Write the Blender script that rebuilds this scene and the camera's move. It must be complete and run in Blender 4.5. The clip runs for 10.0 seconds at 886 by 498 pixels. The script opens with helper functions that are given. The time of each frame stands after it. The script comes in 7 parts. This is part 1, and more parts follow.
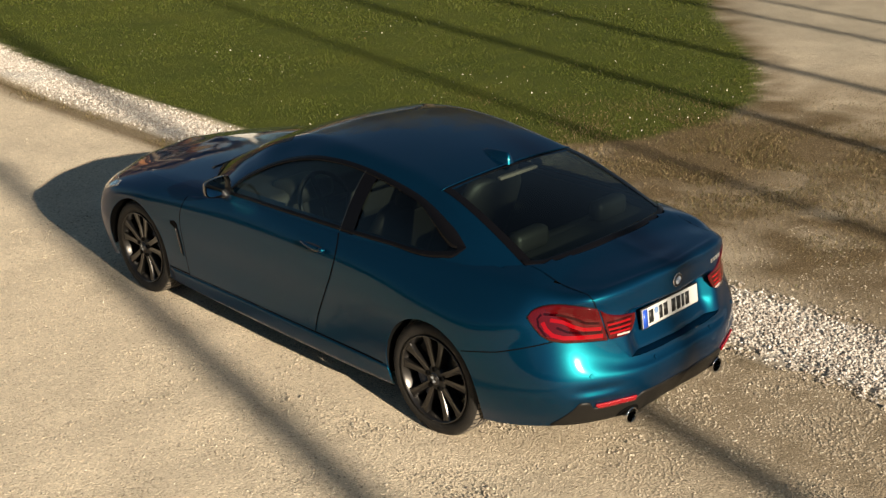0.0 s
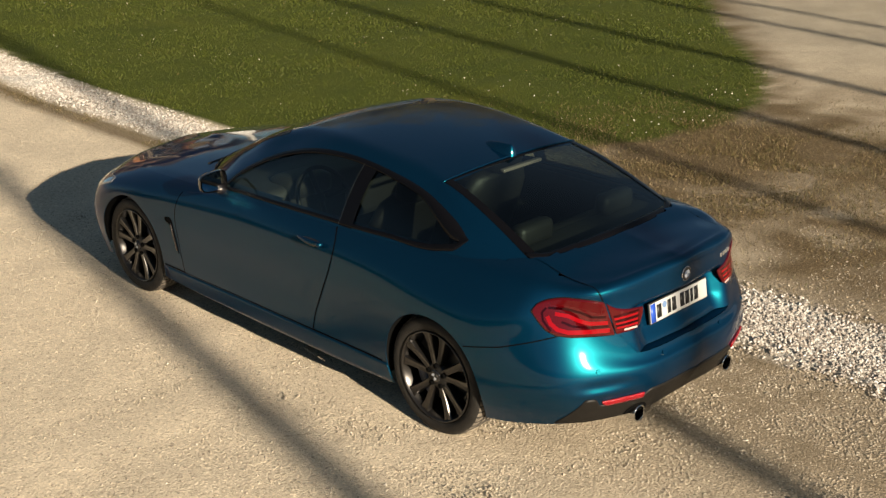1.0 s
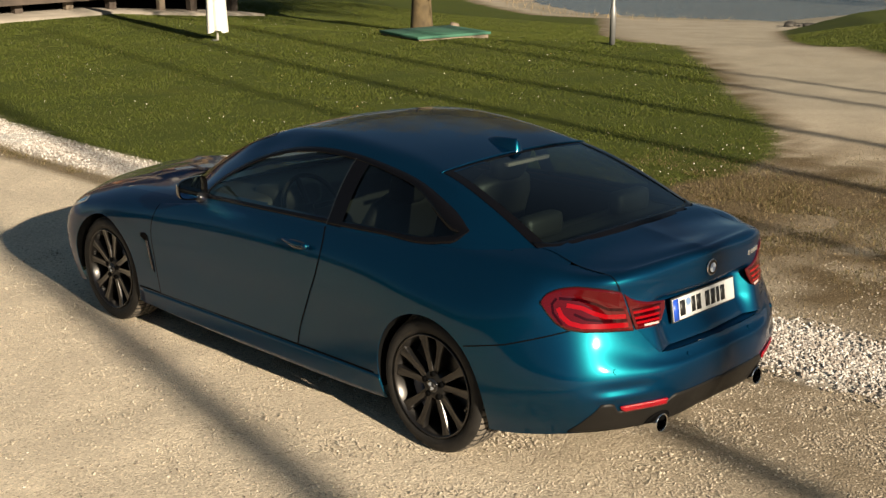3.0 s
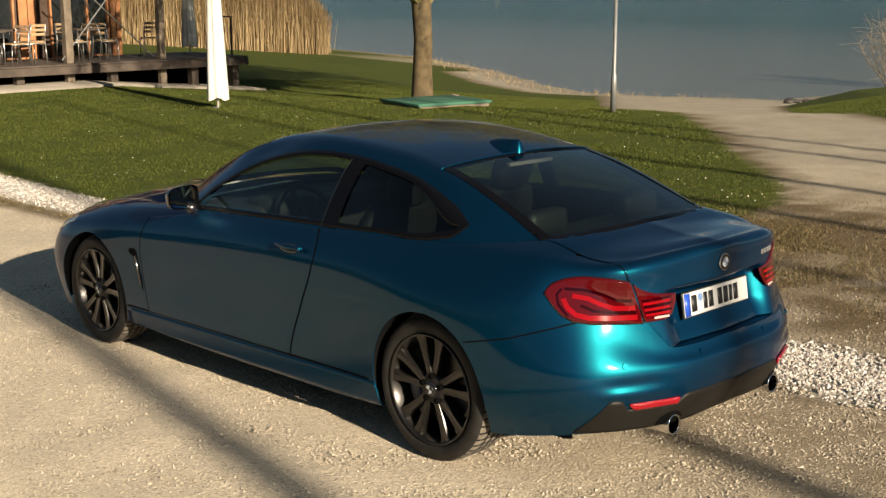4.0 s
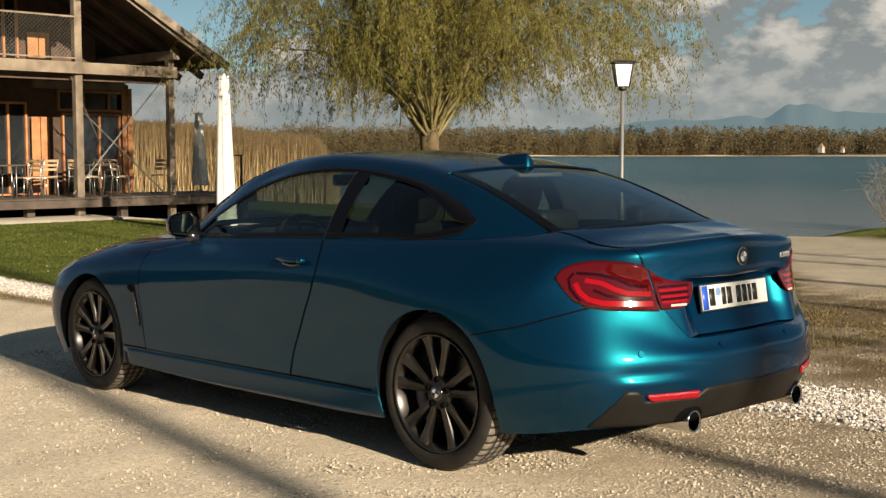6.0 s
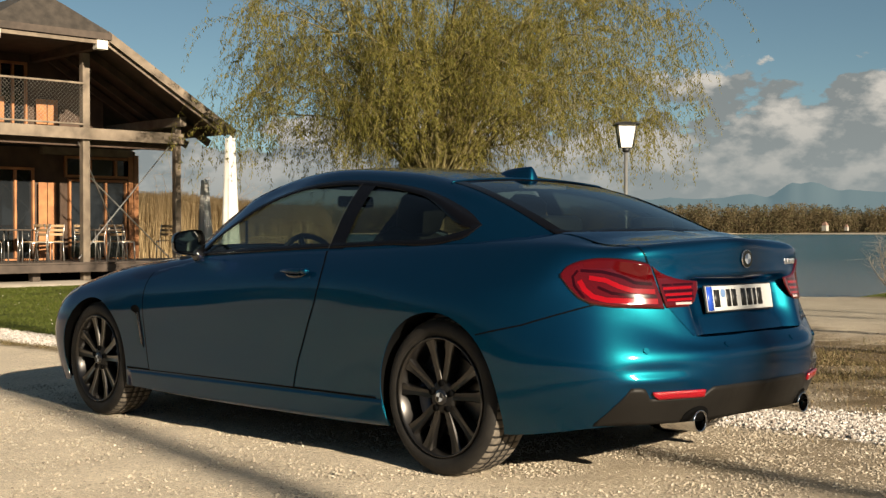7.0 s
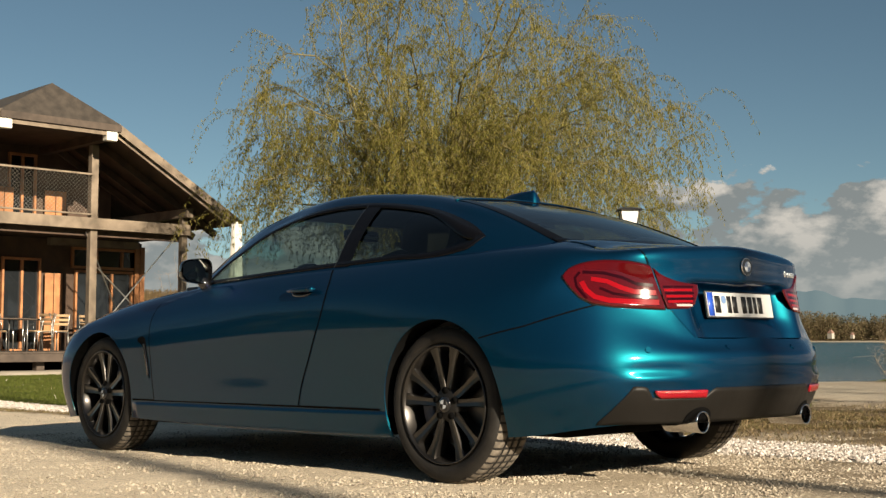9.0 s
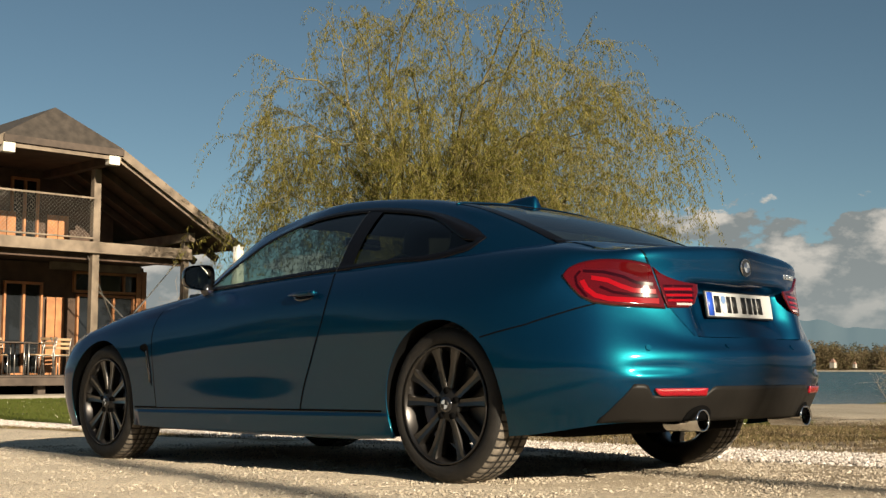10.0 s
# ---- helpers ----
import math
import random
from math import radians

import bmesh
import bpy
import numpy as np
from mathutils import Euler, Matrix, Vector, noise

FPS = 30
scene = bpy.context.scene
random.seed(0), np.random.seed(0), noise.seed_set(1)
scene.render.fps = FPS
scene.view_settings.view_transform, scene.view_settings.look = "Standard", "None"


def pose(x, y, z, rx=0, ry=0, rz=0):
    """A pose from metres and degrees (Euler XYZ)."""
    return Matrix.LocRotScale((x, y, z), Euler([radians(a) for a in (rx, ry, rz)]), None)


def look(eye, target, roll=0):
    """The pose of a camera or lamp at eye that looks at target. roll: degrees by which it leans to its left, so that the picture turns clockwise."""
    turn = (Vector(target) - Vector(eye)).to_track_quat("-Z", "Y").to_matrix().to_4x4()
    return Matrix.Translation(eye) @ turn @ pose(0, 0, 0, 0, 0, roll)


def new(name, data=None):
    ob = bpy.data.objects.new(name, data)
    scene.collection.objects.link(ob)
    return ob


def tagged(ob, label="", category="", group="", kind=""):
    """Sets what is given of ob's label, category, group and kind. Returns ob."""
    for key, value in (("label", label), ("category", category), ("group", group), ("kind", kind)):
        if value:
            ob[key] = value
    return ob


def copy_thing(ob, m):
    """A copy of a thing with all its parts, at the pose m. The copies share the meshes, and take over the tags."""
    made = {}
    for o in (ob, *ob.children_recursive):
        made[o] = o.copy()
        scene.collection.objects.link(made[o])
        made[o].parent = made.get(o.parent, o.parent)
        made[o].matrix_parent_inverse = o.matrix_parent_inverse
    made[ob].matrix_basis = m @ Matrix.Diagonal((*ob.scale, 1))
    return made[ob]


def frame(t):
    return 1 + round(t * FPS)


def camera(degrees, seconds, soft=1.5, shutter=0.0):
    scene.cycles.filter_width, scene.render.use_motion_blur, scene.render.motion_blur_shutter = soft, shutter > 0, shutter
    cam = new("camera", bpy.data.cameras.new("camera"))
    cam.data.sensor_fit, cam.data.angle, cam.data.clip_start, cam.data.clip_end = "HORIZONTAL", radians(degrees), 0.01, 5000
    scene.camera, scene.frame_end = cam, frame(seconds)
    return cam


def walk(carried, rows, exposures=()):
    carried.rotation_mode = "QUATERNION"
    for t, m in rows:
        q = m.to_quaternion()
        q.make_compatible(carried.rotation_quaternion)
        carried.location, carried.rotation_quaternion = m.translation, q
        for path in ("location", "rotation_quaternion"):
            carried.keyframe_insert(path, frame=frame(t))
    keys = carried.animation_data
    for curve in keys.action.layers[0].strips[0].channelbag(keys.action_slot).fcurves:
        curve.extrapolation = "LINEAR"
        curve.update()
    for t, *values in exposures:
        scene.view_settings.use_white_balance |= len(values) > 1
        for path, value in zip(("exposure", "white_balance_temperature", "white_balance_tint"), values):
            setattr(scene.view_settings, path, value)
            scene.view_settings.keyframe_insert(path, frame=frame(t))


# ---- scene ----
cam = camera(39.3, 10.0, soft=1.38)
PATH = [
    (0, (-4.082, 4.824, 3.370), (-0.139, 0.915, 1.096), -0.40),
    (0.5, (-4.046, 4.791, 3.305), (-0.097, 0.878, 1.047), -0.41),
    (1, (-3.987, 4.735, 3.193), (-0.021, 0.808, 0.991), -0.35),
    (1.5, (-3.925, 4.674, 3.058), (0.063, 0.726, 0.935), -0.30),
    (2, (-3.852, 4.595, 2.877), (0.171, 0.620, 0.873), -0.28),
    (2.5, (-3.783, 4.524, 2.683), (0.273, 0.513, 0.822), -0.24),
    (4, (-3.623, 4.356, 1.994), (0.549, 0.228, 0.746), -0.06),
    (4.5, (-3.596, 4.321, 1.805), (0.608, 0.172, 0.751), -0.05),
    (5, (-3.579, 4.303, 1.610), (0.654, 0.135, 0.766), -0.01),
    (5.5, (-3.567, 4.296, 1.446), (0.690, 0.119, 0.790), 0.00),
    (7, (-3.583, 4.309, 0.983), (0.724, 0.132, 0.896), 0.01),
    (7.5, (-3.595, 4.318, 0.864), (0.717, 0.147, 0.939), 0.11),
    (8, (-3.608, 4.325, 0.750), (0.707, 0.163, 0.976), 0.13),
    (8.5, (-3.621, 4.341, 0.661), (0.693, 0.184, 0.996), 0.15),
    (9, (-3.635, 4.357, 0.581), (0.676, 0.207, 1.014), 0.11),
    (9.5, (-3.642, 4.364, 0.522), (0.667, 0.220, 1.029), 0.13),
    (10, (-3.654, 4.374, 0.464), (0.654, 0.237, 1.037), 0.14),
]
walk(cam, [(t, look(e, g, r)) for t, e, g, r in PATH], [(0, 1.2), (10, 1.2)])

# sky and sun
SUN_EL, SUN_AZ = radians(19.3), math.atan2(0.20, -1.0)
world = bpy.data.worlds.new("sky")
scene.world = world
world.use_nodes = True
wn = world.node_tree.nodes
sky = wn.new("ShaderNodeTexSky")
sky.sky_type = "NISHITA"
sky.sun_disc = False
sky.sun_elevation = SUN_EL
sky.sun_rotation = math.pi / 2 - SUN_AZ
wn["Background"].inputs[1].default_value = 0.05
sky.altitude, sky.air_density, sky.dust_density = 1500, 0.75, 0.3
wl = world.node_tree.links
# low banks of cumulus over the horizon
tc = wn.new("ShaderNodeTexCoord")
sep = wn.new("ShaderNodeSeparateXYZ")
wl.new(tc.outputs["Generated"], sep.inputs[0])
mp = wn.new("ShaderNodeMapping")
mp.inputs["Scale"].default_value = (1.0, 1.0, 1.8)
wl.new(tc.outputs["Generated"], mp.inputs["Vector"])
cn = wn.new("ShaderNodeTexNoise")
cn.inputs["Scale"].default_value, cn.inputs["Detail"].default_value, cn.inputs["Roughness"].default_value = 15.0, 8, 0.55
wl.new(mp.outputs[0], cn.inputs["Vector"])
band = wn.new("ShaderNodeValToRGB")
BAND = ((0.0, 0.86), (0.045, 0.68), (0.095, 0.545), (0.16, 0.0))
while len(band.color_ramp.elements) < len(BAND):
    band.color_ramp.elements.new(0.5)
for q, (p, v) in zip(band.color_ramp.elements, BAND):
    q.position, q.color = p, (v, v, v, 1)
tilt = wn.new("ShaderNodeVectorMath")      # the bank stands higher over the open lake
tilt.operation = "DOT_PRODUCT"
tilt.inputs[1].default_value = (0.045, 0.046, 1.0)
wl.new(tc.outputs["Generated"], tilt.inputs[0])
wl.new(tilt.outputs["Value"], band.inputs[0])
sm = wn.new("ShaderNodeMath")
sm.operation = "ADD"
wl.new(cn.outputs[0], sm.inputs[0])
wl.new(band.outputs[0], sm.inputs[1])
cr = wn.new("ShaderNodeValToRGB")
cr.color_ramp.elements[0].position, cr.color_ramp.elements[1].position = 0.965, 1.085
cr.color_ramp.elements[0].color, cr.color_ramp.elements[1].color = (0, 0, 0, 1), (1, 1, 1, 1)
wl.new(sm.outputs[0], cr.inputs[0])
# tops lit, undersides grey: the cloud's density here less that a little higher up
up = wn.new("ShaderNodeMapping")
up.inputs["Scale"].default_value, up.inputs["Location"].default_value = (1.0, 1.0, 1.8), (-0.012, 0.004, 0.04)
wl.new(tc.outputs["Generated"], up.inputs["Vector"])
cn2 = wn.new("ShaderNodeTexNoise")
cn2.inputs["Scale"].default_value, cn2.inputs["Detail"].default_value, cn2.inputs["Roughness"].default_value = 15.0, 8, 0.55
wl.new(up.outputs[0], cn2.inputs["Vector"])
dif = wn.new("ShaderNodeMath")
dif.operation = "SUBTRACT"
wl.new(cn.outputs[0], dif.inputs[0])
wl.new(cn2.outputs[0], dif.inputs[1])
shade = wn.new("ShaderNodeValToRGB")
lift = wn.new("ShaderNodeMath")
lift.operation = "MULTIPLY_ADD"
lift.inputs[1].default_value, lift.inputs[2].default_value = 4.6, 0.40
wl.new(dif.outputs[0], lift.inputs[0])
shade.color_ramp.elements[0].position, shade.color_ramp.elements[1].position = 0.15, 0.84
shade.color_ramp.elements[0].color, shade.color_ramp.elements[1].color = (2.1, 2.32, 2.3, 1), (5.5, 5.15, 4.55, 1)
wl.new(lift.outputs[0], shade.inputs[0])
cm = wn.new("ShaderNodeMix")
cm.data_type = "RGBA"
wl.new(cr.outputs[0], cm.inputs[0])
tint = wn.new("ShaderNodeMix")
tint.data_type, tint.blend_type = "RGBA", "MULTIPLY"
tint.inputs[0].default_value = 1.0
overhead_tint = wn.new("ShaderNodeValToRGB")      # sky above the view tinted brighter and warmer, to warm the shade below
overhead_tint.color_ramp.elements[0].position, overhead_tint.color_ramp.elements[1].position = 0.30, 0.62
overhead_tint.color_ramp.elements[0].color, overhead_tint.color_ramp.elements[1].color = (0.60, 0.64, 0.535, 1), (0.95, 0.83, 0.62, 1)
wl.new(sep.outputs[2], overhead_tint.inputs[0])
wl.new(overhead_tint.outputs[0], tint.inputs[7])
wl.new(sky.outputs[0], tint.inputs[6])
wl.new(tint.outputs[2], cm.inputs[6])
mist = wn.new("ShaderNodeMapRange")      # distance takes the contrast out of the low clouds
mist.inputs["From Min"].default_value, mist.inputs["From Max"].default_value = 0.02, 0.10
mist.inputs["To Min"].default_value, mist.inputs["To Max"].default_value = 0.85, 0.0
wl.new(sep.outputs[2], mist.inputs["Value"])
dim = wn.new("ShaderNodeMix")
dim.data_type = "RGBA"
dim.inputs[7].default_value = (2.55, 2.85, 2.8, 1)
wl.new(mist.outputs[0], dim.inputs[0])
wl.new(shade.outputs[0], dim.inputs[6])
wl.new(dim.outputs[2], cm.inputs[7])
wl.new(cm.outputs[2], wn["Background"].inputs[0])
sun = new("sun", bpy.data.lights.new("sun", "SUN"))
sun.data.energy, sun.data.angle, sun.data.color = 5.0, radians(0.55), (1.0, 0.86, 0.66)
sun.matrix_world = look((-30 * math.cos(SUN_EL), 30 * math.cos(SUN_EL) * 0.20, 30 * math.sin(SUN_EL)), (0, 0, 0))


# ---- building helpers ----
def link(name, bm, m, smooth=True):
    me = bpy.data.meshes.new(name)
    bm.normal_update()
    bm.to_mesh(me)
    bm.free()
    if smooth:
        me.polygons.foreach_set("use_smooth", [True] * len(me.polygons))
    me.materials.append(m)
    return new(name, me)


def part(name, bm, m, parent, label="", smooth=True):
    ob = link(name, bm, m, smooth)
    ob.parent = parent
    return tagged(ob, label) if label else ob


def thing(name, label, category, m=None, group="", kind=""):
    ob = new(name)
    ob.empty_display_size = 0.2
    if m is not None:
        ob.matrix_world = m
    return tagged(ob, label, category, group, kind)


def bm_box(x0, y0, z0, x1, y1, z1, bevel=0.0, bm=None, m=None):
    bm = bm or bmesh.new()
    mm = Matrix.Translation(((x0 + x1) / 2, (y0 + y1) / 2, (z0 + z1) / 2)) @ Matrix.Diagonal((abs(x1 - x0), abs(y1 - y0), abs(z1 - z0), 1))
    r = bmesh.ops.create_cube(bm, size=1, matrix=(m @ mm) if m is not None else mm)
    if bevel:
        edges = list({e for v in r["verts"] for e in v.link_edges})
        bmesh.ops.bevel(bm, geom=edges, offset=bevel, segments=2, affect="EDGES", profile=0.6)
    return bm


def bm_beam(p, q, w, h, bevel=0.0, bm=None):
    """A squared bar from p to q, w wide and h high."""
    p, q = Vector(p), Vector(q)
    turn = (q - p).to_track_quat("X", "Z").to_matrix().to_4x4()
    return bm_box(0, -w / 2, -h / 2, (q - p).length, w / 2, h / 2, bevel, bm, Matrix.Translation(p) @ turn)


def bm_tube(points, radii, n=10, bm=None, caps=True):
    """A round bar along points, with a radius at each."""
    bm = bm or bmesh.new()
    pts = [Vector(p) for p in points]
    radii = radii if hasattr(radii, "__len__") else [radii] * len(pts)
    rings, side = [], None
    for i, p in enumerate(pts):
        d = (pts[min(i + 1, len(pts) - 1)] - pts[max(i - 1, 0)]).normalized()
        if side is None:
            side = d.orthogonal().normalized()
        side = (side - d * side.dot(d)).normalized()
        up = d.cross(side)
        rings.append([bm.verts.new(p + radii[i] * (math.cos(a) * side + math.sin(a) * up)) for a in (2 * math.pi * k / n for k in range(n))])
    for a, b in zip(rings, rings[1:]):
        for k in range(n):
            bm.faces.new((a[k], a[(k + 1) % n], b[(k + 1) % n], b[k]))
    if caps:
        bm.faces.new(rings[0][::-1])
        bm.faces.new(rings[-1])
    return bm


def bm_lathe(profile, n=48, bm=None, close=False):
    """Turns a profile of (radius, y) about the y axis."""
    bm = bm or bmesh.new()
    rings = [[bm.verts.new((r * math.cos(2 * math.pi * k / n), y, r * math.sin(2 * math.pi * k / n))) for k in range(n)] for r, y in profile]
    pairs = list(zip(rings, rings[1:])) + ([(rings[-1], rings[0])] if close else [])
    for a, b in pairs:
        for k in range(n):
            bm.faces.new((a[k], a[(k + 1) % n], b[(k + 1) % n], b[k]))
    return bm


def grid_faces(bm, rows):
    for a, b in zip(rows, rows[1:]):
        for i in range(len(a) - 1):
            q = [a[i], a[i + 1], b[i + 1], b[i]]
            q = [v for k, v in enumerate(q) if v not in q[:k]]
            if len(q) > 2:
                try:
                    bm.faces.new(q)
                except ValueError:
                    pass


def spline_rows(net, knots, samples):
    """Cubic Hermite through net[k] at knots[k], sampled."""
    net, knots = np.asarray(net, float), np.asarray(knots, float)
    slope = np.gradient(net, knots, axis=0)
    out = []
    for s in samples:
        k = min(max(int(np.searchsorted(knots, s, side="right")) - 1, 0), len(knots) - 2)
        h = knots[k + 1] - knots[k]
        t = (s - knots[k]) / h
        out.append((2 * t ** 3 - 3 * t ** 2 + 1) * net[k] + (t ** 3 - 2 * t ** 2 + t) * h * slope[k]
                   + (3 * t ** 2 - 2 * t ** 3) * net[k + 1] + (t ** 3 - t ** 2) * h * slope[k + 1])
    return np.array(out)


def chords(net, axis):
    d = np.linalg.norm(np.diff(net, axis=axis), axis=2).mean(axis=1 - axis)
    return np.concatenate([[0], np.cumsum(np.maximum(d, 1e-3))])


def even(knots, per):
    """Sample places that hold every knot, per steps in each span."""
    out = []
    for a, b, n in zip(knots, knots[1:], per):
        out += [a + (b - a) * i / n for i in range(n)]
    return out + [knots[-1]]


def pieces(name, bm, m, parent, smooth=True):
    """Each loose piece of bm becomes a part of its own."""
    left, out = set(bm.verts), []
    while left:
        todo, group = [left.pop()], set()
        while todo:
            v = todo.pop()
            group.add(v)
            for e in v.link_edges:
                o = e.other_vert(v)
                if o in left:
                    left.discard(o)
                    todo.append(o)
        one, made = bmesh.new(), {}
        for v in group:
            made[v] = one.verts.new(v.co)
        for f in {f for v in group for f in v.link_faces}:
            one.faces.new([made[v] for v in f.verts])
        out.append(part(name, one, m, parent, "", smooth))
    bm.free()
    return out


# ---- materials ----
def nodes_of(name):
    m = bpy.data.materials.new(name)
    m.use_nodes = True
    return m, m.node_tree.nodes, m.node_tree.links, m.node_tree.nodes["Principled BSDF"]


def plain(name, col, rough=0.5, metal=0.0, coat=0.0, spec=0.5, vary=0.12, scale=6.0, bump=0.0, bscale=60.0):
    """A surface with soft variation at two scales."""
    m, n, l, b = nodes_of(name)
    co = n.new("ShaderNodeTexCoord")
    a = n.new("ShaderNodeTexNoise")
    a.inputs["Scale"].default_value, a.inputs["Detail"].default_value = scale, 8
    l.new(co.outputs["Object"], a.inputs["Vector"])
    r = n.new("ShaderNodeValToRGB")
    r.color_ramp.elements[0].position, r.color_ramp.elements[1].position = 0.3, 0.7
    r.color_ramp.elements[0].color = (*[c * (1 - vary) for c in col], 1)
    r.color_ramp.elements[1].color = (*[min(1, c * (1 + vary)) for c in col], 1)
    l.new(a.outputs[0], r.inputs[0])
    l.new(r.outputs[0], b.inputs["Base Color"])
    b.inputs["Roughness"].default_value, b.inputs["Metallic"].default_value = rough, metal
    b.inputs["Coat Weight"].default_value, b.inputs["Specular IOR Level"].default_value = coat, spec
    b.inputs["Coat Roughness"].default_value = 0.04
    if bump:
        f = n.new("ShaderNodeTexNoise")
        f.inputs["Scale"].default_value, f.inputs["Detail"].default_value = bscale, 6
        l.new(co.outputs["Object"], f.inputs["Vector"])
        u = n.new("ShaderNodeBump")
        u.inputs["Strength"].default_value, u.inputs["Distance"].default_value = bump, 0.01
        l.new(f.outputs[0], u.inputs["Height"])
        l.new(u.outputs[0], b.inputs["Normal"])
    return m


def car_paint():
    """Metallic paint: a sharp and a soft flake layer under one clear coat."""
    m, n, l, b = nodes_of("blue_metallic_paint")
    co = n.new("ShaderNodeTexCoord")
    fl = n.new("ShaderNodeTexVoronoi")
    fl.inputs["Scale"].default_value = 900
    l.new(co.outputs["Object"], fl.inputs["Vector"])
    d = n.new("ShaderNodeTexNoise")
    d.inputs["Scale"].default_value, d.inputs["Detail"].default_value = 3, 6
    l.new(co.outputs["Object"], d.inputs["Vector"])
    soft = n.new("ShaderNodeBsdfPrincipled")
    for sh, lo, hi, c0, c1 in ((b, 0.32, 0.37, (0.0015, 0.054, 0.059, 1), (0.003, 0.076, 0.083, 1)), (soft, 0.62, 0.68, (0.001, 0.016, 0.070, 1), (0.003, 0.023, 0.096, 1))):
        r = n.new("ShaderNodeValToRGB")
        r.color_ramp.elements[0].color, r.color_ramp.elements[1].color = c0, c1
        l.new(fl.outputs["Color"], r.inputs[0])
        rr = n.new("ShaderNodeMapRange")
        rr.inputs["To Min"].default_value, rr.inputs["To Max"].default_value = lo, hi
        l.new(d.outputs[0], rr.inputs["Value"])
        l.new(rr.outputs[0], sh.inputs["Roughness"])
        l.new(r.outputs[0], sh.inputs["Base Color"])
        sh.inputs["Metallic"].default_value = 0.9
        sh.inputs["Specular Tint"].default_value = (0.03, 0.25, 0.55, 1)
        sh.inputs["Coat Weight"].default_value, sh.inputs["Coat Roughness"].default_value, sh.inputs["Coat IOR"].default_value = 1.0, 0.06, 1.32
    x = n.new("ShaderNodeMixShader")
    x.inputs[0].default_value = 0.5
    l.new(b.outputs[0], x.inputs[1])
    l.new(soft.outputs[0], x.inputs[2])
    l.new(x.outputs[0], n["Material Output"].inputs[0])
    return m


def glass_mat(name, col, rough=0.0):
    m, n, l, b = nodes_of(name)
    b.inputs["Base Color"].default_value = (*col, 1)
    b.inputs["Roughness"].default_value = rough
    n.remove(b)
    t = n.new("ShaderNodeBsdfTransparent")
    t.inputs[0].default_value = (*col, 1)
    g = n.new("ShaderNodeBsdfGlossy")
    g.inputs["Roughness"].default_value = 0.02
    lw = n.new("ShaderNodeLayerWeight")
    pw = n.new("ShaderNodeMath")
    pw.operation = "POWER"
    pw.inputs[1].default_value = 3.2
    ad = n.new("ShaderNodeMath")
    ad.operation = "MULTIPLY_ADD"
    ad.inputs[1].default_value, ad.inputs[2].default_value = 0.85, 0.045
    l.new(lw.outputs["Facing"], pw.inputs[0])
    l.new(pw.outputs[0], ad.inputs[0])
    mx = n.new("ShaderNodeMixShader")
    l.new(ad.outputs[0], mx.inputs[0])
    l.new(t.outputs[0], mx.inputs[1])
    l.new(g.outputs[0], mx.inputs[2])
    l.new(mx.outputs[0], n["Material Output"].inputs[0])
    return m


PAINT = car_paint()
BLACK_GLOSS = plain("gloss_black_trim", (0.008, 0.008, 0.009), 0.12, 0, 0.6, vary=0.05)
BLACK_SATIN = plain("gloss_black_window_trim", (0.003, 0.003, 0.004), 0.2, spec=0.12, vary=0.05)
BLACK_TRIM = plain("black_plastic_trim", (0.016, 0.016, 0.017), 0.5, bump=0.1, bscale=300)
GAP = plain("dark_gap_and_recess_shade", (0.002, 0.002, 0.002), 0.9, spec=0.05)
DIFFUSER = plain("dark_grey_diffuser_plastic", (0.010, 0.009, 0.008), 0.45, 0, 0.0, spec=0.12, bump=0.05, bscale=200)
UNDER = plain("underbody_black", (0.005, 0.005, 0.005), 0.95, spec=0.03)
RUBBER = plain("tyre_rubber", (0.013, 0.0115, 0.010), 0.7, spec=0.3, vary=0.35, scale=14, bump=0.25, bscale=180)
TREAD = plain("dusty_tread_rubber", (0.115, 0.098, 0.078), 0.9, vary=0.5, scale=30, bump=0.3, bscale=150)
RIM = plain("dark_gunmetal_alloy", (0.040, 0.037, 0.035), 0.30, 0.85, 0.5, vary=0.08)
RIM_DARK = plain("rim_barrel_dark", (0.02, 0.019, 0.018), 0.45, 0.6)
STEEL = plain("brake_disc_steel", (0.12, 0.115, 0.11), 0.35, 0.9)
CALIPER = plain("caliper_grey_blue", (0.05, 0.055, 0.075), 0.4, 0.3)
CHROME = plain("chrome", (0.62, 0.61, 0.6), 0.08, 1.0, vary=0.03)
GLASS = glass_mat("tinted_window_glass", (0.54, 0.62, 0.57))
GLASS_DARK = glass_mat("dark_rear_glass", (0.42, 0.50, 0.46))
# quarter glass tinted darker to stand in for the dim cabin behind
GLASS_QUARTER = glass_mat("shade_tinted_quarter_glass", (0.28, 0.32, 0.30))
RED_GLASS, _n, _l, _b = nodes_of("red_lamp_lens")
_b.inputs["Base Color"].default_value, _b.inputs["Roughness"].default_value = (0.055, 0.001, 0.002, 1), 0.05
_b.inputs["Coat Weight"].default_value, _b.inputs["Specular IOR Level"].default_value = 1.0, 0.2
_b.inputs["Coat Roughness"].default_value = 0.05
RED_DARK = plain("dark_red_lamp_bar", (0.014, 0.0, 0.001), 0.12, 0, 0.6, spec=0.1)
RED_LIGHT = plain("bright_red_lamp_bar", (0.20, 0.002, 0.005), 0.12, 0, 0.6, spec=0.1)
REFLECTOR = plain("red_reflector", (0.22, 0.002, 0.008), 0.2, 0, 0.4, bump=0.3, bscale=400)
LAMP_CLEAR = plain("clear_lamp_insert", (0.42, 0.30, 0.29), 0.15, 0, 0.5)
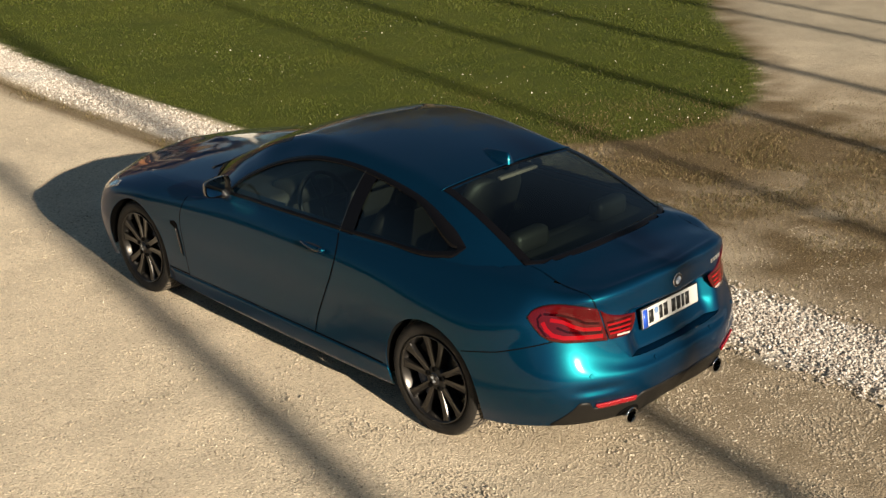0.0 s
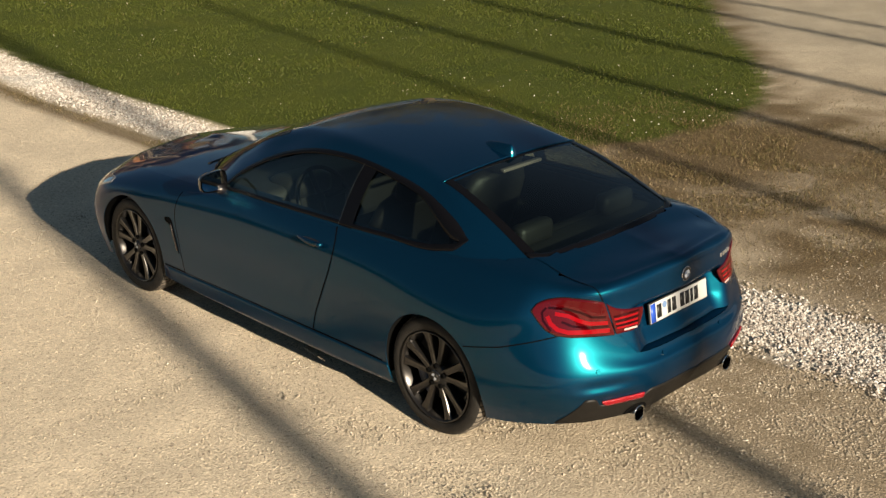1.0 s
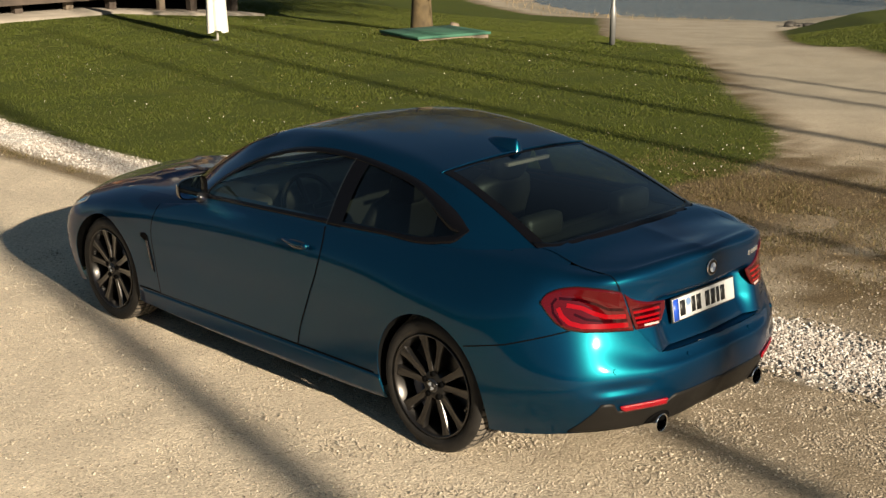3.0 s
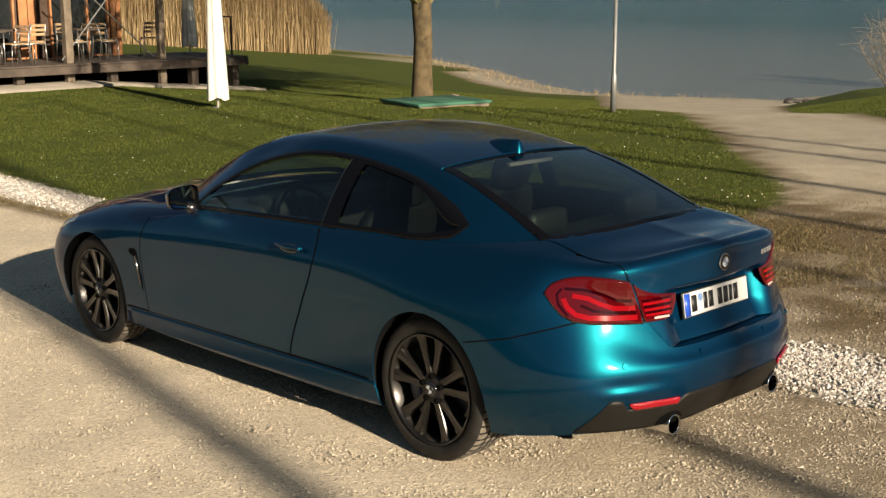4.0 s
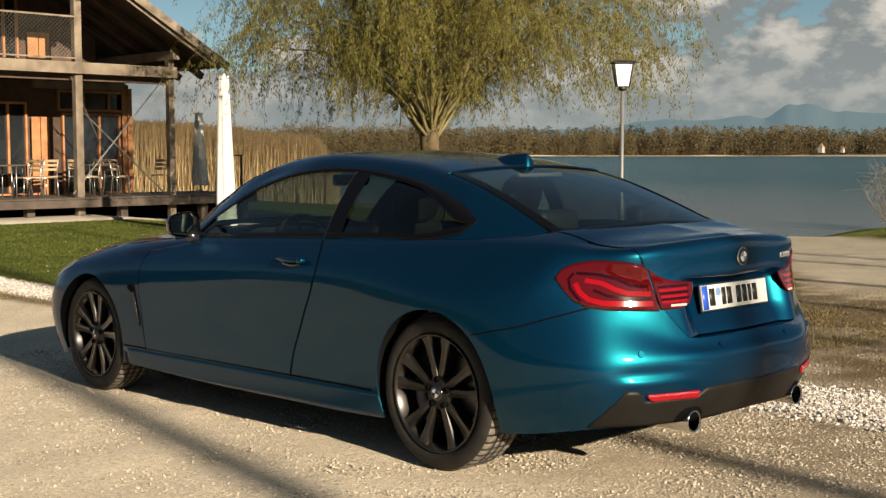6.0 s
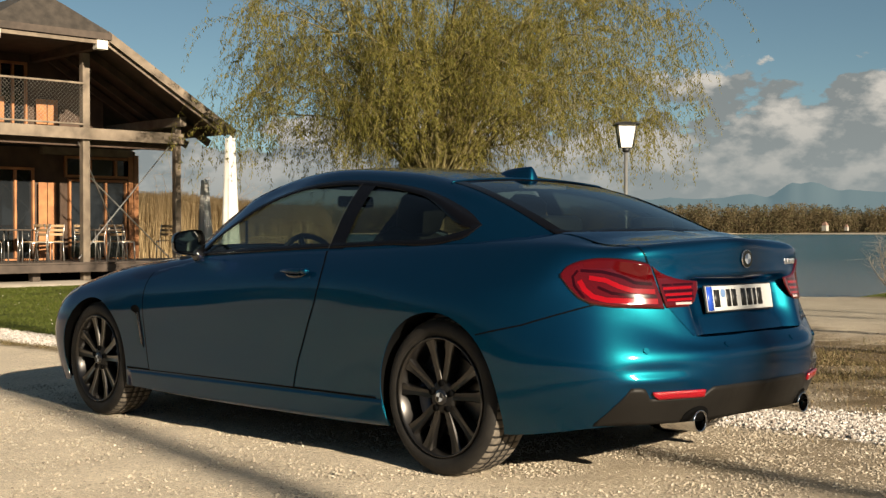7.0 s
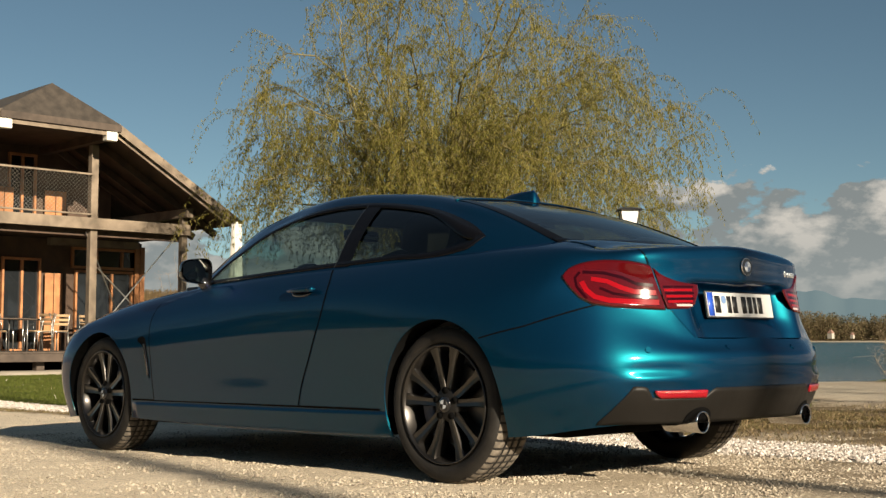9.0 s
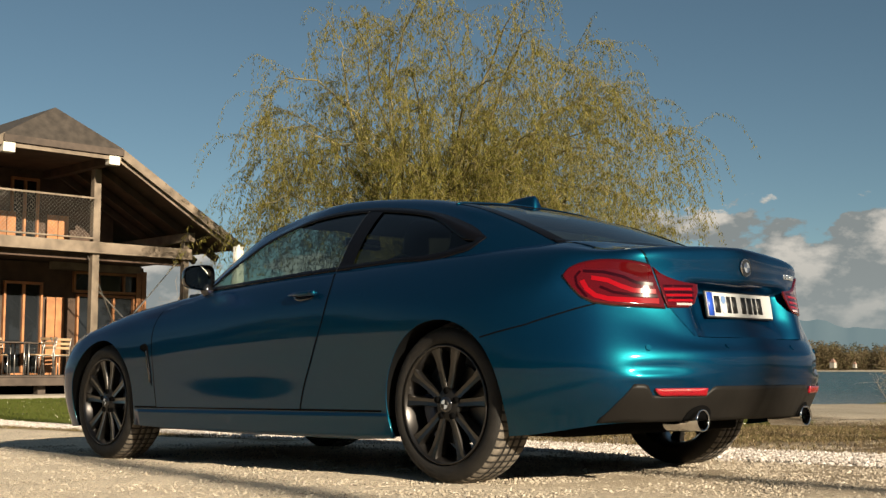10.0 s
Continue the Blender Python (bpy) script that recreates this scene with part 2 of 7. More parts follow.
PLATE = plain("white_number_plate", (0.44, 0.44, 0.43), 0.55, vary=0.03)
PLATE_BLUE = plain("blue_plate_band", (0.02, 0.07, 0.42), 0.35)
INK = plain("black_ink", (0.01, 0.01, 0.01), 0.5)
SEAL = plain("plate_seal_grey", (0.45, 0.48, 0.52), 0.4)
SEAL_BLUE = plain("plate_seal_blue", (0.12, 0.2, 0.36), 0.4)
SEAT = plain("dark_grey_seat_leather", (0.017, 0.016, 0.015), 0.5, bump=0.2, bscale=120)
DASH = plain("dark_dashboard", (0.03, 0.029, 0.028), 0.55, bump=0.2, bscale=200)
TRIM_GREY = plain("dull_grey_glass_edge", (0.03, 0.032, 0.034), 0.3, 0.2)
SILVER = plain("silver_badge", (0.6, 0.6, 0.6), 0.25, 0.9)
BADGE_BLUE = plain("badge_blue", (0.10, 0.13, 0.20), 0.3)


# ---- the car ----
# frame of the car: x ahead from the rear axle, y to its left, z up from the ground under it
TILT = Matrix.Rotation(radians(0.96), 4, "Y")
coupe = thing("coupe_car", "metallic teal-blue two-door coupe parked on pale gravel", "car", TILT)
AX, WB, HUB = -0.018, 2.738, 0.317

# feature lines of the lower body, from the middle of the tail round the left side to the middle of the nose
LINES = [
    # bottom edge
    [(-0.90, 0, 0.25), (-0.870, 0.42, 0.25), (-0.715, 0.69, 0.245), (-0.42, 0.82, 0.20), (0, 0.84, 0.19), (0.45, 0.862, 0.165), (1.0, 0.868, 0.168),
     (1.75, 0.870, 0.175), (2.3, 0.872, 0.19), (2.8, 0.86, 0.20), (3.21, 0.82, 0.17), (3.48, 0.46, 0.17), (3.57, 0, 0.17)],
    # crease over the sill and the lower bumper
    [(-0.965, 0, 0.36), (-0.918, 0.42, 0.36), (-0.76, 0.715, 0.35), (-0.45, 0.865, 0.31), (0, 0.885, 0.30), (0.45, 0.872, 0.285), (1.0, 0.877, 0.288),
     (1.75, 0.878, 0.29), (2.3, 0.885, 0.295), (2.8, 0.89, 0.31), (3.25, 0.845, 0.32), (3.51, 0.48, 0.33), (3.60, 0, 0.33)],
    # fullest line of the flank
    [(-0.985, 0, 0.50), (-0.922, 0.45, 0.50), (-0.74, 0.75, 0.50), (-0.45, 0.89, 0.48), (0, 0.904, 0.49), (0.45, 0.887, 0.48), (1.0, 0.877, 0.47),
     (1.75, 0.878, 0.47), (2.3, 0.893, 0.48), (2.8, 0.905, 0.50), (3.24, 0.862, 0.50), (3.50, 0.48, 0.50), (3.59, 0, 0.50)],
    # seam over the rear bumper, carried on along the flank
    [(-0.948, 0, 0.572), (-0.885, 0.43, 0.580), (-0.705, 0.705, 0.665), (-0.45, 0.858, 0.672), (0, 0.910, 0.680), (0.45, 0.897, 0.668), (1.0, 0.887, 0.650),
     (1.75, 0.885, 0.63), (2.3, 0.893, 0.63), (2.8, 0.898, 0.635), (3.20, 0.835, 0.62), (3.45, 0.48, 0.62), (3.55, 0, 0.62)],
    # shoulder line at the height of the handle
    [(-0.895, 0, 0.79), (-0.812, 0.50, 0.79), (-0.665, 0.675, 0.80), (-0.50, 0.80, 0.80), (0, 0.862, 0.80), (0.45, 0.872, 0.81), (1.0, 0.870, 0.80),
     (1.75, 0.862, 0.78), (2.3, 0.862, 0.76), (2.8, 0.845, 0.74), (3.13, 0.775, 0.70), (3.38, 0.42, 0.70), (3.46, 0, 0.71)],
    # edge of the deck, the belt and the bonnet
    [(-0.885, 0, 0.925), (-0.795, 0.53, 0.90), (-0.66, 0.635, 0.895), (-0.5, 0.715, 0.905), (0, 0.765, 0.915), (0.45, 0.79, 0.91), (1.0, 0.80, 0.90),
     (1.75, 0.80, 0.875), (2.3, 0.78, 0.84), (2.8, 0.73, 0.80), (3.1, 0.62, 0.76), (3.3, 0.40, 0.745), (3.38, 0, 0.76)],
    # inner shoulder
    [(-0.845, 0, 0.938), (-0.735, 0.45, 0.92), (-0.60, 0.55, 0.922), (-0.45, 0.62, 0.950), (0, 0.68, 0.95), (0.45, 0.70, 0.94), (1.0, 0.71, 0.93),
     (1.75, 0.70, 0.90), (2.3, 0.62, 0.875), (2.75, 0.55, 0.84), (3.0, 0.45, 0.80), (3.15, 0.3, 0.785), (3.22, 0, 0.79)],
    # middle of the car
    [(-0.74, 0, 0.945), (-0.67, 0, 0.950), (-0.58, 0, 0.964), (-0.45, 0, 0.980), (0, 0, 0.97), (0.45, 0, 0.97), (1.0, 0, 0.96),
     (1.75, 0, 0.93), (2.25, 0, 0.915), (2.65, 0, 0.88), (2.85, 0, 0.86), (2.95, 0, 0.85), (3.05, 0, 0.835)],
]
NET = np.array(LINES, float)
UK, VK = chords(NET, 1), chords(NET, 0)
US = even(UK, [8, 10, 12, 14, 14, 14, 16, 16, 16, 14, 10, 10, 8])
VS = even(VK, [7, 12, 9, 7, 7, 5, 6])
BODY = spline_rows(np.swapaxes(spline_rows(NET, VK, VS), 0, 1), UK, US)   # [u, v, xyz]
BODY[0, :, 1] = BODY[-1, :, 1] = 0
for p in BODY.reshape(-1, 3):
    if p[0] < -0.7 and 0.3 < p[2] < 0.6:
        k = min(max((p[1] - 0.38) / 0.12, 0), 1) * min(max((0.71 - p[1]) / 0.07, 0), 1)
        d = 0.012 * math.exp(-((p[2] - 0.415) / 0.016) ** 2) - 0.010 * math.exp(-((p[2] - 0.455) / 0.018) ** 2)
        p[0] -= 0.38 * d * k
        p[1] += 0.42 * d * k * (p[1] > 0.5)
US, VS = np.array(US), np.array(VS)
for _ in range(30):      # fair the flanks lengthwise
    a, b, c = BODY[:-2], BODY[1:-1], BODY[2:]
    run = c[..., 0] - a[..., 0]
    mid = a[..., 1] + (c[..., 1] - a[..., 1]) * (b[..., 0] - a[..., 0]) / np.where(abs(run) < 1e-4, 1, run)
    w = np.clip((b[..., 0] + 0.55) / 0.2, 0, 1) * np.clip((3.0 - b[..., 0]) / 0.2, 0, 1) * 0.45
    BODY[1:-1, :, 1] += w * (mid - b[..., 1])
    mid = a[..., 2] + (c[..., 2] - a[..., 2]) * (b[..., 0] - a[..., 0]) / np.where(abs(run) < 1e-4, 1, run)
    BODY[1:-1, :, 2] += w * (mid - b[..., 2])


def clip(poly, f):
    """The part of a polygon where f is positive."""
    out = []
    for p, q in zip(poly, poly[1:] + poly[:1]):
        a, b = f(p), f(q)
        if a >= 0:
            out.append(p)
        if (a > 0) != (b > 0) and abs(a - b) > 1e-9:
            lo, hi = 0.0, 1.0
            for _ in range(18):
                m = 0.5 * (lo + hi)
                if (f(p + (q - p) * m) > 0) == (a > 0):
                    lo = m
                else:
                    hi = m
            out.append(p + (q - p) * lo)
    return out


def half_mesh(grid, keep, cuts=()):
    """A left half from a grid of points, trimmed by the cuts, the kept cells mirrored to the right."""
    bm = bmesh.new()
    seen = {}

    def at(p, s):
        key = (round(p[0], 4), round(s * p[1], 4), round(p[2], 4))
        if key not in seen:
            seen[key] = bm.verts.new((p[0], s * p[1], p[2]))
        return seen[key]
    for i in range(grid.shape[0] - 1):
        for j in range(grid.shape[1] - 1):
            if not keep(i, j, grid[i:i + 2, j:j + 2].reshape(4, 3).mean(axis=0)):
                continue
            poly = [grid[i, j], grid[i + 1, j], grid[i + 1, j + 1], grid[i, j + 1]]
            for f in cuts:
                if len(poly) > 2 and any(f(p) < 0 for p in poly):
                    poly = clip(poly, f)
            for s in (1, -1):
                q = []
                for p in poly:
                    v = at(p, s)
                    if v not in q:
                        q.append(v)
                if len(q) > 2:
                    try:
                        bm.faces.new(q if s > 0 else q[::-1])
                    except ValueError:
                        pass
    bmesh.ops.remove_doubles(bm, verts=bm.verts, dist=0.0004)
    return bm


from mathutils.bvhtree import BVHTree


def tree_of(grid):
    bm = half_mesh(grid, lambda i, j, c: True)
    t = BVHTree.FromBMesh(bm)
    bm.free()
    return t


BODY_TREE = tree_of(BODY)

# lines of the roof and its pillars, from the middle of the rear window round the left to the middle of the windscreen
ROOF_LINES = [
    [(-0.50, 0, 0.980), (-0.47, 0.33, 0.976), (-0.39, 0.575, 0.955), (-0.22, 0.70, 0.922), (0.1, 0.755, 0.915), (0.5, 0.785, 0.912), (1.0, 0.795, 0.902),
     (1.6, 0.79, 0.882), (1.97, 0.765, 0.867), (2.20, 0.58, 0.882), (2.37, 0, 0.915)],
    [(-0.16, 0, 1.134), (-0.145, 0.315, 1.122), (-0.1, 0.545, 1.085), (0.02, 0.645, 1.055), (0.25, 0.685, 1.068), (0.55, 0.70, 1.075), (0.95, 0.70, 1.075),
     (1.42, 0.705, 1.052), (1.71, 0.69, 1.032), (1.87, 0.57, 1.072), (2.03, 0, 1.137)],
    [(0.2, 0, 1.240), (0.2, 0.32, 1.222), (0.2, 0.52, 1.182), (0.3, 0.555, 1.174), (0.45, 0.568, 1.192), (0.62, 0.576, 1.214), (0.9, 0.578, 1.232),
     (1.17, 0.580, 1.231), (1.42, 0.582, 1.192), (1.55, 0.500, 1.226), (1.67, 0, 1.276)],
    [(0.26, 0, 1.254), (0.3, 0.3, 1.246), (0.36, 0.44, 1.228), (0.44, 0.48, 1.226), (0.57, 0.492, 1.244), (0.72, 0.497, 1.264), (0.92, 0.497, 1.281),
     (1.14, 0.487, 1.279), (1.31, 0.44, 1.262), (1.42, 0.36, 1.266), (1.53, 0, 1.297)],
    [(0.45, 0, 1.276), (0.5, 0, 1.282), (0.57, 0, 1.290), (0.65, 0, 1.298), (0.74, 0, 1.306), (0.83, 0, 1.312), (0.95, 0, 1.319),
     (1.07, 0, 1.320), (1.15, 0, 1.319), (1.23, 0, 1.316), (1.32, 0, 1.311)],
]
RNET = np.array(ROOF_LINES, float)
RU, RV = chords(RNET, 1), chords(RNET, 0)
ROOF = spline_rows(np.swapaxes(spline_rows(RNET, RV, even(RV, [14, 12, 6, 10])), 0, 1), RU, even(RU, [10, 10, 10, 12, 12, 14, 16, 14, 10, 12]))
ROOF[0, :, 1] = ROOF[-1, :, 1] = 0
for _ in range(12):      # fair the panel between the rails
    q = ROOF.copy()
    q[1:-1, 16:-1] = 0.5 * ROOF[1:-1, 16:-1] + 0.125 * (ROOF[:-2, 16:-1] + ROOF[2:, 16:-1] + ROOF[1:-1, 15:-2] + ROOF[1:-1, 17:])
    q[1:-1, -1, 2] = 0.6 * ROOF[1:-1, -1, 2] + 0.2 * (ROOF[:-2, -1, 2] + ROOF[2:, -1, 2])
    ROOF = q
# crown of the roof and the two screens: one fair sheet between the rails
ROOF_MID = [(-0.55, 0.945), (-0.50, 0.968), (-0.16, 1.108), (0.20, 1.216), (0.30, 1.238), (0.45, 1.266), (0.65, 1.292), (0.85, 1.310), (1.05, 1.318), (1.20, 1.313),
            (1.40, 1.290), (1.65, 1.228), (1.94, 1.120), (2.20, 0.998), (2.37, 0.912), (2.55, 0.815)]
MID_X, MID_Z = np.array(ROOF_MID).T


def ease(t):
    t = min(max(t, 0.0), 1.0)
    return t * t * (3 - 2 * t)


def crown(x, y):
    swept = x + 0.28 * ease((x - 1.35) / 0.45) * y * y - 0.13 * ease((0.15 - x) / 0.4) * y * y
    return float(spline_rows(MID_Z[:, None], MID_X, [min(max(swept, -0.55), 2.55)])[0, 0]) - 0.10 * y * y


for p in ROOF.reshape(-1, 3):
    k = ease((0.60 - p[1]) / 0.14)
    p[2] += k * (crown(p[0], p[1]) - p[2])
ROOF_TREE = tree_of(ROOF)


def lerp(x, table):
    xs, ys = zip(*table)
    return float(np.interp(x, xs, ys))


def smooth_line(table, x):
    """A smooth curve through a table of (x, y)."""
    xs, ys = np.array(table, float).T
    return float(spline_rows(ys[:, None], xs, [min(max(x, xs[0]), xs[-1])])[0, 0])


DIRS = {
    "left": (lambda a, b: Vector((a, 3, b)), Vector((0, -1, 0))),
    "rear": (lambda a, b: Vector((-3, a, b)), Vector((1, 0, 0))),
    "top": (lambda a, b: Vector((b, a, 3)), Vector((0, 0, -1))),
    "corner": (lambda a, b: Vector((-2.1 - 0.7071 * a, 2.1 - 0.7071 * a, b)), Vector((0.7071, -0.7071, 0))),
}


def cast(tree, view, a, b):
    """Where the surface lies at a (across) and b (up) in a view, with its outward normal."""
    org, way = DIRS[view][0](a, b), DIRS[view][1]
    p, n, _, _ = tree.ray_cast(org, way)
    tries = 0
    while p is None and tries < 14 and view in ("top", "rear"):
        a, tries = a * 0.988, tries + 1
        p, n, _, _ = tree.ray_cast(DIRS[view][0](a, b), way)
    if p is None:
        p, n, _, _ = tree.find_nearest(org + way * 2.2)
    return p, (n if n.dot(way) < 0 else -n)


def panel(tree, view, cols, lo, hi, rows, lift=0.002, thick=0.004, mirror=False, push=None, bm=None):
    """A skin laid on a surface: for each column a, the band from lo(a) to hi(a), lifted and with turned-in edges."""
    bm = bm or bmesh.new()
    grid = []
    for a in cols:
        line = []
        for k in range(rows + 1):
            b = lo(a) + (hi(a) - lo(a)) * k / rows
            p, n = cast(tree, view, a, b)
            p = p + n * lift
            if push:
                p = p + push(a, b, n)
            line.append((p, n))
        grid.append(line)
    for s in ((1, -1) if mirror else (1,)):
        flip = Vector((1, s, 1))
        vs = [[bm.verts.new(p * flip) for p, n in line] for line in grid]
        grid_faces(bm, vs)
        rim = [(i, 0) for i in range(len(vs))] + [(len(vs) - 1, k) for k in range(1, rows + 1)] + \
              [(i, rows) for i in range(len(vs) - 2, -1, -1)] + [(0, k) for k in range(rows - 1, 0, -1)]
        low = [bm.verts.new((grid[i][k][0] - grid[i][k][1] * thick) * flip) for i, k in rim]
        top = [vs[i][k] for i, k in rim]
        for i in range(len(rim)):
            j = (i + 1) % len(rim)
            if top[i] is not top[j]:
                bm.faces.new((top[i], top[j], low[j], low[i]))
    bmesh.ops.remove_doubles(bm, verts=bm.verts, dist=0.00005)
    bmesh.ops.recalc_face_normals(bm, faces=bm.faces)
    return bm


def seam(tree, view, points, width=0.005, lift=0.0012, bm=None, mirror=False, step=0.02):
    """A thin dark line laid on a surface through (across, up) points."""
    bm = bm or bmesh.new()
    path = []
    for (a0, b0), (a1, b1) in zip(points, points[1:]):
        n = max(1, int(math.hypot(a1 - a0, b1 - b0) / step))
        path += [(a0 + (a1 - a0) * k / n, b0 + (b1 - b0) * k / n) for k in range(n)]
    path.append(points[-1])
    hits = [cast(tree, view, a, b) for a, b in path]
    for s in ((1, -1) if mirror else (1,)):
        flip = Vector((1, s, 1))
        rows = []
        for i, (p, n) in enumerate(hits):
            d = (hits[min(i + 1, len(hits) - 1)][0] - hits[max(i - 1, 0)][0]).normalized()
            c = d.cross(n).normalized() * width / 2
            rows.append([bm.verts.new((p + n * lift + c) * flip), bm.verts.new((p + n * lift - c) * flip)])
        grid_faces(bm, rows)
    return bm


def span(a, b, n):
    return [a + (b - a) * k / n for k in range(n + 1)]


# shapes of the openings
DLO_LOW = [(-0.075, 1.005), (-0.04, 0.965), (0.04, 0.940), (0.4, 0.928), (1.0, 0.912), (1.5, 0.896), (1.83, 0.884)]
DLO_TOP = [(-0.075, 1.006), (0.0, 1.050), (0.12, 1.100), (0.3, 1.156), (0.5, 1.196), (0.79, 1.229), (1.0, 1.231), (1.2, 1.211), (1.4, 1.158), (1.6, 1.068), (1.75, 0.972), (1.83, 0.893)]
low_dlo, top_dlo = (lambda x: smooth_line(DLO_LOW, x)), (lambda x: smooth_line(DLO_TOP, x))


def rw_low(y):
    return -0.498 + 0.07 * (abs(y) / 0.57) ** 2.2 + 0.05 * max(0, (abs(y) - 0.46) / 0.11) ** 2


def rw_half(x):
    return 0.575 - 0.065 * min(max((x + 0.45) / 0.65, 0), 1)


def in_side_window(c, grow):
    x, y, z = c
    return -0.075 < x < 1.83 and 0.45 < y and low_dlo(x) - grow < z < top_dlo(x) + grow


def in_rear_window(c, grow):
    x, y, z = c
    return x < 0.235 + grow and y < rw_half(x) + grow and x > rw_low(y) - grow


def in_windscreen(c, grow):
    x, y, z = c
    top = 1.60 - 0.09 * (y / 0.47) ** 2
    foot = 2.35 - 0.13 * (y / 0.56) ** 2
    return top - grow < x < foot + grow and y < 0.525 + 0.16 * (x - 1.52) / 0.7 + grow and z > 0.88


def arch_edge(bm, cx, r):
    """Turns the trimmed edge of a wheel opening inwards, with a small rounded lip."""
    for s in (1, -1):
        edges = [e for e in bm.edges if e.is_boundary and all(s * v.co.y > 0.4 and abs(math.hypot(v.co.x - cx, v.co.z - HUB) - r) < 0.003 for v in e.verts)]
        for e in edges:
            e.smooth = False
        for dy, dr in ((0.001, -0.0007), (0.002, -0.0007)):
            made = bmesh.ops.extrude_edge_only(bm, edges=edges)["geom"]
            for v in (g for g in made if isinstance(g, bmesh.types.BMVert)):
                k = 1 + dr / r * (dy < 0.01)
                v.co.x, v.co.z = cx + (v.co.x - cx) * k, HUB + (v.co.z - HUB) * k
                v.co.y -= s * dy
            edges = [g for g in made if isinstance(g, bmesh.types.BMEdge)]


ARCH = 0.343


def arch_cut(cx):
    return lambda p: math.hypot(p[0] - cx, p[2] - HUB) - ARCH if p[1] > 0.55 else 1.0


def seam_z(p):
    """Height of the joint between bumper and body."""
    if p[1] < 0.70:
        return lerp(p[1], [(0, 0.568), (0.385, 0.568), (0.475, 0.690), (0.70, 0.697)])
    return lerp(p[0], [(-0.70, 0.700), (-0.46, 0.622), (-0.264, 0.580), (0.0, 0.54)])


def in_trunk(c):
    x, y, z = c
    if z < 0.57 or x > -0.475 or y < -1:
        return False
    side = lerp(z, [(0.57, 0.385), (0.69, 0.472), (0.70, 0.48), (0.9, 0.55)]) if x < -0.76 else 0.55 + 0.005 * (x + 0.76) / 0.4
    return y < side - 0.022


V_SEAM = int(np.argmin(abs(VS - VK[3])))
V_EDGE = int(np.argmin(abs(VS - VK[5])))
U_HOOD = next(i for i in range(len(US)) if BODY[i, V_EDGE, 0] > 2.12)


def is_hood(i, j):
    return j >= V_EDGE and i >= U_HOOD


def keep_shell(i, j, c):
    if is_hood(i, j) or in_trunk(c):
        return False
    base = np.interp(c[0], [-0.515, -0.495, -0.43, -0.39, -0.22, 0.1, 1.0, 2.0], [0, 0.33, 0.56, 0.60, 0.70, 0.755, 0.78, 0.74]) - 0.045
    return not (c[2] > 0.9 and -0.515 < c[0] < 2.0 and c[1] < base)


above = lambda p: p[2] - seam_z(p) if p[0] < 0 else 1.0
below = lambda p: seam_z(p) - p[2] if p[0] < 0 else -1.0
bm = half_mesh(BODY, keep_shell, (arch_cut(AX), arch_cut(WB), above))
arch_edge(bm, AX, ARCH)
arch_edge(bm, WB, ARCH)
part("body_shell", bm, PAINT, coupe)
bm = half_mesh(BODY, lambda i, j, c: c[0] < 0.05 and c[2] < 0.72, (arch_cut(AX), below))
arch_edge(bm, AX, ARCH)
rear_bumper = part("rear_bumper", bm, PAINT, coupe, "teal-blue painted rear bumper")
bm = half_mesh(BODY, lambda i, j, c: is_hood(i, j))
part("hood", bm, PAINT, coupe)
pieces("shut_line", seam(BODY_TREE, "left", [(-0.262, 0.5795), (-0.36, 0.601), (-0.46, 0.622), (-0.58, 0.661), (-0.685, 0.697)], 0.006, mirror=True), GAP, coupe)

# roof with its pillars, open where the glass is
bm = half_mesh(ROOF, lambda i, j, c: not (in_side_window(c, -0.012) or in_rear_window(c, -0.012) or in_windscreen(c, -0.02)))
part("roof", bm, PAINT, coupe)

# side windows: black surround, glass, pillar cover
DIV = [(0.90, 0.772), (0.92, 0.770), (1.22, 0.757)]


def div(z):
    return lerp(z, DIV)


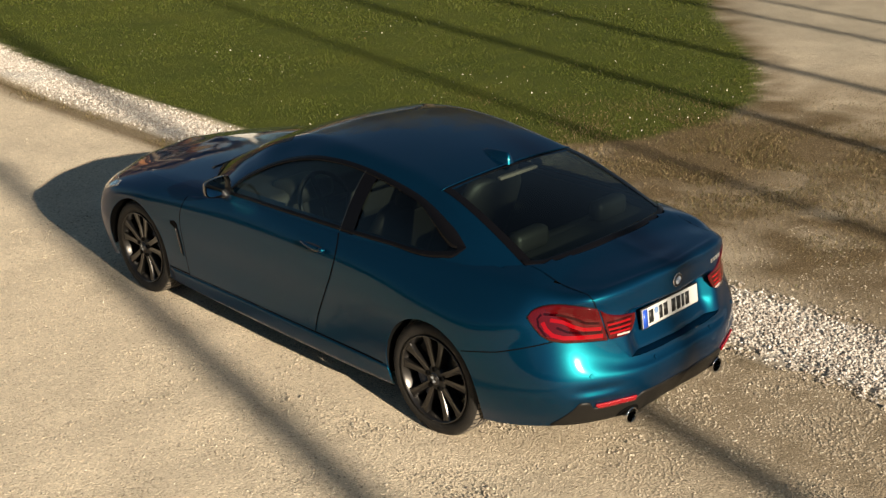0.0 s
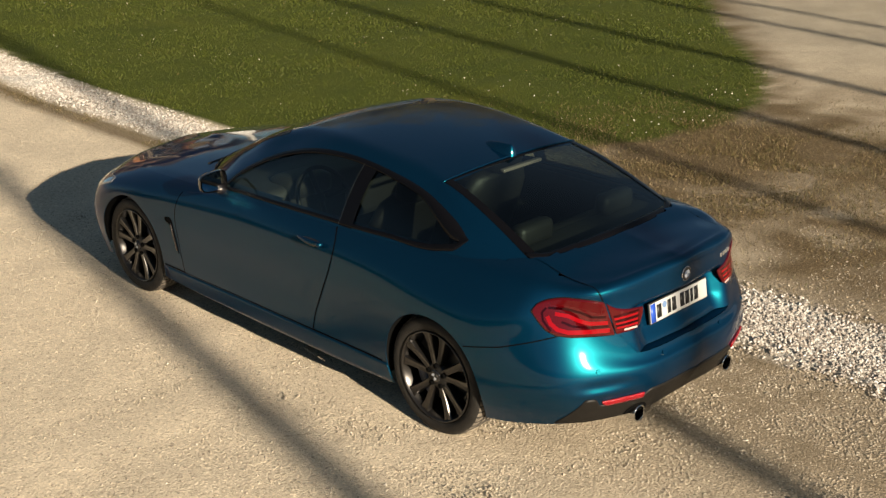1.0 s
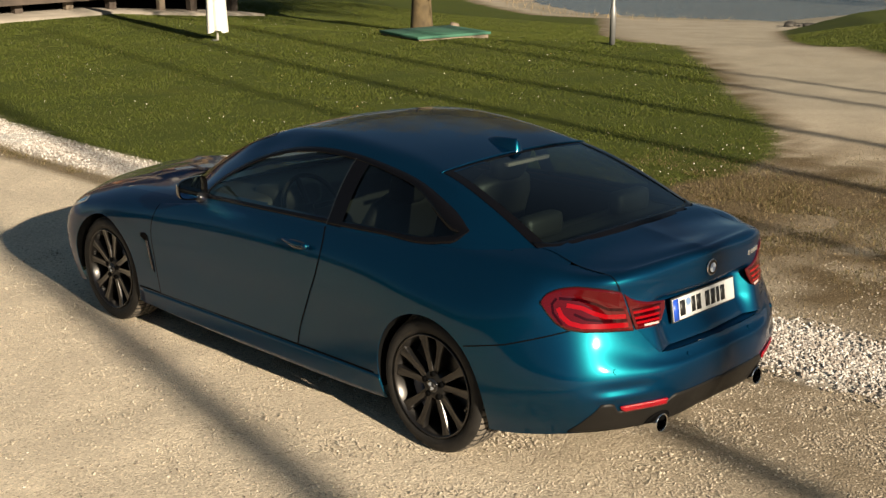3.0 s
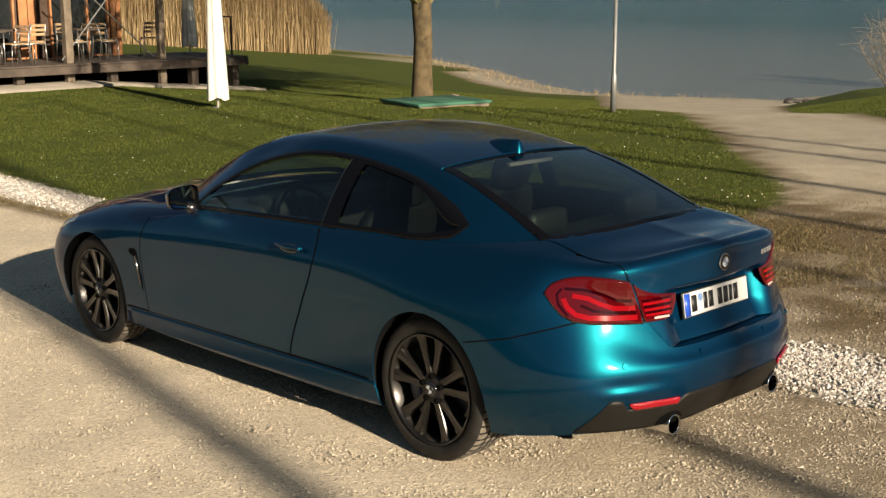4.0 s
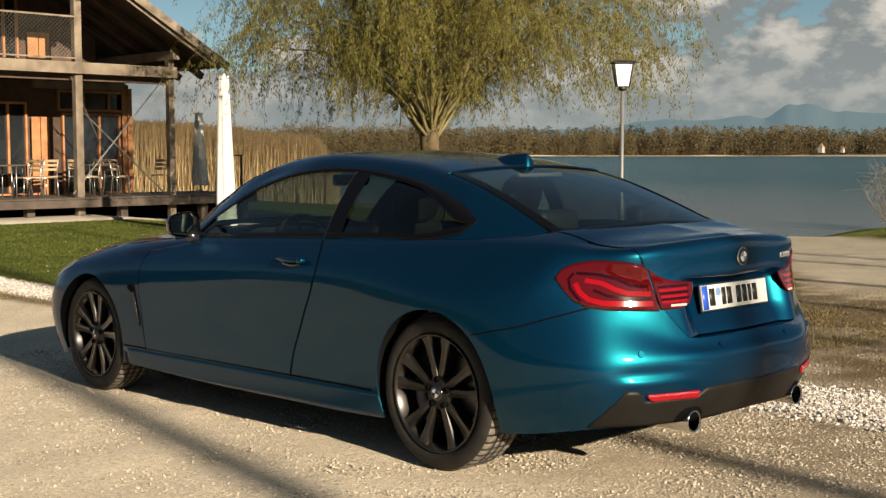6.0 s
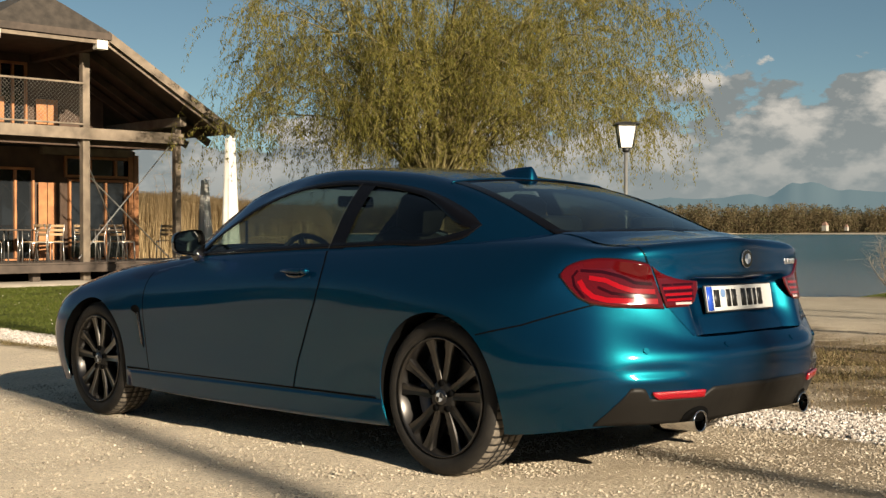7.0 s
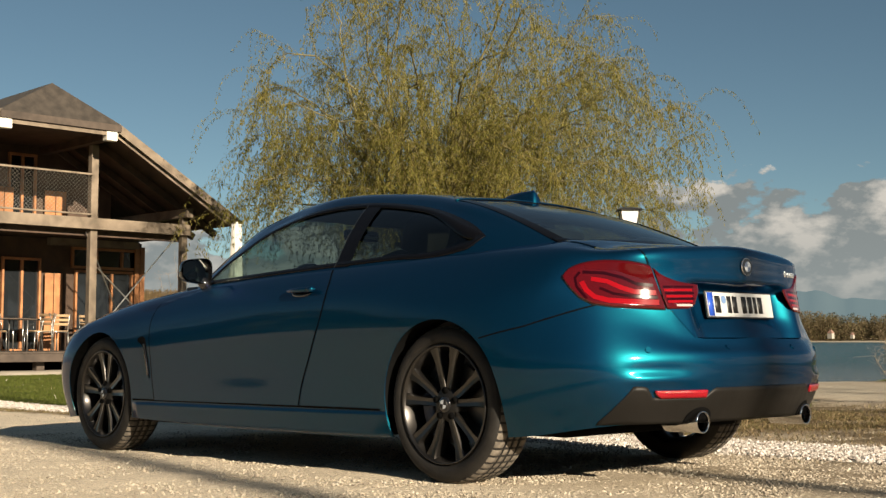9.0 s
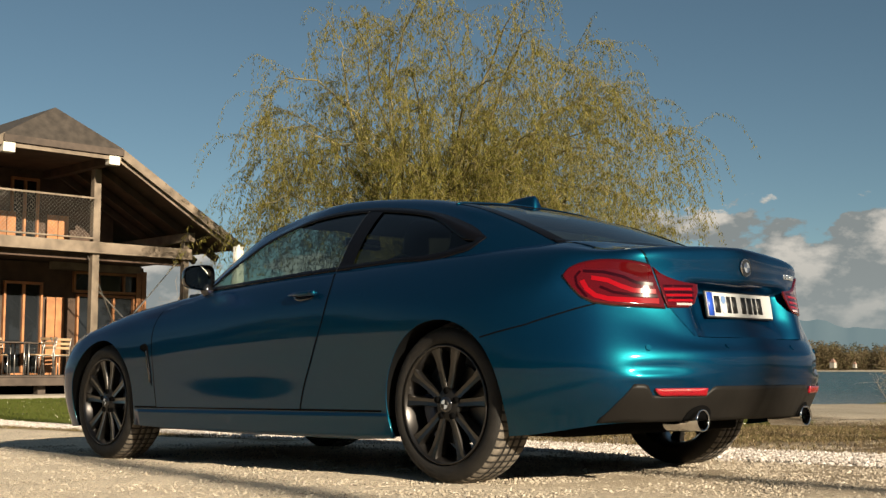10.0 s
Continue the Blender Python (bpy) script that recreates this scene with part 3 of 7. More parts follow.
for s, side in ((1, "left"), (-1, "right")):
    flip = Matrix.Diagonal((1, s, 1, 1))
    cols = [-0.075 + 1.905 * (0.5 - 0.5 * math.cos(math.pi * k / 90)) for k in range(91)]
    inset = 0.020
    rim = bmesh.new()
    wide = lambda x: 0.5 * (top_dlo(x) - low_dlo(x))
    broad = lambda x: inset + 0.034 * ease((0.34 - x) / 0.34)          # the dark border widens towards the tail
    panel(ROOF_TREE, "left", cols, low_dlo, lambda x: low_dlo(x) + min(inset + 0.4 * (broad(x) - inset), wide(x)), 2, 0.004, bm=rim)
    panel(ROOF_TREE, "left", cols, lambda x: top_dlo(x) - min(broad(x) * 1.1, wide(x)), top_dlo, 2, 0.004, bm=rim)
    bmesh.ops.transform(rim, matrix=flip, verts=rim.verts)
    bmesh.ops.recalc_face_normals(rim, faces=rim.faces)
    pieces("window_surround", rim, BLACK_SATIN, coupe)
    pil = bmesh.new()
    zs = span(0.915, 1.212, 12)
    grid = []
    for z in zs:
        row = []
        for k in range(5):
            x = div(z) - 0.105 + 0.10 * k / 4
            p, n = cast(ROOF_TREE, "left", x, z)
            row.append(pil.verts.new((p + n * 0.003) * Vector((1, s, 1))))
        grid.append(row)
    grid_faces(pil, grid)
    bmesh.ops.recalc_face_normals(pil, faces=pil.faces)
    part("pillar_cover", pil, BLACK_SATIN, coupe)
    edge = bmesh.new()
    rows = []
    for z in zs:
        row = []
        for x in (div(z) - 0.0035, div(z)):
            p, n = cast(ROOF_TREE, "left", x, z)
            row.append(edge.verts.new((p + n * 0.0045) * Vector((1, s, 1))))
        rows.append(row)
    grid_faces(edge, rows)
    part("glass_edge", edge, TRIM_GREY, coupe)
    for nm, x0, x1, gm in (("door_glass", 0.764, 1.82, GLASS), ("quarter_glass", -0.06, 0.72, GLASS_QUARTER)):
        cols = span(x0, x1, 36)
        if nm == "door_glass":
            lo = lambda x: max(low_dlo(x) + 0.008, 0.0)
            hi = lambda x: max(low_dlo(x) + 0.0085, top_dlo(x) - 0.008)
        else:
            lo = lambda x: min(low_dlo(x) + 0.008, 0.5 * (low_dlo(x) + top_dlo(x)))
            hi = lambda x: max(top_dlo(x) - 0.008, 0.5 * (low_dlo(x) + top_dlo(x)) + 0.0005)
        g = panel(ROOF_TREE, "left", cols, lo, hi, 10, -0.004, 0.0)
        bmesh.ops.transform(g, matrix=flip, verts=g.verts)
        part(nm, g, gm, coupe)

# rear window and windscreen
def rw_cols(n):
    return [0.57 * math.sin(math.pi / 2 * (2 * k / n - 1)) for k in range(n + 1)]


def rw_hi(y):
    x = 0.235 + 0.01 * (abs(y) / 0.55) ** 2
    while rw_half(x) < abs(y) and x > -0.45:
        x -= 0.004
    return x


part("rear_glass", panel(ROOF_TREE, "top", rw_cols(40), lambda y: rw_low(y) + 0.006, lambda y: max(rw_hi(y) - 0.004, rw_low(y) + 0.007), 22, -0.001, 0.0), GLASS_DARK, coupe)
fr = bmesh.new()
panel(ROOF_TREE, "top", rw_cols(40), rw_low, lambda y: min(rw_low(y) + 0.040, rw_hi(y)), 3, 0.0055, bm=fr)
panel(ROOF_TREE, "top", rw_cols(40), lambda y: max(rw_low(y), rw_hi(y) - 0.014), rw_hi, 2, 0.002, bm=fr)
pieces("rear_glass_border", fr, BLACK_SATIN, coupe)
fr = bmesh.new()
for s in (1, -1):
    rows = []
    for k in range(25):
        x = -0.375 + 0.615 * k / 24
        row = []
        for w in (0.003, -0.007, -0.026, -0.044):
            p, n = cast(ROOF_TREE, "top", s * (rw_half(x) + w), x)
            row.append(fr.verts.new(p + n * 0.0025))
        rows.append(row)
    grid_faces(fr, rows)
bmesh.ops.recalc_face_normals(fr, faces=fr.faces)
pieces("rear_glass_border", fr, BLACK_SATIN, coupe)
ws_top = lambda y: max(1.60 - 0.09 * (y / 0.47) ** 2, 1.52 + (abs(y) - 0.525) * 0.7 / 0.16)
ws_low = lambda y: 2.35 - 0.13 * (y / 0.56) ** 2
part("windscreen", panel(ROOF_TREE, "top", span(-0.655, 0.655, 40), lambda y: min(ws_top(y), ws_low(y) - 0.02), ws_low, 16, -0.002, 0.0), GLASS, coupe)
for s in (1, -1):
    fr = bmesh.new()
    rows = []
    for k in range(31):
        y = 0.655 - 0.15 * k / 30
        x0 = min(ws_top(y), ws_low(y) - 0.02)
        row = []
        for w in (-0.012, 0.015, 0.045):
            p, n = cast(ROOF_TREE, "top", s * (y - w), x0 + w * 0.6)
            row.append(fr.verts.new(p + n * 0.002))
        rows.append(row)
    grid_faces(fr, rows)
    bmesh.ops.recalc_face_normals(fr, faces=fr.faces)
    part("windscreen_border", fr, BLACK_SATIN, coupe)
part("windscreen_border", panel(ROOF_TREE, "top", span(-0.66, 0.66, 40), lambda y: ws_low(y) - 0.05, lambda y: ws_low(y) + 0.012, 3, 0.002, 0.002), BLACK_SATIN, coupe)
lip = [cast(ROOF_TREE, "top", y, 0.243 + 0.006 * (abs(y) / 0.55) ** 2) for y in span(-0.522, 0.522, 40)]
part("roof_edge_trim", bm_tube([p + n * 0.0035 for p, n in lip], [0.0042] * len(lip), 8), PAINT, coupe)

# doors
def door_rear(z):
    return smooth_line([(0.28, 0.93), (0.40, 0.895), (0.55, 0.82), (0.70, 0.745), (0.80, 0.722), (0.86, 0.738), (0.905, 0.770)], z)


def door_front(z):
    return smooth_line([(0.28, 2.16), (0.5, 2.19), (0.72, 2.20), (0.80, 2.17), (0.895, 2.05)], z)


for s in (1, -1):
    bm = bmesh.new()
    rows = []
    sheet = []
    for z in span(0.292, 0.892, 26):
        line = []
        for k in range(41):
            x = door_rear(z) + 0.003 + (door_front(z) - 0.006 - door_rear(z)) * k / 40
            p, n = cast(BODY_TREE, "left", x, min(z, lerp(x, [(0.7, 0.898), (1.75, 0.868), (2.2, 0.80)])))
            line.append(p + n * 0.0022)
        sheet.append(line)
    sheet = np.array(sheet, float)
    for _ in range(3):
        sheet[1:-1, 1:-1, 1] = 0.5 * sheet[1:-1, 1:-1, 1] + 0.125 * (sheet[:-2, 1:-1, 1] + sheet[2:, 1:-1, 1] + sheet[1:-1, :-2, 1] + sheet[1:-1, 2:, 1])
    rows = [[bm.verts.new((p[0], s * p[1], p[2])) for p in line] for line in sheet]
    grid_faces(bm, rows)
    bmesh.ops.recalc_face_normals(bm, faces=bm.faces)
    door = part("door", bm, PAINT, coupe)
    gap = bmesh.new()
    seam(BODY_TREE, "left", [(door_rear(z), z) for z in span(0.285, 0.905, 30)], 0.010, 0.0016, gap)
    seam(BODY_TREE, "left", [(door_front(z), z) for z in span(0.285, 0.80, 26)], 0.010, 0.0016, gap)
    seam(BODY_TREE, "left", [(0.36, 0.286), (0.93, 0.288), (2.38, 0.292)], 0.009, 0.0016, gap)
    bmesh.ops.transform(gap, matrix=Matrix.Diagonal((1, s, 1, 1)), verts=gap.verts)
    pieces("shut_line", gap, GAP, coupe)
    # handle: a bowed grip over a flat black patch painting the cup's shade
    bm = bmesh.new()
    y0 = cast(BODY_TREE, "left", 0.9, 0.812)[0].y
    pts, rad = [], []
    for k in range(15):
        f = k / 14
        x = 0.80 + 0.21 * f
        y = cast(BODY_TREE, "left", x, 0.817)[0].y + 0.004 + 0.026 * math.sin(math.pi * min(max(f, 0.06), 0.94)) ** 0.5
        pts.append((x, y, 0.817))
        rad.append(0.0125 * (0.55 + 0.45 * math.sin(math.pi * f)))
    bm_tube(pts, rad, 10, bm)
    bmesh.ops.transform(bm, matrix=Matrix.Diagonal((1, s, 1, 1)), verts=bm.verts)
    bmesh.ops.recalc_face_normals(bm, faces=bm.faces)
    handle = part("door_handle", bm, PAINT, door)
    bm = bm_tube([(0.803, y0 + 0.02, 0.817), (0.832, y0 + 0.030, 0.817)], [0.013, 0.0135], 12)
    bmesh.ops.transform(bm, matrix=Matrix.Diagonal((1, s, 1, 1)), verts=bm.verts)
    part("lock_cover", bm, PAINT, door)
    bm = bmesh.new()
    panel(BODY_TREE, "left", span(0.83, 0.985, 12), lambda x: 0.808 - 0.022 * math.sqrt(max(0, 1 - ((x - 0.907) / 0.08) ** 2)), lambda x: 0.812 + 0.012 * math.sqrt(max(0, 1 - ((x - 0.907) / 0.08) ** 2)), 4, 0.003, 0.001, bm=bm)
    bmesh.ops.transform(bm, matrix=Matrix.Diagonal((1, s, 1, 1)), verts=bm.verts)
    part("handle_cup_shade", bm, BLACK_GLOSS, door)
    # sill skirt
    bm = panel(BODY_TREE, "left", span(0.298, 0.352, 8)[:-1] + span(0.352, 2.385, 44), lambda x: 0.170, lambda x: min(0.279, HUB - math.sqrt(max(0, ARCH ** 2 - (x - AX) ** 2)) - 0.002), 6, 0.004, 0.003)
    bmesh.ops.transform(bm, matrix=Matrix.Diagonal((1, s, 1, 1)), verts=bm.verts)
    bmesh.ops.recalc_face_normals(bm, faces=bm.faces)
    part("side_skirt", bm, PAINT, coupe)
    # vent behind the front wheel
    bm = panel(BODY_TREE, "left", span(2.205, 2.315, 14), lambda x: lerp(x, [(2.205, 0.405), (2.222, 0.43), (2.262, 0.578), (2.315, 0.602)]), lambda x: lerp(x, [(2.205, 0.425), (2.222, 0.52), (2.24, 0.612), (2.27, 0.630), (2.315, 0.622)]), 4, 0.003, 0.002)
    bmesh.ops.transform(bm, matrix=Matrix.Diagonal((1, s, 1, 1)), verts=bm.verts)
    vent = part("fender_vent", bm, GAP, coupe)
    bm = bmesh.new()
    p0, p1 = cast(BODY_TREE, "left", 2.250, 0.590)[0], cast(BODY_TREE, "left", 2.212, 0.425)[0]
    bm_beam(p0 + Vector((0, 0.006, 0)), p1 + Vector((0, 0.006, 0)), 0.006, 0.012, 0.002, bm)
    bmesh.ops.transform(bm, matrix=Matrix.Diagonal((1, s, 1, 1)), verts=bm.verts)
    part("vent_blade", bm, BLACK_GLOSS, vent)
    # mirror: shell, glass, foot
    mirror = bmesh.new()
    rows = []
    for k in range(9):
        f = k / 8
        sc = [1.0, 1.02, 1.0, 0.95, 0.87, 0.75, 0.58, 0.36, 0.02][k]
        x = 1.775 + 0.115 * f
        rim_line = [(math.copysign(abs(math.cos(a)) ** 0.55, math.cos(a)), math.copysign(abs(math.sin(a)) ** 0.6, math.sin(a))) for a in (2 * math.pi * q / 28 for q in range(28))]
        rows.append([mirror.verts.new((x + 0.006 * (1 - f) * c, 0.875 + 0.088 * sc * c - 0.012 * f, 0.955 + 0.062 * sc * (1 - 0.14 * c) * h - 0.01 * f)) for c, h in rim_line])
    for r in rows:
        r.append(r[0])
    grid_faces(mirror, rows)
    bmesh.ops.transform(mirror, matrix=Matrix.Diagonal((1, s, 1, 1)), verts=mirror.verts)
    bmesh.ops.recalc_face_normals(mirror, faces=mirror.faces)
    wing = part("door_mirror", mirror, BLACK_GLOSS, coupe, "gloss black door mirror")
    mg = bmesh.new()
    ring = [mg.verts.new((1.790 - 0.007 * c, s * (0.873 + 0.080 * c), 0.954 + 0.055 * (1 - 0.14 * c) * h)) for c, h in rim_line]
    mg.faces.new(ring if s < 0 else ring[::-1])
    part("mirror_glass", mg, plain("mirror_glass", (0.55, 0.58, 0.55), 0.03, 1.0), wing, smooth=False)
    foot = bm_tube([(1.80, s * 0.835, 0.905), (1.815, s * 0.80, 0.885), (1.83, s * 0.765, 0.872)], [0.024, 0.032, 0.042], 12)
    part("mirror_foot", foot, BLACK_GLOSS, wing)

# trunk lid: deck and rear face, with the plate set back under the lip
def lid_side(z):
    return lerp(z, [(0.57, 0.385), (0.69, 0.472), (0.70, 0.477), (0.90, 0.545)])


def recess(y, z, n):
    t = lambda v, a, b: (lambda q: q * q * (3 - 2 * q))(min(max((v - a) / (b - a), 0), 1))
    k = t(0.392 - abs(y), 0, 0.12) * (0.72 + 0.28 * t(z, 0.575, 0.66)) * (1 - t(z, 0.756, 0.800))
    return Vector((0.068 * k, 0, 0))


def eased(line, passes):
    """Evens out small steps along a row of points, its ends kept."""
    q = np.array(line, float)
    for _ in range(passes):
        q[1:-1] = 0.5 * q[1:-1] + 0.25 * (q[:-2] + q[2:])
    return q


lid = bmesh.new()
sheet = []
for z in [0.573 + (0.905 - 0.573) * k / 44 for k in range(45)]:
    line = []
    for k in range(61):
        y = lid_side(z) * (2 * k / 60 - 1)
        zz = z + lerp(z, [(0.8, 0), (0.905, 1)]) * 0.024 * max(0, 1 - (y / 0.55) ** 2)
        p, n = cast(BODY_TREE, "rear", y, zz)
        line.append((p.x + n.x * 0.003, y, zz))
    sheet.append(eased(line, 10))
sheet = np.array(sheet)
sheet[:36, :, 0] = eased(sheet[:36, :, 0], 6)
rows = [[lid.verts.new(Vector(p) + recess(p[1], p[2], None)) for p in line] for line in sheet]
edge_row = rows[-1]
FOOT = [v.co.copy() for v in rows[0]]
grid_faces(lid, rows)
deck = [edge_row]
for j in range(1, 21):
    f = j / 20
    row = []
    for k in range(61):
        e = edge_row[k].co
        y = e.y * (1 - f) + (2 * k / 60 - 1) * 0.556 * f
        x = e.x * (1 - f) + (rw_low(min(abs(y), 0.56)) - 0.006) * f
        p, n = cast(BODY_TREE, "top", y, x)
        w = min(1, f * 6)
        inner = 1 - abs(2 * k / 60 - 1) ** 8
        rise = 0.008 * math.exp(-((f - 0.03) / 0.08) ** 2) * inner
        row.append(lid.verts.new((p + n * (0.0032 + 0.0005 * inner)) * w + (Vector((x, y, e.z)) * (1 - w)) + Vector((0, 0, rise))))
    deck.append(row)
grid_faces(lid, deck)
bmesh.ops.recalc_face_normals(lid, faces=lid.faces)
trunk = part("trunk_lid", lid, PAINT, coupe)
gap = bmesh.new()
for s in (1, -1):
    seam(BODY_TREE, "rear", [(s * (lid_side(z) + 0.003), z) for z in span(0.685, 0.90, 16)], 0.005, 0.0015, gap)
    seam(BODY_TREE, "top", [(s * 0.547, -0.785), (s * 0.556, -0.5)], 0.0032, 0.0042, gap)
pieces("shut_line", gap, GAP, coupe)
# the bumper's ledge under the lid
shelf = bmesh.new()
grid_faces(shelf, [[shelf.verts.new(cast(BODY_TREE, "rear", c.y, 0.570)[0] + Vector((0.001, 0, 0))), shelf.verts.new((c.x + 0.012, c.y, 0.567))] for c in FOOT])
bmesh.ops.recalc_face_normals(shelf, faces=shelf.faces)
part("bumper_ledge", shelf, PAINT, rear_bumper)
# number plate with bars for its writing
plate = part("number_plate", bm_box(-0.008, -0.26, -0.053, 0.0, 0.26, 0.053, 0.002), PLATE, trunk, "white number plate with blue band")
plate.matrix_local = Matrix.Translation((-0.853, 0.0, 0.704)) @ Matrix.Rotation(radians(8), 4, "Y") @ Matrix.Diagonal((1, 0.9, 0.92, 1))
sub = part("plate_band", bm_box(-0.0095, 0.216, -0.051, -0.007, 0.258, 0.051), PLATE_BLUE, plate)
part("plate_edge", bm_box(-0.006, -0.266, -0.059, 0.004, 0.266, 0.059, 0.004), BLACK_TRIM, plate)
x = 0.205
for w, kind in ((0.048, "c"), (0.036, "seal"), (0.036, "c"), (0.042, "c"), (0.02, "-"), (0.042, "c"), (0.042, "c"), (0.030, "c"), (0.042, "c")):
    if kind == "c":
        part("character_bar", bm_box(-0.0095, x - w + 0.006, -0.037, -0.007, x, 0.037), INK, plate)
    elif kind == "seal":
        for z, m in ((0.021, SEAL_BLUE), (-0.021, SEAL)):
            c = bmesh.new()
            bmesh.ops.create_cone(c, cap_ends=True, segments=24, radius1=0.018, radius2=0.018, depth=0.002, matrix=Matrix.Translation((-0.009, x - 0.016, z)) @ Matrix.Rotation(math.pi / 2, 4, "Y"))
            part("seal", c, m, plate, smooth=False)
    x -= w + 0.006
# round badge as plain quarters
def disc(r, x, m, parent, at, name, seg=32, depth=0.004):
    c = bmesh.new()
    bmesh.ops.create_cone(c, cap_ends=True, segments=seg, radius1=r, radius2=r * 0.94, depth=depth, matrix=Matrix.Translation(at) @ Matrix.Rotation(-math.pi / 2, 4, "Y"))
    return part(name, c, m, parent, smooth=False)


bp, bn = cast(BODY_TREE, "rear", 0, 0.858)
badge = disc(0.037, 0, SILVER, trunk, bp + Vector((-0.004, 0, 0)), "round_badge")
disc(0.0345, 0, BLACK_GLOSS, badge, bp + Vector((-0.006, 0, 0)), "badge_ring", depth=0.003)
for k in range(4):
    q = bmesh.new()
    c0 = bp + Vector((-0.0086, 0, 0))
    ring = [c0 + Vector((0, 0.021 * math.cos(a), 0.021 * math.sin(a))) for a in (math.pi / 2 * (k + i / 8) for i in range(9))]
    front = [q.verts.new(c0)] + [q.verts.new(v) for v in ring]
    back = [q.verts.new(v.co + Vector((0.002, 0, 0))) for v in front]
    q.faces.new(front)
    for a in range(len(front)):
        b = (a + 1) % len(front)
        q.faces.new((front[a], back[a], back[b], front[b]))
    bmesh.ops.recalc_face_normals(q, faces=q.faces)
    part("badge_quarter", q, SEAL if k % 2 else BADGE_BLUE, badge, smooth=False)
for k in range(4):
    p, n = cast(BODY_TREE, "rear", -0.36 - 0.032 * k, 0.842)
    part("model_badge_bar", bm_box(p.x - 0.006, p.y - 0.008, p.z - 0.011, p.x - 0.001, p.y + 0.008, p.z + 0.011, 0.001), SILVER, trunk)

# tail lamps, wrapped round the corners and carried on in the lid
LT = [(-0.135, 0.808), (-0.115, 0.832), (-0.086, 0.848), (-0.02, 0.864), (0.069, 0.866), (0.157, 0.855), (0.197, 0.843), (0.235, 0.815), (0.29, 0.792), (0.392, 0.775)]
LB = [(-0.135, 0.802), (-0.108, 0.762), (-0.075, 0.725), (-0.03, 0.702), (0.047, 0.690), (0.157, 0.684), (0.25, 0.680), (0.345, 0.683), (0.372, 0.70), (0.392, 0.752)]
lt, lb = (lambda a: smooth_line(LT, a)), (lambda a: lerp(a, LB))


def split_at(a):
    return 0.845 - (a - 0.197) * 0.165 / 0.053


def lamp_grow(f, d):
    return lambda a: f(a) + d


for s in (1, -1):
    M = Matrix.Diagonal((1, s, 1, 1))

    def put(name, bm, m, parent, label="", smooth=True):
        bmesh.ops.transform(bm, matrix=M, verts=bm.verts)
        if s < 0:
            bmesh.ops.reverse_faces(bm, faces=bm.faces)
        return part(name, bm, m, parent, label, smooth)
    outer_hi = lambda a: lt(a) if a < 0.197 else max(min(lt(a), split_at(a)), lb(a) + 0.001)
    bed = panel(BODY_TREE, "corner", span(-0.140, 0.252, 50), lambda a: lb(max(a, -0.135)) - 0.004, lambda a: outer_hi(max(a, -0.135)) + 0.004, 12, 0.003, 0.003)
    lamp = put("tail_lamp", bed, BLACK_GLOSS, coupe, "red wraparound tail lamp")
    put("lamp_lens", panel(BODY_TREE, "corner", span(-0.135, 0.246, 50), lb, outer_hi, 14, 0.008, 0.006), RED_GLASS, lamp)
    bars = bmesh.new()
    curve = [(0.225, 0.705), (0.10, 0.708), (0.03, 0.712), (-0.02, 0.726), (-0.05, 0.752), (-0.066, 0.785)]
    seam(BODY_TREE, "corner", curve, 0.020, 0.0088, bars)
    seam(BODY_TREE, "corner", [(0.215, 0.742), (0.13, 0.746), (0.08, 0.762), (0.03, 0.785), (-0.03, 0.795)], 0.018, 0.0088, bars)
    put("light_bar", bars, RED_LIGHT, lamp)
    dark = bmesh.new()
    seam(BODY_TREE, "corner", [(0.22, 0.724), (0.12, 0.728), (0.05, 0.738), (0.0, 0.760)], 0.011, 0.0086, dark)
    seam(BODY_TREE, "corner", [(0.205, 0.770), (0.14, 0.776), (0.09, 0.800), (0.02, 0.818), (-0.06, 0.822)], 0.012, 0.0086, dark)
    seam(BODY_TREE, "corner", [(-0.05, 0.72), (-0.085, 0.765), (-0.09, 0.80), (-0.07, 0.822)], 0.010, 0.0086, dark)
    put("dark_bar", dark, RED_DARK, lamp)
    top = bmesh.new()
    panel(BODY_TREE, "corner", span(-0.05, 0.185, 24), lambda a: lerp(a, [(-0.05, 0.834), (0.06, 0.829), (0.12, 0.812), (0.185, 0.785)]), lambda a: lt(a) - 0.008, 4, 0.0086, 0.0, bm=top)
    put("upper_lens", top, plain("upper_red_lens", (0.055, 0.002, 0.003), 0.10, 0, 0.3, spec=0.2), lamp)
    inner_lo = lambda a: lb(a) if a > 0.258 else min(max(lb(a), split_at(a - 0.008)), lt(a) - 0.001)
    inner = put("tail_lamp", panel(BODY_TREE, "corner", span(0.205, 0.39, 40), inner_lo, lt, 10, 0.0075, 0.006), RED_GLASS, trunk, "red inner tail lamp")
    bars = bmesh.new()
    for z0 in (0.708, 0.728, 0.752):
        seam(BODY_TREE, "corner", [(0.262 - (z0 - 0.7) * 0.3, z0), (0.30, z0 + 0.001), (0.362, z0 + 0.002)], 0.009, 0.0085, bars)
    put("light_bar", bars, RED_LIGHT, inner)
    dark = bmesh.new()
    for z0 in (0.718, 0.740, 0.765):
        seam(BODY_TREE, "corner", [(0.262 - (z0 - 0.7) * 0.3, z0), (0.30, z0 + 0.001), (0.37, z0 + 0.002)], 0.008, 0.0082, dark)
    put("dark_bar", dark, RED_DARK, inner)
    clear = bmesh.new()
    panel(BODY_TREE, "corner", span(0.295, 0.36, 6), lambda a: 0.690, lambda a: 0.699, 2, 0.0085, 0.0, bm=clear)
    put("reversing_lens", clear, LAMP_CLEAR, inner)
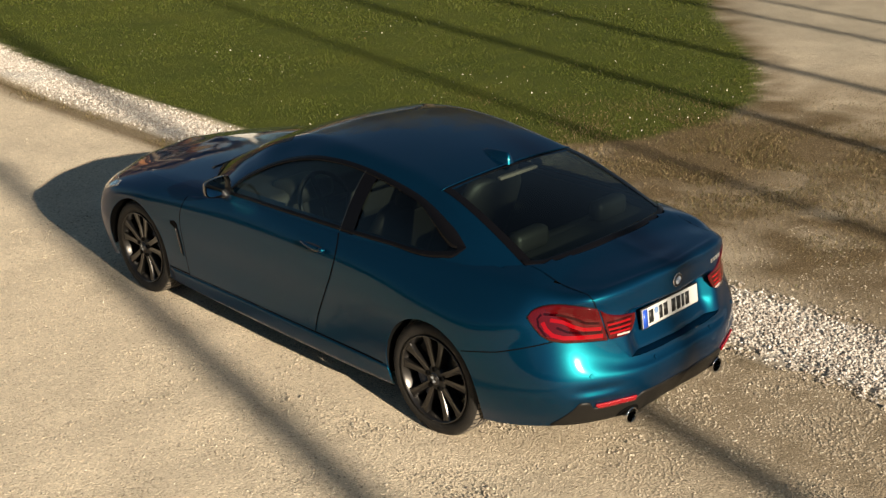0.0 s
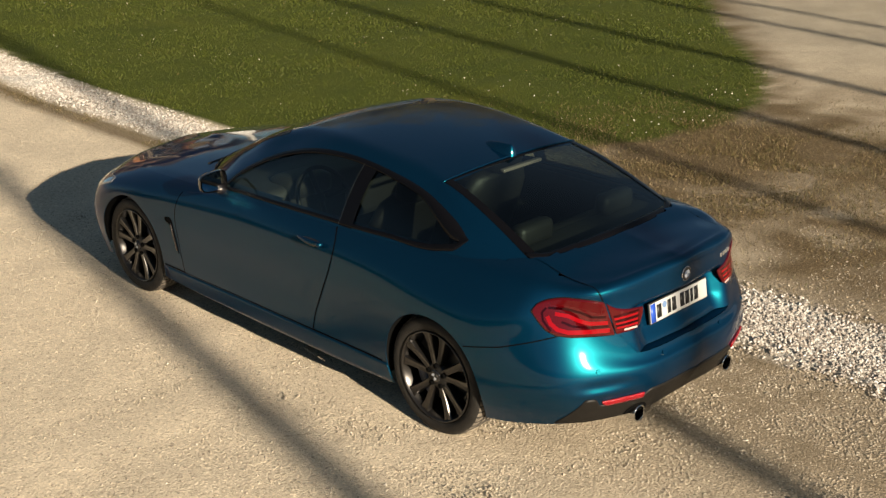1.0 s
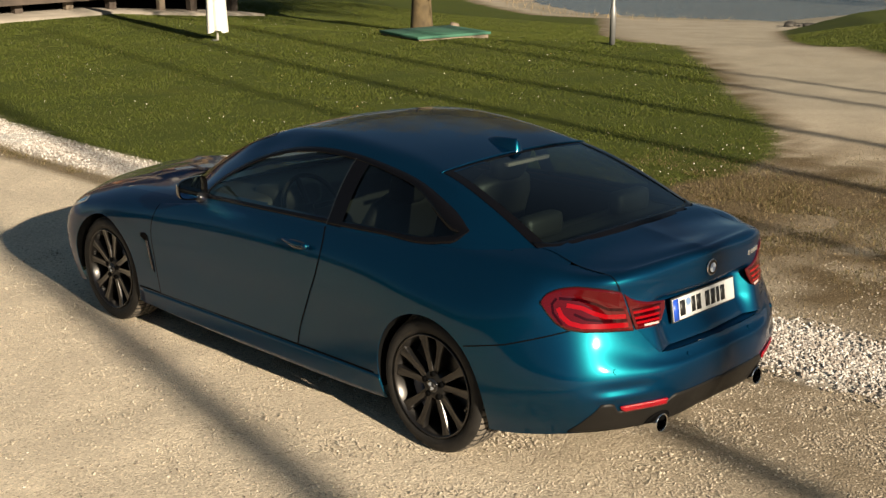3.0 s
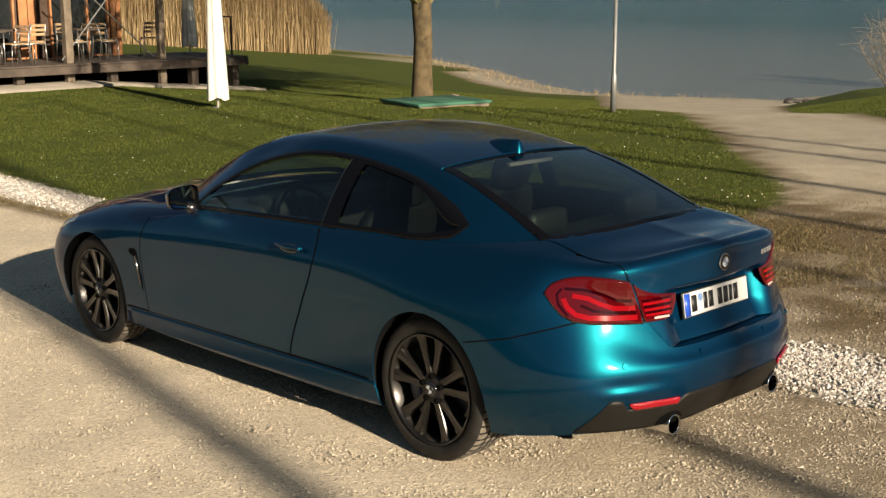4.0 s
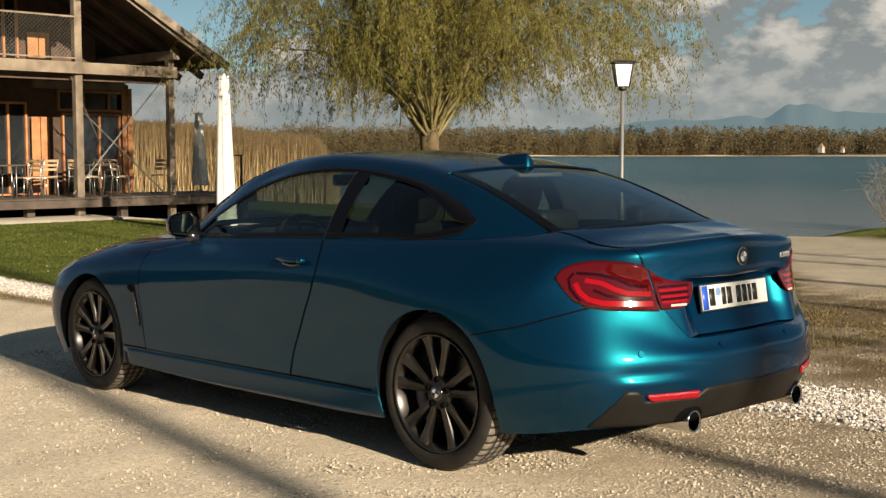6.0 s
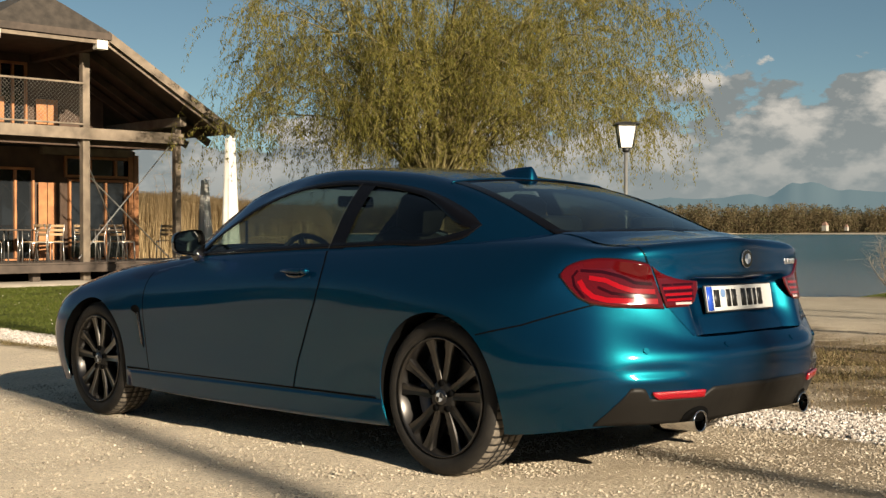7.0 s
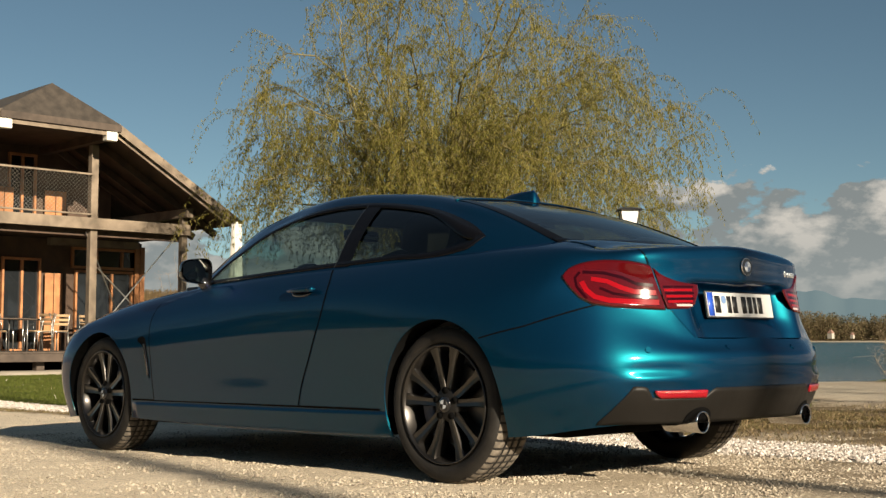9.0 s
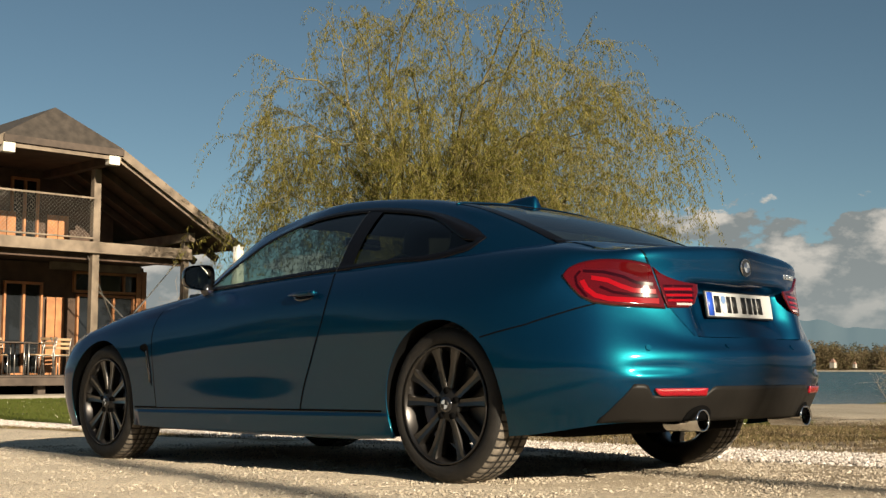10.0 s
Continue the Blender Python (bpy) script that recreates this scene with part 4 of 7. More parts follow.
    # bumper reflector, sensors, tail pipe
    put("bumper_reflector", panel(BODY_TREE, "rear", span(0.372, 0.585, 16), lambda y: 0.350 + 0.02 * max(0, (y - 0.565) / 0.02), lambda y: 0.377, 3, 0.012, 0.008), REFLECTOR, rear_bumper)
    for y, z in ((0.60, 0.527), (0.235, 0.535)):
        p, n = cast(BODY_TREE, "rear", y, z)
        c = bmesh.new()
        bmesh.ops.create_cone(c, cap_ends=True, segments=20, radius1=0.013, radius2=0.012, depth=0.004, matrix=Matrix.Translation(p + n * 0.001) @ n.to_track_quat("Z", "Y").to_matrix().to_4x4())
        ring = put("parking_sensor", c, PAINT, rear_bumper, smooth=False)
        c = bmesh.new()
        bmesh.ops.create_cone(c, cap_ends=True, segments=20, radius1=0.0112, radius2=0.0108, depth=0.003, matrix=Matrix.Translation(p + n * 0.0035) @ n.to_track_quat("Z", "Y").to_matrix().to_4x4())
        put("sensor_face", c, PAINT, ring, smooth=False)
    pipe = bm_lathe([(0.036, 0.0), (0.0415, -0.004), (0.0425, 0.004), (0.0415, 0.012), (0.0415, 0.16), (0.036, 0.16), (0.036, 0.0)], 32)
    bmesh.ops.transform(pipe, matrix=Matrix.Translation((-0.920, 0.375, 0.253)) @ Matrix.Rotation(-math.pi / 2, 4, "Z"), verts=pipe.verts)
    bmesh.ops.recalc_face_normals(pipe, faces=pipe.faces)
    tip = put("tail_pipe", pipe, CHROME, coupe, "chrome round tail pipe")
    c = bmesh.new()
    bmesh.ops.create_cone(c, cap_ends=True, segments=24, radius1=0.037, radius2=0.037, depth=0.01, matrix=Matrix.Translation((-0.83, 0.375, 0.253)) @ Matrix.Rotation(math.pi / 2, 4, "Y"))
    put("pipe_inside", c, UNDER, tip)
    # near-black panel laid on the bumper stands in for the pipe's shaded cutout
    put("pipe_recess_shade", panel(BODY_TREE, "rear", span(0.312, 0.438, 16), lambda y: 0.256, lambda y: 0.258 + 0.055 * math.sqrt(max(0, 1 - ((y - 0.375) / 0.063) ** 2)), 3, 0.0085, 0.002), GAP, rear_bumper)
    # head lamp
    put("head_lamp", panel(BODY_TREE, "left", span(2.98, 3.33, 16), lambda x: lerp(x, [(2.98, 0.695), (3.33, 0.57)]), lambda x: lerp(x, [(2.98, 0.72), (3.2, 0.70), (3.33, 0.66)]), 4, 0.004, 0.004), plain("clear_head_lamp", (0.35, 0.37, 0.4), 0.08, 0.5, 1.0), coupe)
    # wheel wells
    for cx in (AX, WB):
        w = bmesh.new()
        rows = []
        for k in range(25):
            a = math.pi * (-0.05 + 1.10 * k / 24)
            x, z = cx + (ARCH + 0.0015) * math.cos(a), HUB + (ARCH + 0.0015) * math.sin(a)
            skin = max(0.80, cast(BODY_TREE, "left", x, max(z, 0.22))[0].y - 0.0035)
            rows.append([w.verts.new((x, y, z)) for y in (skin, 0.60)])
        grid_faces(w, rows)
        back = [r[1] for r in rows]
        w.faces.new(back)
        put("wheel_well", w, UNDER, coupe)

# diffuser
DIF = [(0, 0.383), (0.33, 0.383), (0.355, 0.366), (0.368, 0.350), (0.588, 0.350), (0.615, 0.392), (0.66, 0.393), (0.695, 0.33), (0.72, 0.262)]
part("diffuser", panel(BODY_TREE, "rear", span(-0.72, 0.72, 120), lambda y: 0.252, lambda y: lerp(abs(y), DIF), 8, 0.005, 0.02), DIFFUSER, rear_bumper, "dark grey plastic diffuser")
part("underbody", bm_box(0.40, -0.80, 0.172, 2.34, 0.80, 0.25, 0.02), UNDER, coupe)
part("underbody", bm_box(-0.44, -0.60, 0.185, 3.3, 0.60, 0.255, 0.02), UNDER, coupe)
part("silencer", bm_box(-0.78, -0.42, 0.245, -0.58, 0.42, 0.32, 0.03), UNDER, coupe)
part("underfloor", bm_box(-0.45, -0.60, 0.24, 3.2, 0.60, 0.30, 0.01), UNDER, coupe)

# roof aerial
fin = bmesh.new()
rows = []
for k in range(19):
    f = k / 18
    x = 0.238 + 0.205 * f
    z0 = cast(ROOF_TREE, "top", 0.0, x)[0].z - 0.004
    h = 0.066 * (1 - f) ** 0.62 * min(1, f * 12 + 0.80)
    w = 0.036 * math.sin(math.pi * (0.20 + 0.74 * f)) ** 0.8
    rows.append([fin.verts.new((x - 0.010 * (1 - q) * (1 - f), sg * w * (1 - 0.80 * q ** 1.3), z0 + h * q ** 0.8)) for sg, q in ((1, 0), (1, 0.3), (1, 0.6), (1, 0.9), (0, 1.0), (-1, 0.9), (-1, 0.6), (-1, 0.3), (-1, 0))])
grid_faces(fin, rows)
fin.faces.new(rows[0])
bmesh.ops.recalc_face_normals(fin, faces=fin.faces)
part("roof_aerial", fin, PAINT, coupe)

# headliner, pillars' inner faces
inner = ROOF.copy()
for p in inner.reshape(-1, 3):
    c = np.array((0.85, 0, 0.95))
    d = c - p
    p += d / np.linalg.norm(d) * 0.018
part("headliner", half_mesh(inner, lambda i, j, c: not (in_side_window(c, 0.0) or in_rear_window(c, 0.0) or in_windscreen(c, 0.0))), DASH, coupe)


def seat_at(x, y, rear=False):
    shell = bmesh.new()
    def slab(rows_):
        vs = [[shell.verts.new(v) for v in r] for r in rows_]
        for r in vs:
            r.append(r[0])
        grid_faces(shell, vs)
        shell.faces.new(vs[0][:-1])
        shell.faces.new(vs[-1][:-1][::-1])
    def ring(cx, cz, w, t, lean):
        return [(cx + t * math.sin(b) * math.cos(lean), y + w * math.copysign(abs(math.cos(b)) ** 0.5, math.cos(b)), cz + t * math.sin(b) * math.sin(lean)) for b in (2 * math.pi * q / 16 for q in range(16))]
    lean = radians(20)
    slab([ring(x + 0.02 - 0.60 * f * math.sin(lean), 0.42 + 0.60 * f * math.cos(lean), w, 0.06, lean) for f, w in ((0, 0.20), (0.1, 0.25), (0.5, 0.27), (0.8, 0.26), (0.97, 0.21), (1.02, 0.12))])
    slab([ring(x - 0.215 - 0.17 * f * math.sin(lean), 0.99 + 0.175 * f, w, 0.05, lean) for f, w in ((0, 0.08), (0.12, 0.13), (0.5, 0.14), (0.85, 0.13), (1.0, 0.08))])
    bm_box(x - 0.02, y - 0.24, 0.36, x + 0.48, y + 0.24, 0.48, 0.05, shell)
    bmesh.ops.recalc_face_normals(shell, faces=shell.faces)
    return shell


for y in (0.36, -0.36):
    part("front_seat", seat_at(0.86, y), SEAT, coupe)
bench = bm_box(-0.05, -0.62, 0.35, 0.42, 0.62, 0.52, 0.05)
bm_beam((0.02, 0, 0.46), (-0.17, 0, 0.93), 1.2, 0.14, 0.05, bench)
part("rear_seat", bench, SEAT, coupe)
for y in (0.33, -0.33):
    part("headrest", bm_box(-0.235, y - 0.125, 0.93, -0.145, y + 0.125, 1.045, 0.035), SEAT, coupe)
part("brake_light", bm_box(0.165, -0.15, 1.178, 0.195, 0.15, 1.196, 0.005), plain("dim_brake_light_lens", (0.30, 0.24, 0.22), 0.3), coupe, "slim brake light behind the rear window")
part("parcel_shelf", bm_box(-0.48, -0.56, 0.905, -0.17, 0.60, 0.935, 0.005), DASH, coupe)
part("dashboard", bm_box(1.55, -0.68, 0.55, 2.1, 0.68, 0.885, 0.06), DASH, coupe)
cowl = bm_box(1.50, 0.20, 0.80, 1.75, 0.52, 0.925, 0.05)
part("instrument_hood", cowl, DASH, coupe)
ringm = bmesh.new()
wc = Matrix.Translation((1.42, 0.36, 0.82)) @ Matrix.Rotation(radians(-65), 4, "Y")
pts = [wc @ Vector((0.18 * math.cos(a), 0.18 * math.sin(a), 0)) for a in (2 * math.pi * k / 40 for k in range(41))]
bm_tube(pts, 0.015, 8, ringm, caps=False)
for a in (0.2, math.pi - 0.2, -math.pi / 2):
    bm_tube([wc @ Vector((0.03 * math.cos(a), 0.03 * math.sin(a), -0.02)), wc @ Vector((0.18 * math.cos(a), 0.18 * math.sin(a), 0))], 0.016, 8, ringm)
part("steering_wheel", ringm, BLACK_TRIM, coupe)
part("interior_mirror", bm_box(1.50, -0.12, 1.135, 1.53, 0.12, 1.195, 0.015), BLACK_GLOSS, coupe)
part("cabin_floor", bm_box(-0.3, -0.74, 0.30, 2.2, 0.74, 0.34), UNDER, coupe)
for s in (1, -1):
    part("door_card", bm_box(-0.2, s * 0.735, 0.33, 2.05, s * 0.765, 0.885, 0.008), DASH, coupe)
part("firewall", bm_box(2.05, -0.7, 0.3, 2.1, 0.7, 0.84), UNDER, coupe)
wip = bmesh.new()
bm_tube([(2.31, 0.55, 0.885), (2.27, 0.2, 0.93), (2.26, -0.1, 0.938)], 0.008, 6, wip)
part("wiper", wip, BLACK_TRIM, coupe)
part("cowl_panel", panel(BODY_TREE, "top", span(-0.62, 0.62, 20), lambda y: 2.17 - 0.06 * (y / 0.6) ** 2, lambda y: 2.30 - 0.16 * (y / 0.6) ** 2, 3, 0.004, 0.003), BLACK_TRIM, coupe)


# ---- wheels ----
def wheel_parts():
    """One wheel round the y axis, its outer face towards +y."""
    prof = [(0.234, -0.034), (0.240, -0.018), (0.250, -0.007), (0.272, 0.0), (0.293, -0.003), (0.306, -0.014), (0.3145, -0.030), (0.317, -0.046)]
    for g in (-0.075, -0.112, -0.150):
        prof += [(0.317, g + 0.0055), (0.309, g + 0.0045), (0.309, g - 0.0045), (0.317, g - 0.0055)]
    prof += [(0.317, -0.178), (0.312, -0.194), (0.295, -0.215), (0.265, -0.222), (0.236, -0.205)]
    tyre = bm_lathe(prof, 120)
    # four worn ribs with cross cuts, standing proud of the grooves
    tread = bmesh.new()
    for rib in ([(0.3105, -0.0205), (0.3157, -0.030), (0.3182, -0.046), (0.3182, -0.0685), (0.308, -0.0695)], [(0.308, -0.0805), (0.3182, -0.0815), (0.3182, -0.1055), (0.308, -0.1065)],
                [(0.308, -0.1175), (0.3182, -0.1185), (0.3182, -0.1435), (0.308, -0.1445)], [(0.308, -0.1555), (0.3182, -0.1565), (0.3182, -0.178), (0.313, -0.194)]):
        rows = []
        for k in range(216):
            a = 2 * math.pi * k / 216
            f = 0.9915 if k % 4 == 0 else 1.0
            rows.append([tread.verts.new((r * f * math.cos(a), y, r * f * math.sin(a))) for r, y in rib])
        rows.append(rows[0])
        grid_faces(tread, rows)
    barrel = bm_lathe([(0.250, -0.020), (0.2495, -0.006), (0.246, -0.002), (0.2415, -0.005), (0.238, -0.016), (0.226, -0.035), (0.222, -0.17), (0.240, -0.20)], 96)
    spokes = []
    for k in range(5):
        for sg in (-1, 1):
            sp = bmesh.new()
            rows = []
            for j in range(11):
                f = j / 10
                a0, a1 = radians(72 * k + 6 + sg * 11.5), radians(72 * k + 6 + sg * 14.2)
                c = Vector((0.052 * math.cos(a0), 0, 0.052 * math.sin(a0))).lerp(Vector((0.241 * math.cos(a1), 0, 0.241 * math.sin(a1))), f)
                mid = math.atan2(c.z, c.x)
                w = 0.0165 + 0.0025 * f + 0.012 * f ** 7
                y = -0.024 - 0.004 * math.sin(math.pi * f) + 0.010 * f
                t = Vector((-math.sin(mid), 0, math.cos(mid)))
                rows.append([sp.verts.new(c + t * u + Vector((0, v, 0))) for u, v in ((-w * 1.22, y - 0.046), (-w * 1.04, y - 0.007), (-w * 0.86, y), (0.0, y - 0.0025), (w * 0.86, y), (w * 1.04, y - 0.007), (w * 1.22, y - 0.046))])
            grid_faces(sp, rows)
            sp.faces.new(rows[0])
            sp.faces.new(rows[-1][::-1])
            bmesh.ops.recalc_face_normals(sp, faces=sp.faces)
            spokes.append(sp)
    hub = bm_lathe([(0.0001, -0.020), (0.052, -0.022), (0.066, -0.028), (0.072, -0.045), (0.072, -0.08)], 40)
    cap = bm_lathe([(0.0001, -0.010), (0.028, -0.012), (0.0335, -0.016), (0.0335, -0.024)], 32)
    nuts = []
    for k in range(5):
        a = radians(72 * k + 6)
        n = bmesh.new()
        bmesh.ops.create_cone(n, cap_ends=True, segments=12, radius1=0.0135, radius2=0.0135, depth=0.012, matrix=Matrix.Translation((0.056 * math.cos(a), -0.021, 0.056 * math.sin(a))) @ Matrix.Rotation(math.pi / 2, 4, "X"))
        nuts.append(n)
    for q in [barrel] + spokes:
        bmesh.ops.scale(q, vec=(0.968, 1, 0.968), verts=q.verts)
    disc_ = bm_lathe([(0.07, -0.085), (0.165, -0.085), (0.165, -0.108), (0.07, -0.108)], 64, close=True)
    cal = bmesh.new()
    rows = []
    for j in range(9):
        a = radians(-38 + 76 * j / 8)
        rows.append([cal.verts.new((r * math.cos(a), y, r * math.sin(a))) for r, y in ((0.115, -0.070), (0.120, -0.058), (0.168, -0.056), (0.178, -0.066), (0.178, -0.13), (0.115, -0.13))])
    for r in rows:
        r.append(r[0])
    grid_faces(cal, rows)
    cal.faces.new(rows[0][:-1])
    cal.faces.new(rows[-1][:-1][::-1])
    bmesh.ops.recalc_face_normals(cal, faces=cal.faces)
    return tread, tyre, barrel, spokes, hub, cap, nuts, disc_, cal


TREAD_B, TYRE_B, BARREL_B, SPOKES_B, HUB_B, CAP_B, NUTS_B, DISC_B, CAL_B = wheel_parts()


def mesh_of(key, bm, m, smooth=True):
    me = bpy.data.meshes.new(key)
    bmesh.ops.recalc_face_normals(bm, faces=bm.faces)
    bm.to_mesh(me)
    bm.free()
    if smooth:
        me.polygons.foreach_set("use_smooth", [True] * len(me.polygons))
    me.materials.append(m)
    return me


def child(name, me, parent, m=None, label=""):
    ob = new(name, me)
    ob.parent = parent
    if m is not None:
        ob.matrix_local = m
    return tagged(ob, label) if label else ob


ME = {"tread": mesh_of("tread", TREAD_B, TREAD), "tyre": mesh_of("tyre", TYRE_B, RUBBER), "barrel": mesh_of("rim", BARREL_B, RIM), "hub": mesh_of("hub", HUB_B, RIM_DARK), "cap": mesh_of("hub_cap", CAP_B, BLACK_GLOSS),
      "disc": mesh_of("brake_disc", DISC_B, STEEL, False), "cal": mesh_of("caliper", CAL_B, CALIPER)}
SPOKE_ME = [mesh_of("spoke", b, RIM, False) for b in SPOKES_B]
# bolts in near-black: the shade of their pockets is put into the colour
NUT_ME = [mesh_of("wheel_bolt", b, GAP) for b in NUTS_B]
DOT_ME = mesh_of("cap_disc", bm_lathe([(0.0001, -0.0085), (0.021, -0.009), (0.021, -0.013)], 24), RIM_DARK)
QUARTER = bmesh.new()
for k in (0, 2):
    arc = [QUARTER.verts.new((0.0185 * math.cos(a), -0.0078, 0.0185 * math.sin(a))) for a in (math.pi / 2 * (k + q / 6) for q in range(7))]
    QUARTER.faces.new([QUARTER.verts.new((0, -0.0078, 0))] + arc)
QUARTER_ME = mesh_of("cap_quarters", QUARTER, plain("pale_cap_enamel", (0.45, 0.47, 0.5), 0.3), False)
for cx, yo, turn in ((AX, 0.876, -12), (WB, 0.878, -14)):
    for s in (1, -1):
        m = Matrix.Translation((cx, s * yo, HUB)) @ Matrix.Rotation(0 if s > 0 else math.pi, 4, "Z") @ Matrix.Rotation(radians(turn), 4, "Y")
        rim = child("wheel", ME["barrel"], coupe, m, "dark grey alloy wheel with paired spokes")
        child("tyre", ME["tyre"], rim, label="black rubber tyre with dusty tread")
        child("tread", ME["tread"], rim, label="dust-coated tyre tread")
        for sm in SPOKE_ME:
            child("spoke", sm, rim)
        child("hub", ME["hub"], rim)
        child("hub_cap", ME["cap"], rim)
        child("cap_quarters", QUARTER_ME, child("cap_disc", DOT_ME, rim))
        for nm in NUT_ME:
            child("wheel_bolt", nm, rim)
        child("brake_disc", ME["disc"], rim)
        child("caliper", ME["cal"], rim, Matrix.Rotation(radians(-turn + (25 if cx == AX else 200)), 4, "Y"))


# ---- ground, lake and distance ----
WATER = -1.34
SHORE = [(-400, -95), (-60, -64), (0, -50), (10, -42), (14, -37), (15.0, -32.5), (15.6, -28.7), (16.7, -28.3), (18.5, -27.3), (21.0, -26.6), (23.6, -27.7), (29.6, -31.7), (36.9, -35.8), (43.2, -37.9), (48.9, -38.9), (80, -50), (140, -80), (600, -240)]
STRIP = [(-30, -1.40), (-6, -1.42), (-1, -1.46), (2, -1.50), (6, -1.59), (8, -1.60), (10, -1.72), (14, -2.3), (20, -3.4), (40, -8)]
HALF = [(2.0, 0.40), (4.5, 0.29)]      # half width of the stone strip
ROAD = [(-60, 44), (-27, 21.0), (-16.8, 13.0), (-15.4, 11.4), (-13.7, 9.9), (-13.4, 8.6), (-11.0, 6.3), (-9.32, 4.95), (-8.15, 3.85), (-7.2, 3.0), (-6.0, 2.35), (-5.0, 2.25), (-4.2, 2.45), (-3.5, 2.9), (-2.6, 3.6), (-1.9, 4.6), (0, 5)]

SPIT = [(-40, -11), (2, -12.6), (5.3, -14.4), (7.5, -16.1), (9.4, -18.6), (12.2, -23), (14.5, -31)]      # edge of the grass beyond the slipway


def table(x, pts):
    xs, ys = zip(*pts)
    return np.interp(x, xs, ys)


def shore_gap(x, y):
    """Distance to the water's edge: positive on land, negative in the lake."""
    x, y = np.asarray(x, float), np.asarray(y, float)
    best = np.full(np.broadcast(x, y).shape, 1e9)
    for (ax, ay), (bx, by) in zip(SHORE, SHORE[1:]):
        k = np.clip(((x - ax) * (bx - ax) + (y - ay) * (by - ay)) / ((bx - ax) ** 2 + (by - ay) ** 2), 0, 1)
        best = np.minimum(best, np.hypot(x - ax - k * (bx - ax), y - ay - k * (by - ay)))
    return np.where(y > table(x, SHORE), best, -best)


def height(x, y):
    """The ground's height: it falls gently towards the house, levels out, and goes down a bank into the lake."""
    x, y = np.asarray(x, float), np.asarray(y, float)
    z = np.where(x < 8, -0.0168 * np.maximum(x, -40), -0.1344 - 0.066 * (1 - np.exp(-np.maximum(x - 8, 0) / 4)))
    gap = shore_gap(x, y)
    z = z + (WATER - z) * np.clip(1 - gap / 16.5, 0, 1) ** 0.85
    z = z + 0.35 * np.clip((table(x, SPIT) - y) / 3.5, 0, 1) * np.clip(gap / 3, 0, 1) * np.clip((14.5 - x) / 2, 0, 1)
    z = z - np.clip(-gap, 0, 6) * 0.06 - np.clip(-gap - 5, 0, 30) * 0.1
    far = np.hypot(x, y)
    return np.where((far > 940) & (gap < 0), np.clip((far - 940) * 0.02, 0, 1) * 4 - 2.2, z)


def gz(x, y):
    return float(height(x, y))


def lawn_mask(x, y):
    """1 on the lawns, 0 on gravel."""
    strip = table(x, STRIP) - table(x, HALF) - 0.02
    a = np.minimum(strip - y, x - table(-(-y), sorted(ROAD)))
    b = table(x, SPIT) - y
    shore = shore_gap(x, y) - np.where((x > 15.5) & (x < 30), 2.6, 1.2)
    return np.minimum(np.maximum(a, b), shore)


def axis_of(lo, hi, step, far):
    mid = np.arange(lo, hi, step)
    out = [far ** (k / 14) for k in range(1, 15)]
    return np.concatenate([[lo - 6 * o for o in out[::-1]], mid, [hi + 6 * o for o in out]])


gx, gy = axis_of(-9, 32, 0.13, 600), axis_of(-38, 9, 0.13, 600)
GX, GY = np.meshgrid(gx, gy, indexing="ij")
rough = np.array([[noise.noise((a * 0.9, b * 0.9, 0)) for b in gy] for a in gx])
fine = np.array([[noise.noise((a * 3.1, b * 3.1, 7)) for b in gy] for a in gx])
GZ = height(GX, GY) + 0.012 * fine * (np.hypot(GX, GY) < 60) + 0.015 * rough * (np.abs(GX) > 4)
lawn = np.clip((lawn_mask(GX, GY) + 0.05 * rough + 0.07 * fine) / 0.10 + 0.5, 0, 1)
brown = np.exp(-((GX - 1.9 + 0.25 * (GY + 4.2)) / 1.5) ** 2 - ((GY + 4.3) / 1.6) ** 2) * 1.35
trod = (0.84 + 0.35 * fine + 0.2 * rough) * np.clip((-GY - 1.5) / 0.8, 0, 1) * np.clip((3.8 - GX) / 2, 0, 1) * np.clip((GY + 9) / 3, 0, 1)
trod = np.maximum(trod, (0.68 + 0.30 * fine + 0.1 * rough) * np.clip(0.8 - GX, 0, 1.5) / 1.5 * np.clip((1.2 - GY) / 1.5, 0, 1))
out = lawn_mask(GX, GY)
edge = np.exp(-(out / np.where(out < 0, 0.5, 0.2)) ** 2) * (GY < -2.6) * (0.85 + 0.7 * fine)
verge = np.exp(-((GY - table(GX, STRIP) - table(GX, HALF) - 0.16) / 0.13) ** 2) * (GX > 3.5) * 1.1
brown = np.clip(np.maximum(np.maximum(np.maximum(brown, trod), edge), verge) + 0.34 * rough * (brown > 0.08) + 0.3 * fine * (brown > 0.08), 0, 1)
strip = np.clip((table(GX, HALF) - np.abs(GY - table(GX, STRIP)) + 0.06 * fine) / 0.08, 0, 1)
packed = np.clip(0.5 + 0.9 * np.exp(-((GX - 6) / 7) ** 2 - ((GY - 1.5) / 4) ** 2) - 0.4, 0, 1)
ramp_m = np.clip((-GY - 6.5) / 3, 0, 1) * (1 - lawn)
sand = np.maximum(ramp_m * 0.7, np.clip(1.5 - np.abs(shore_gap(GX, GY)) / 2.2, 0, 1) * (GY > -60))
nx, ny = len(gx), len(gy)
idx = np.arange(nx * ny).reshape(nx, ny)
quads = np.stack([idx[:-1, :-1], idx[1:, :-1], idx[1:, 1:], idx[:-1, 1:]], axis=-1).reshape(-1, 4)
gm = bpy.data.meshes.new("ground")
gm.from_pydata(np.stack([GX, GY, GZ], axis=-1).reshape(-1, 3).tolist(), [], quads.tolist())
gm.polygons.foreach_set("use_smooth", [True] * len(gm.polygons))
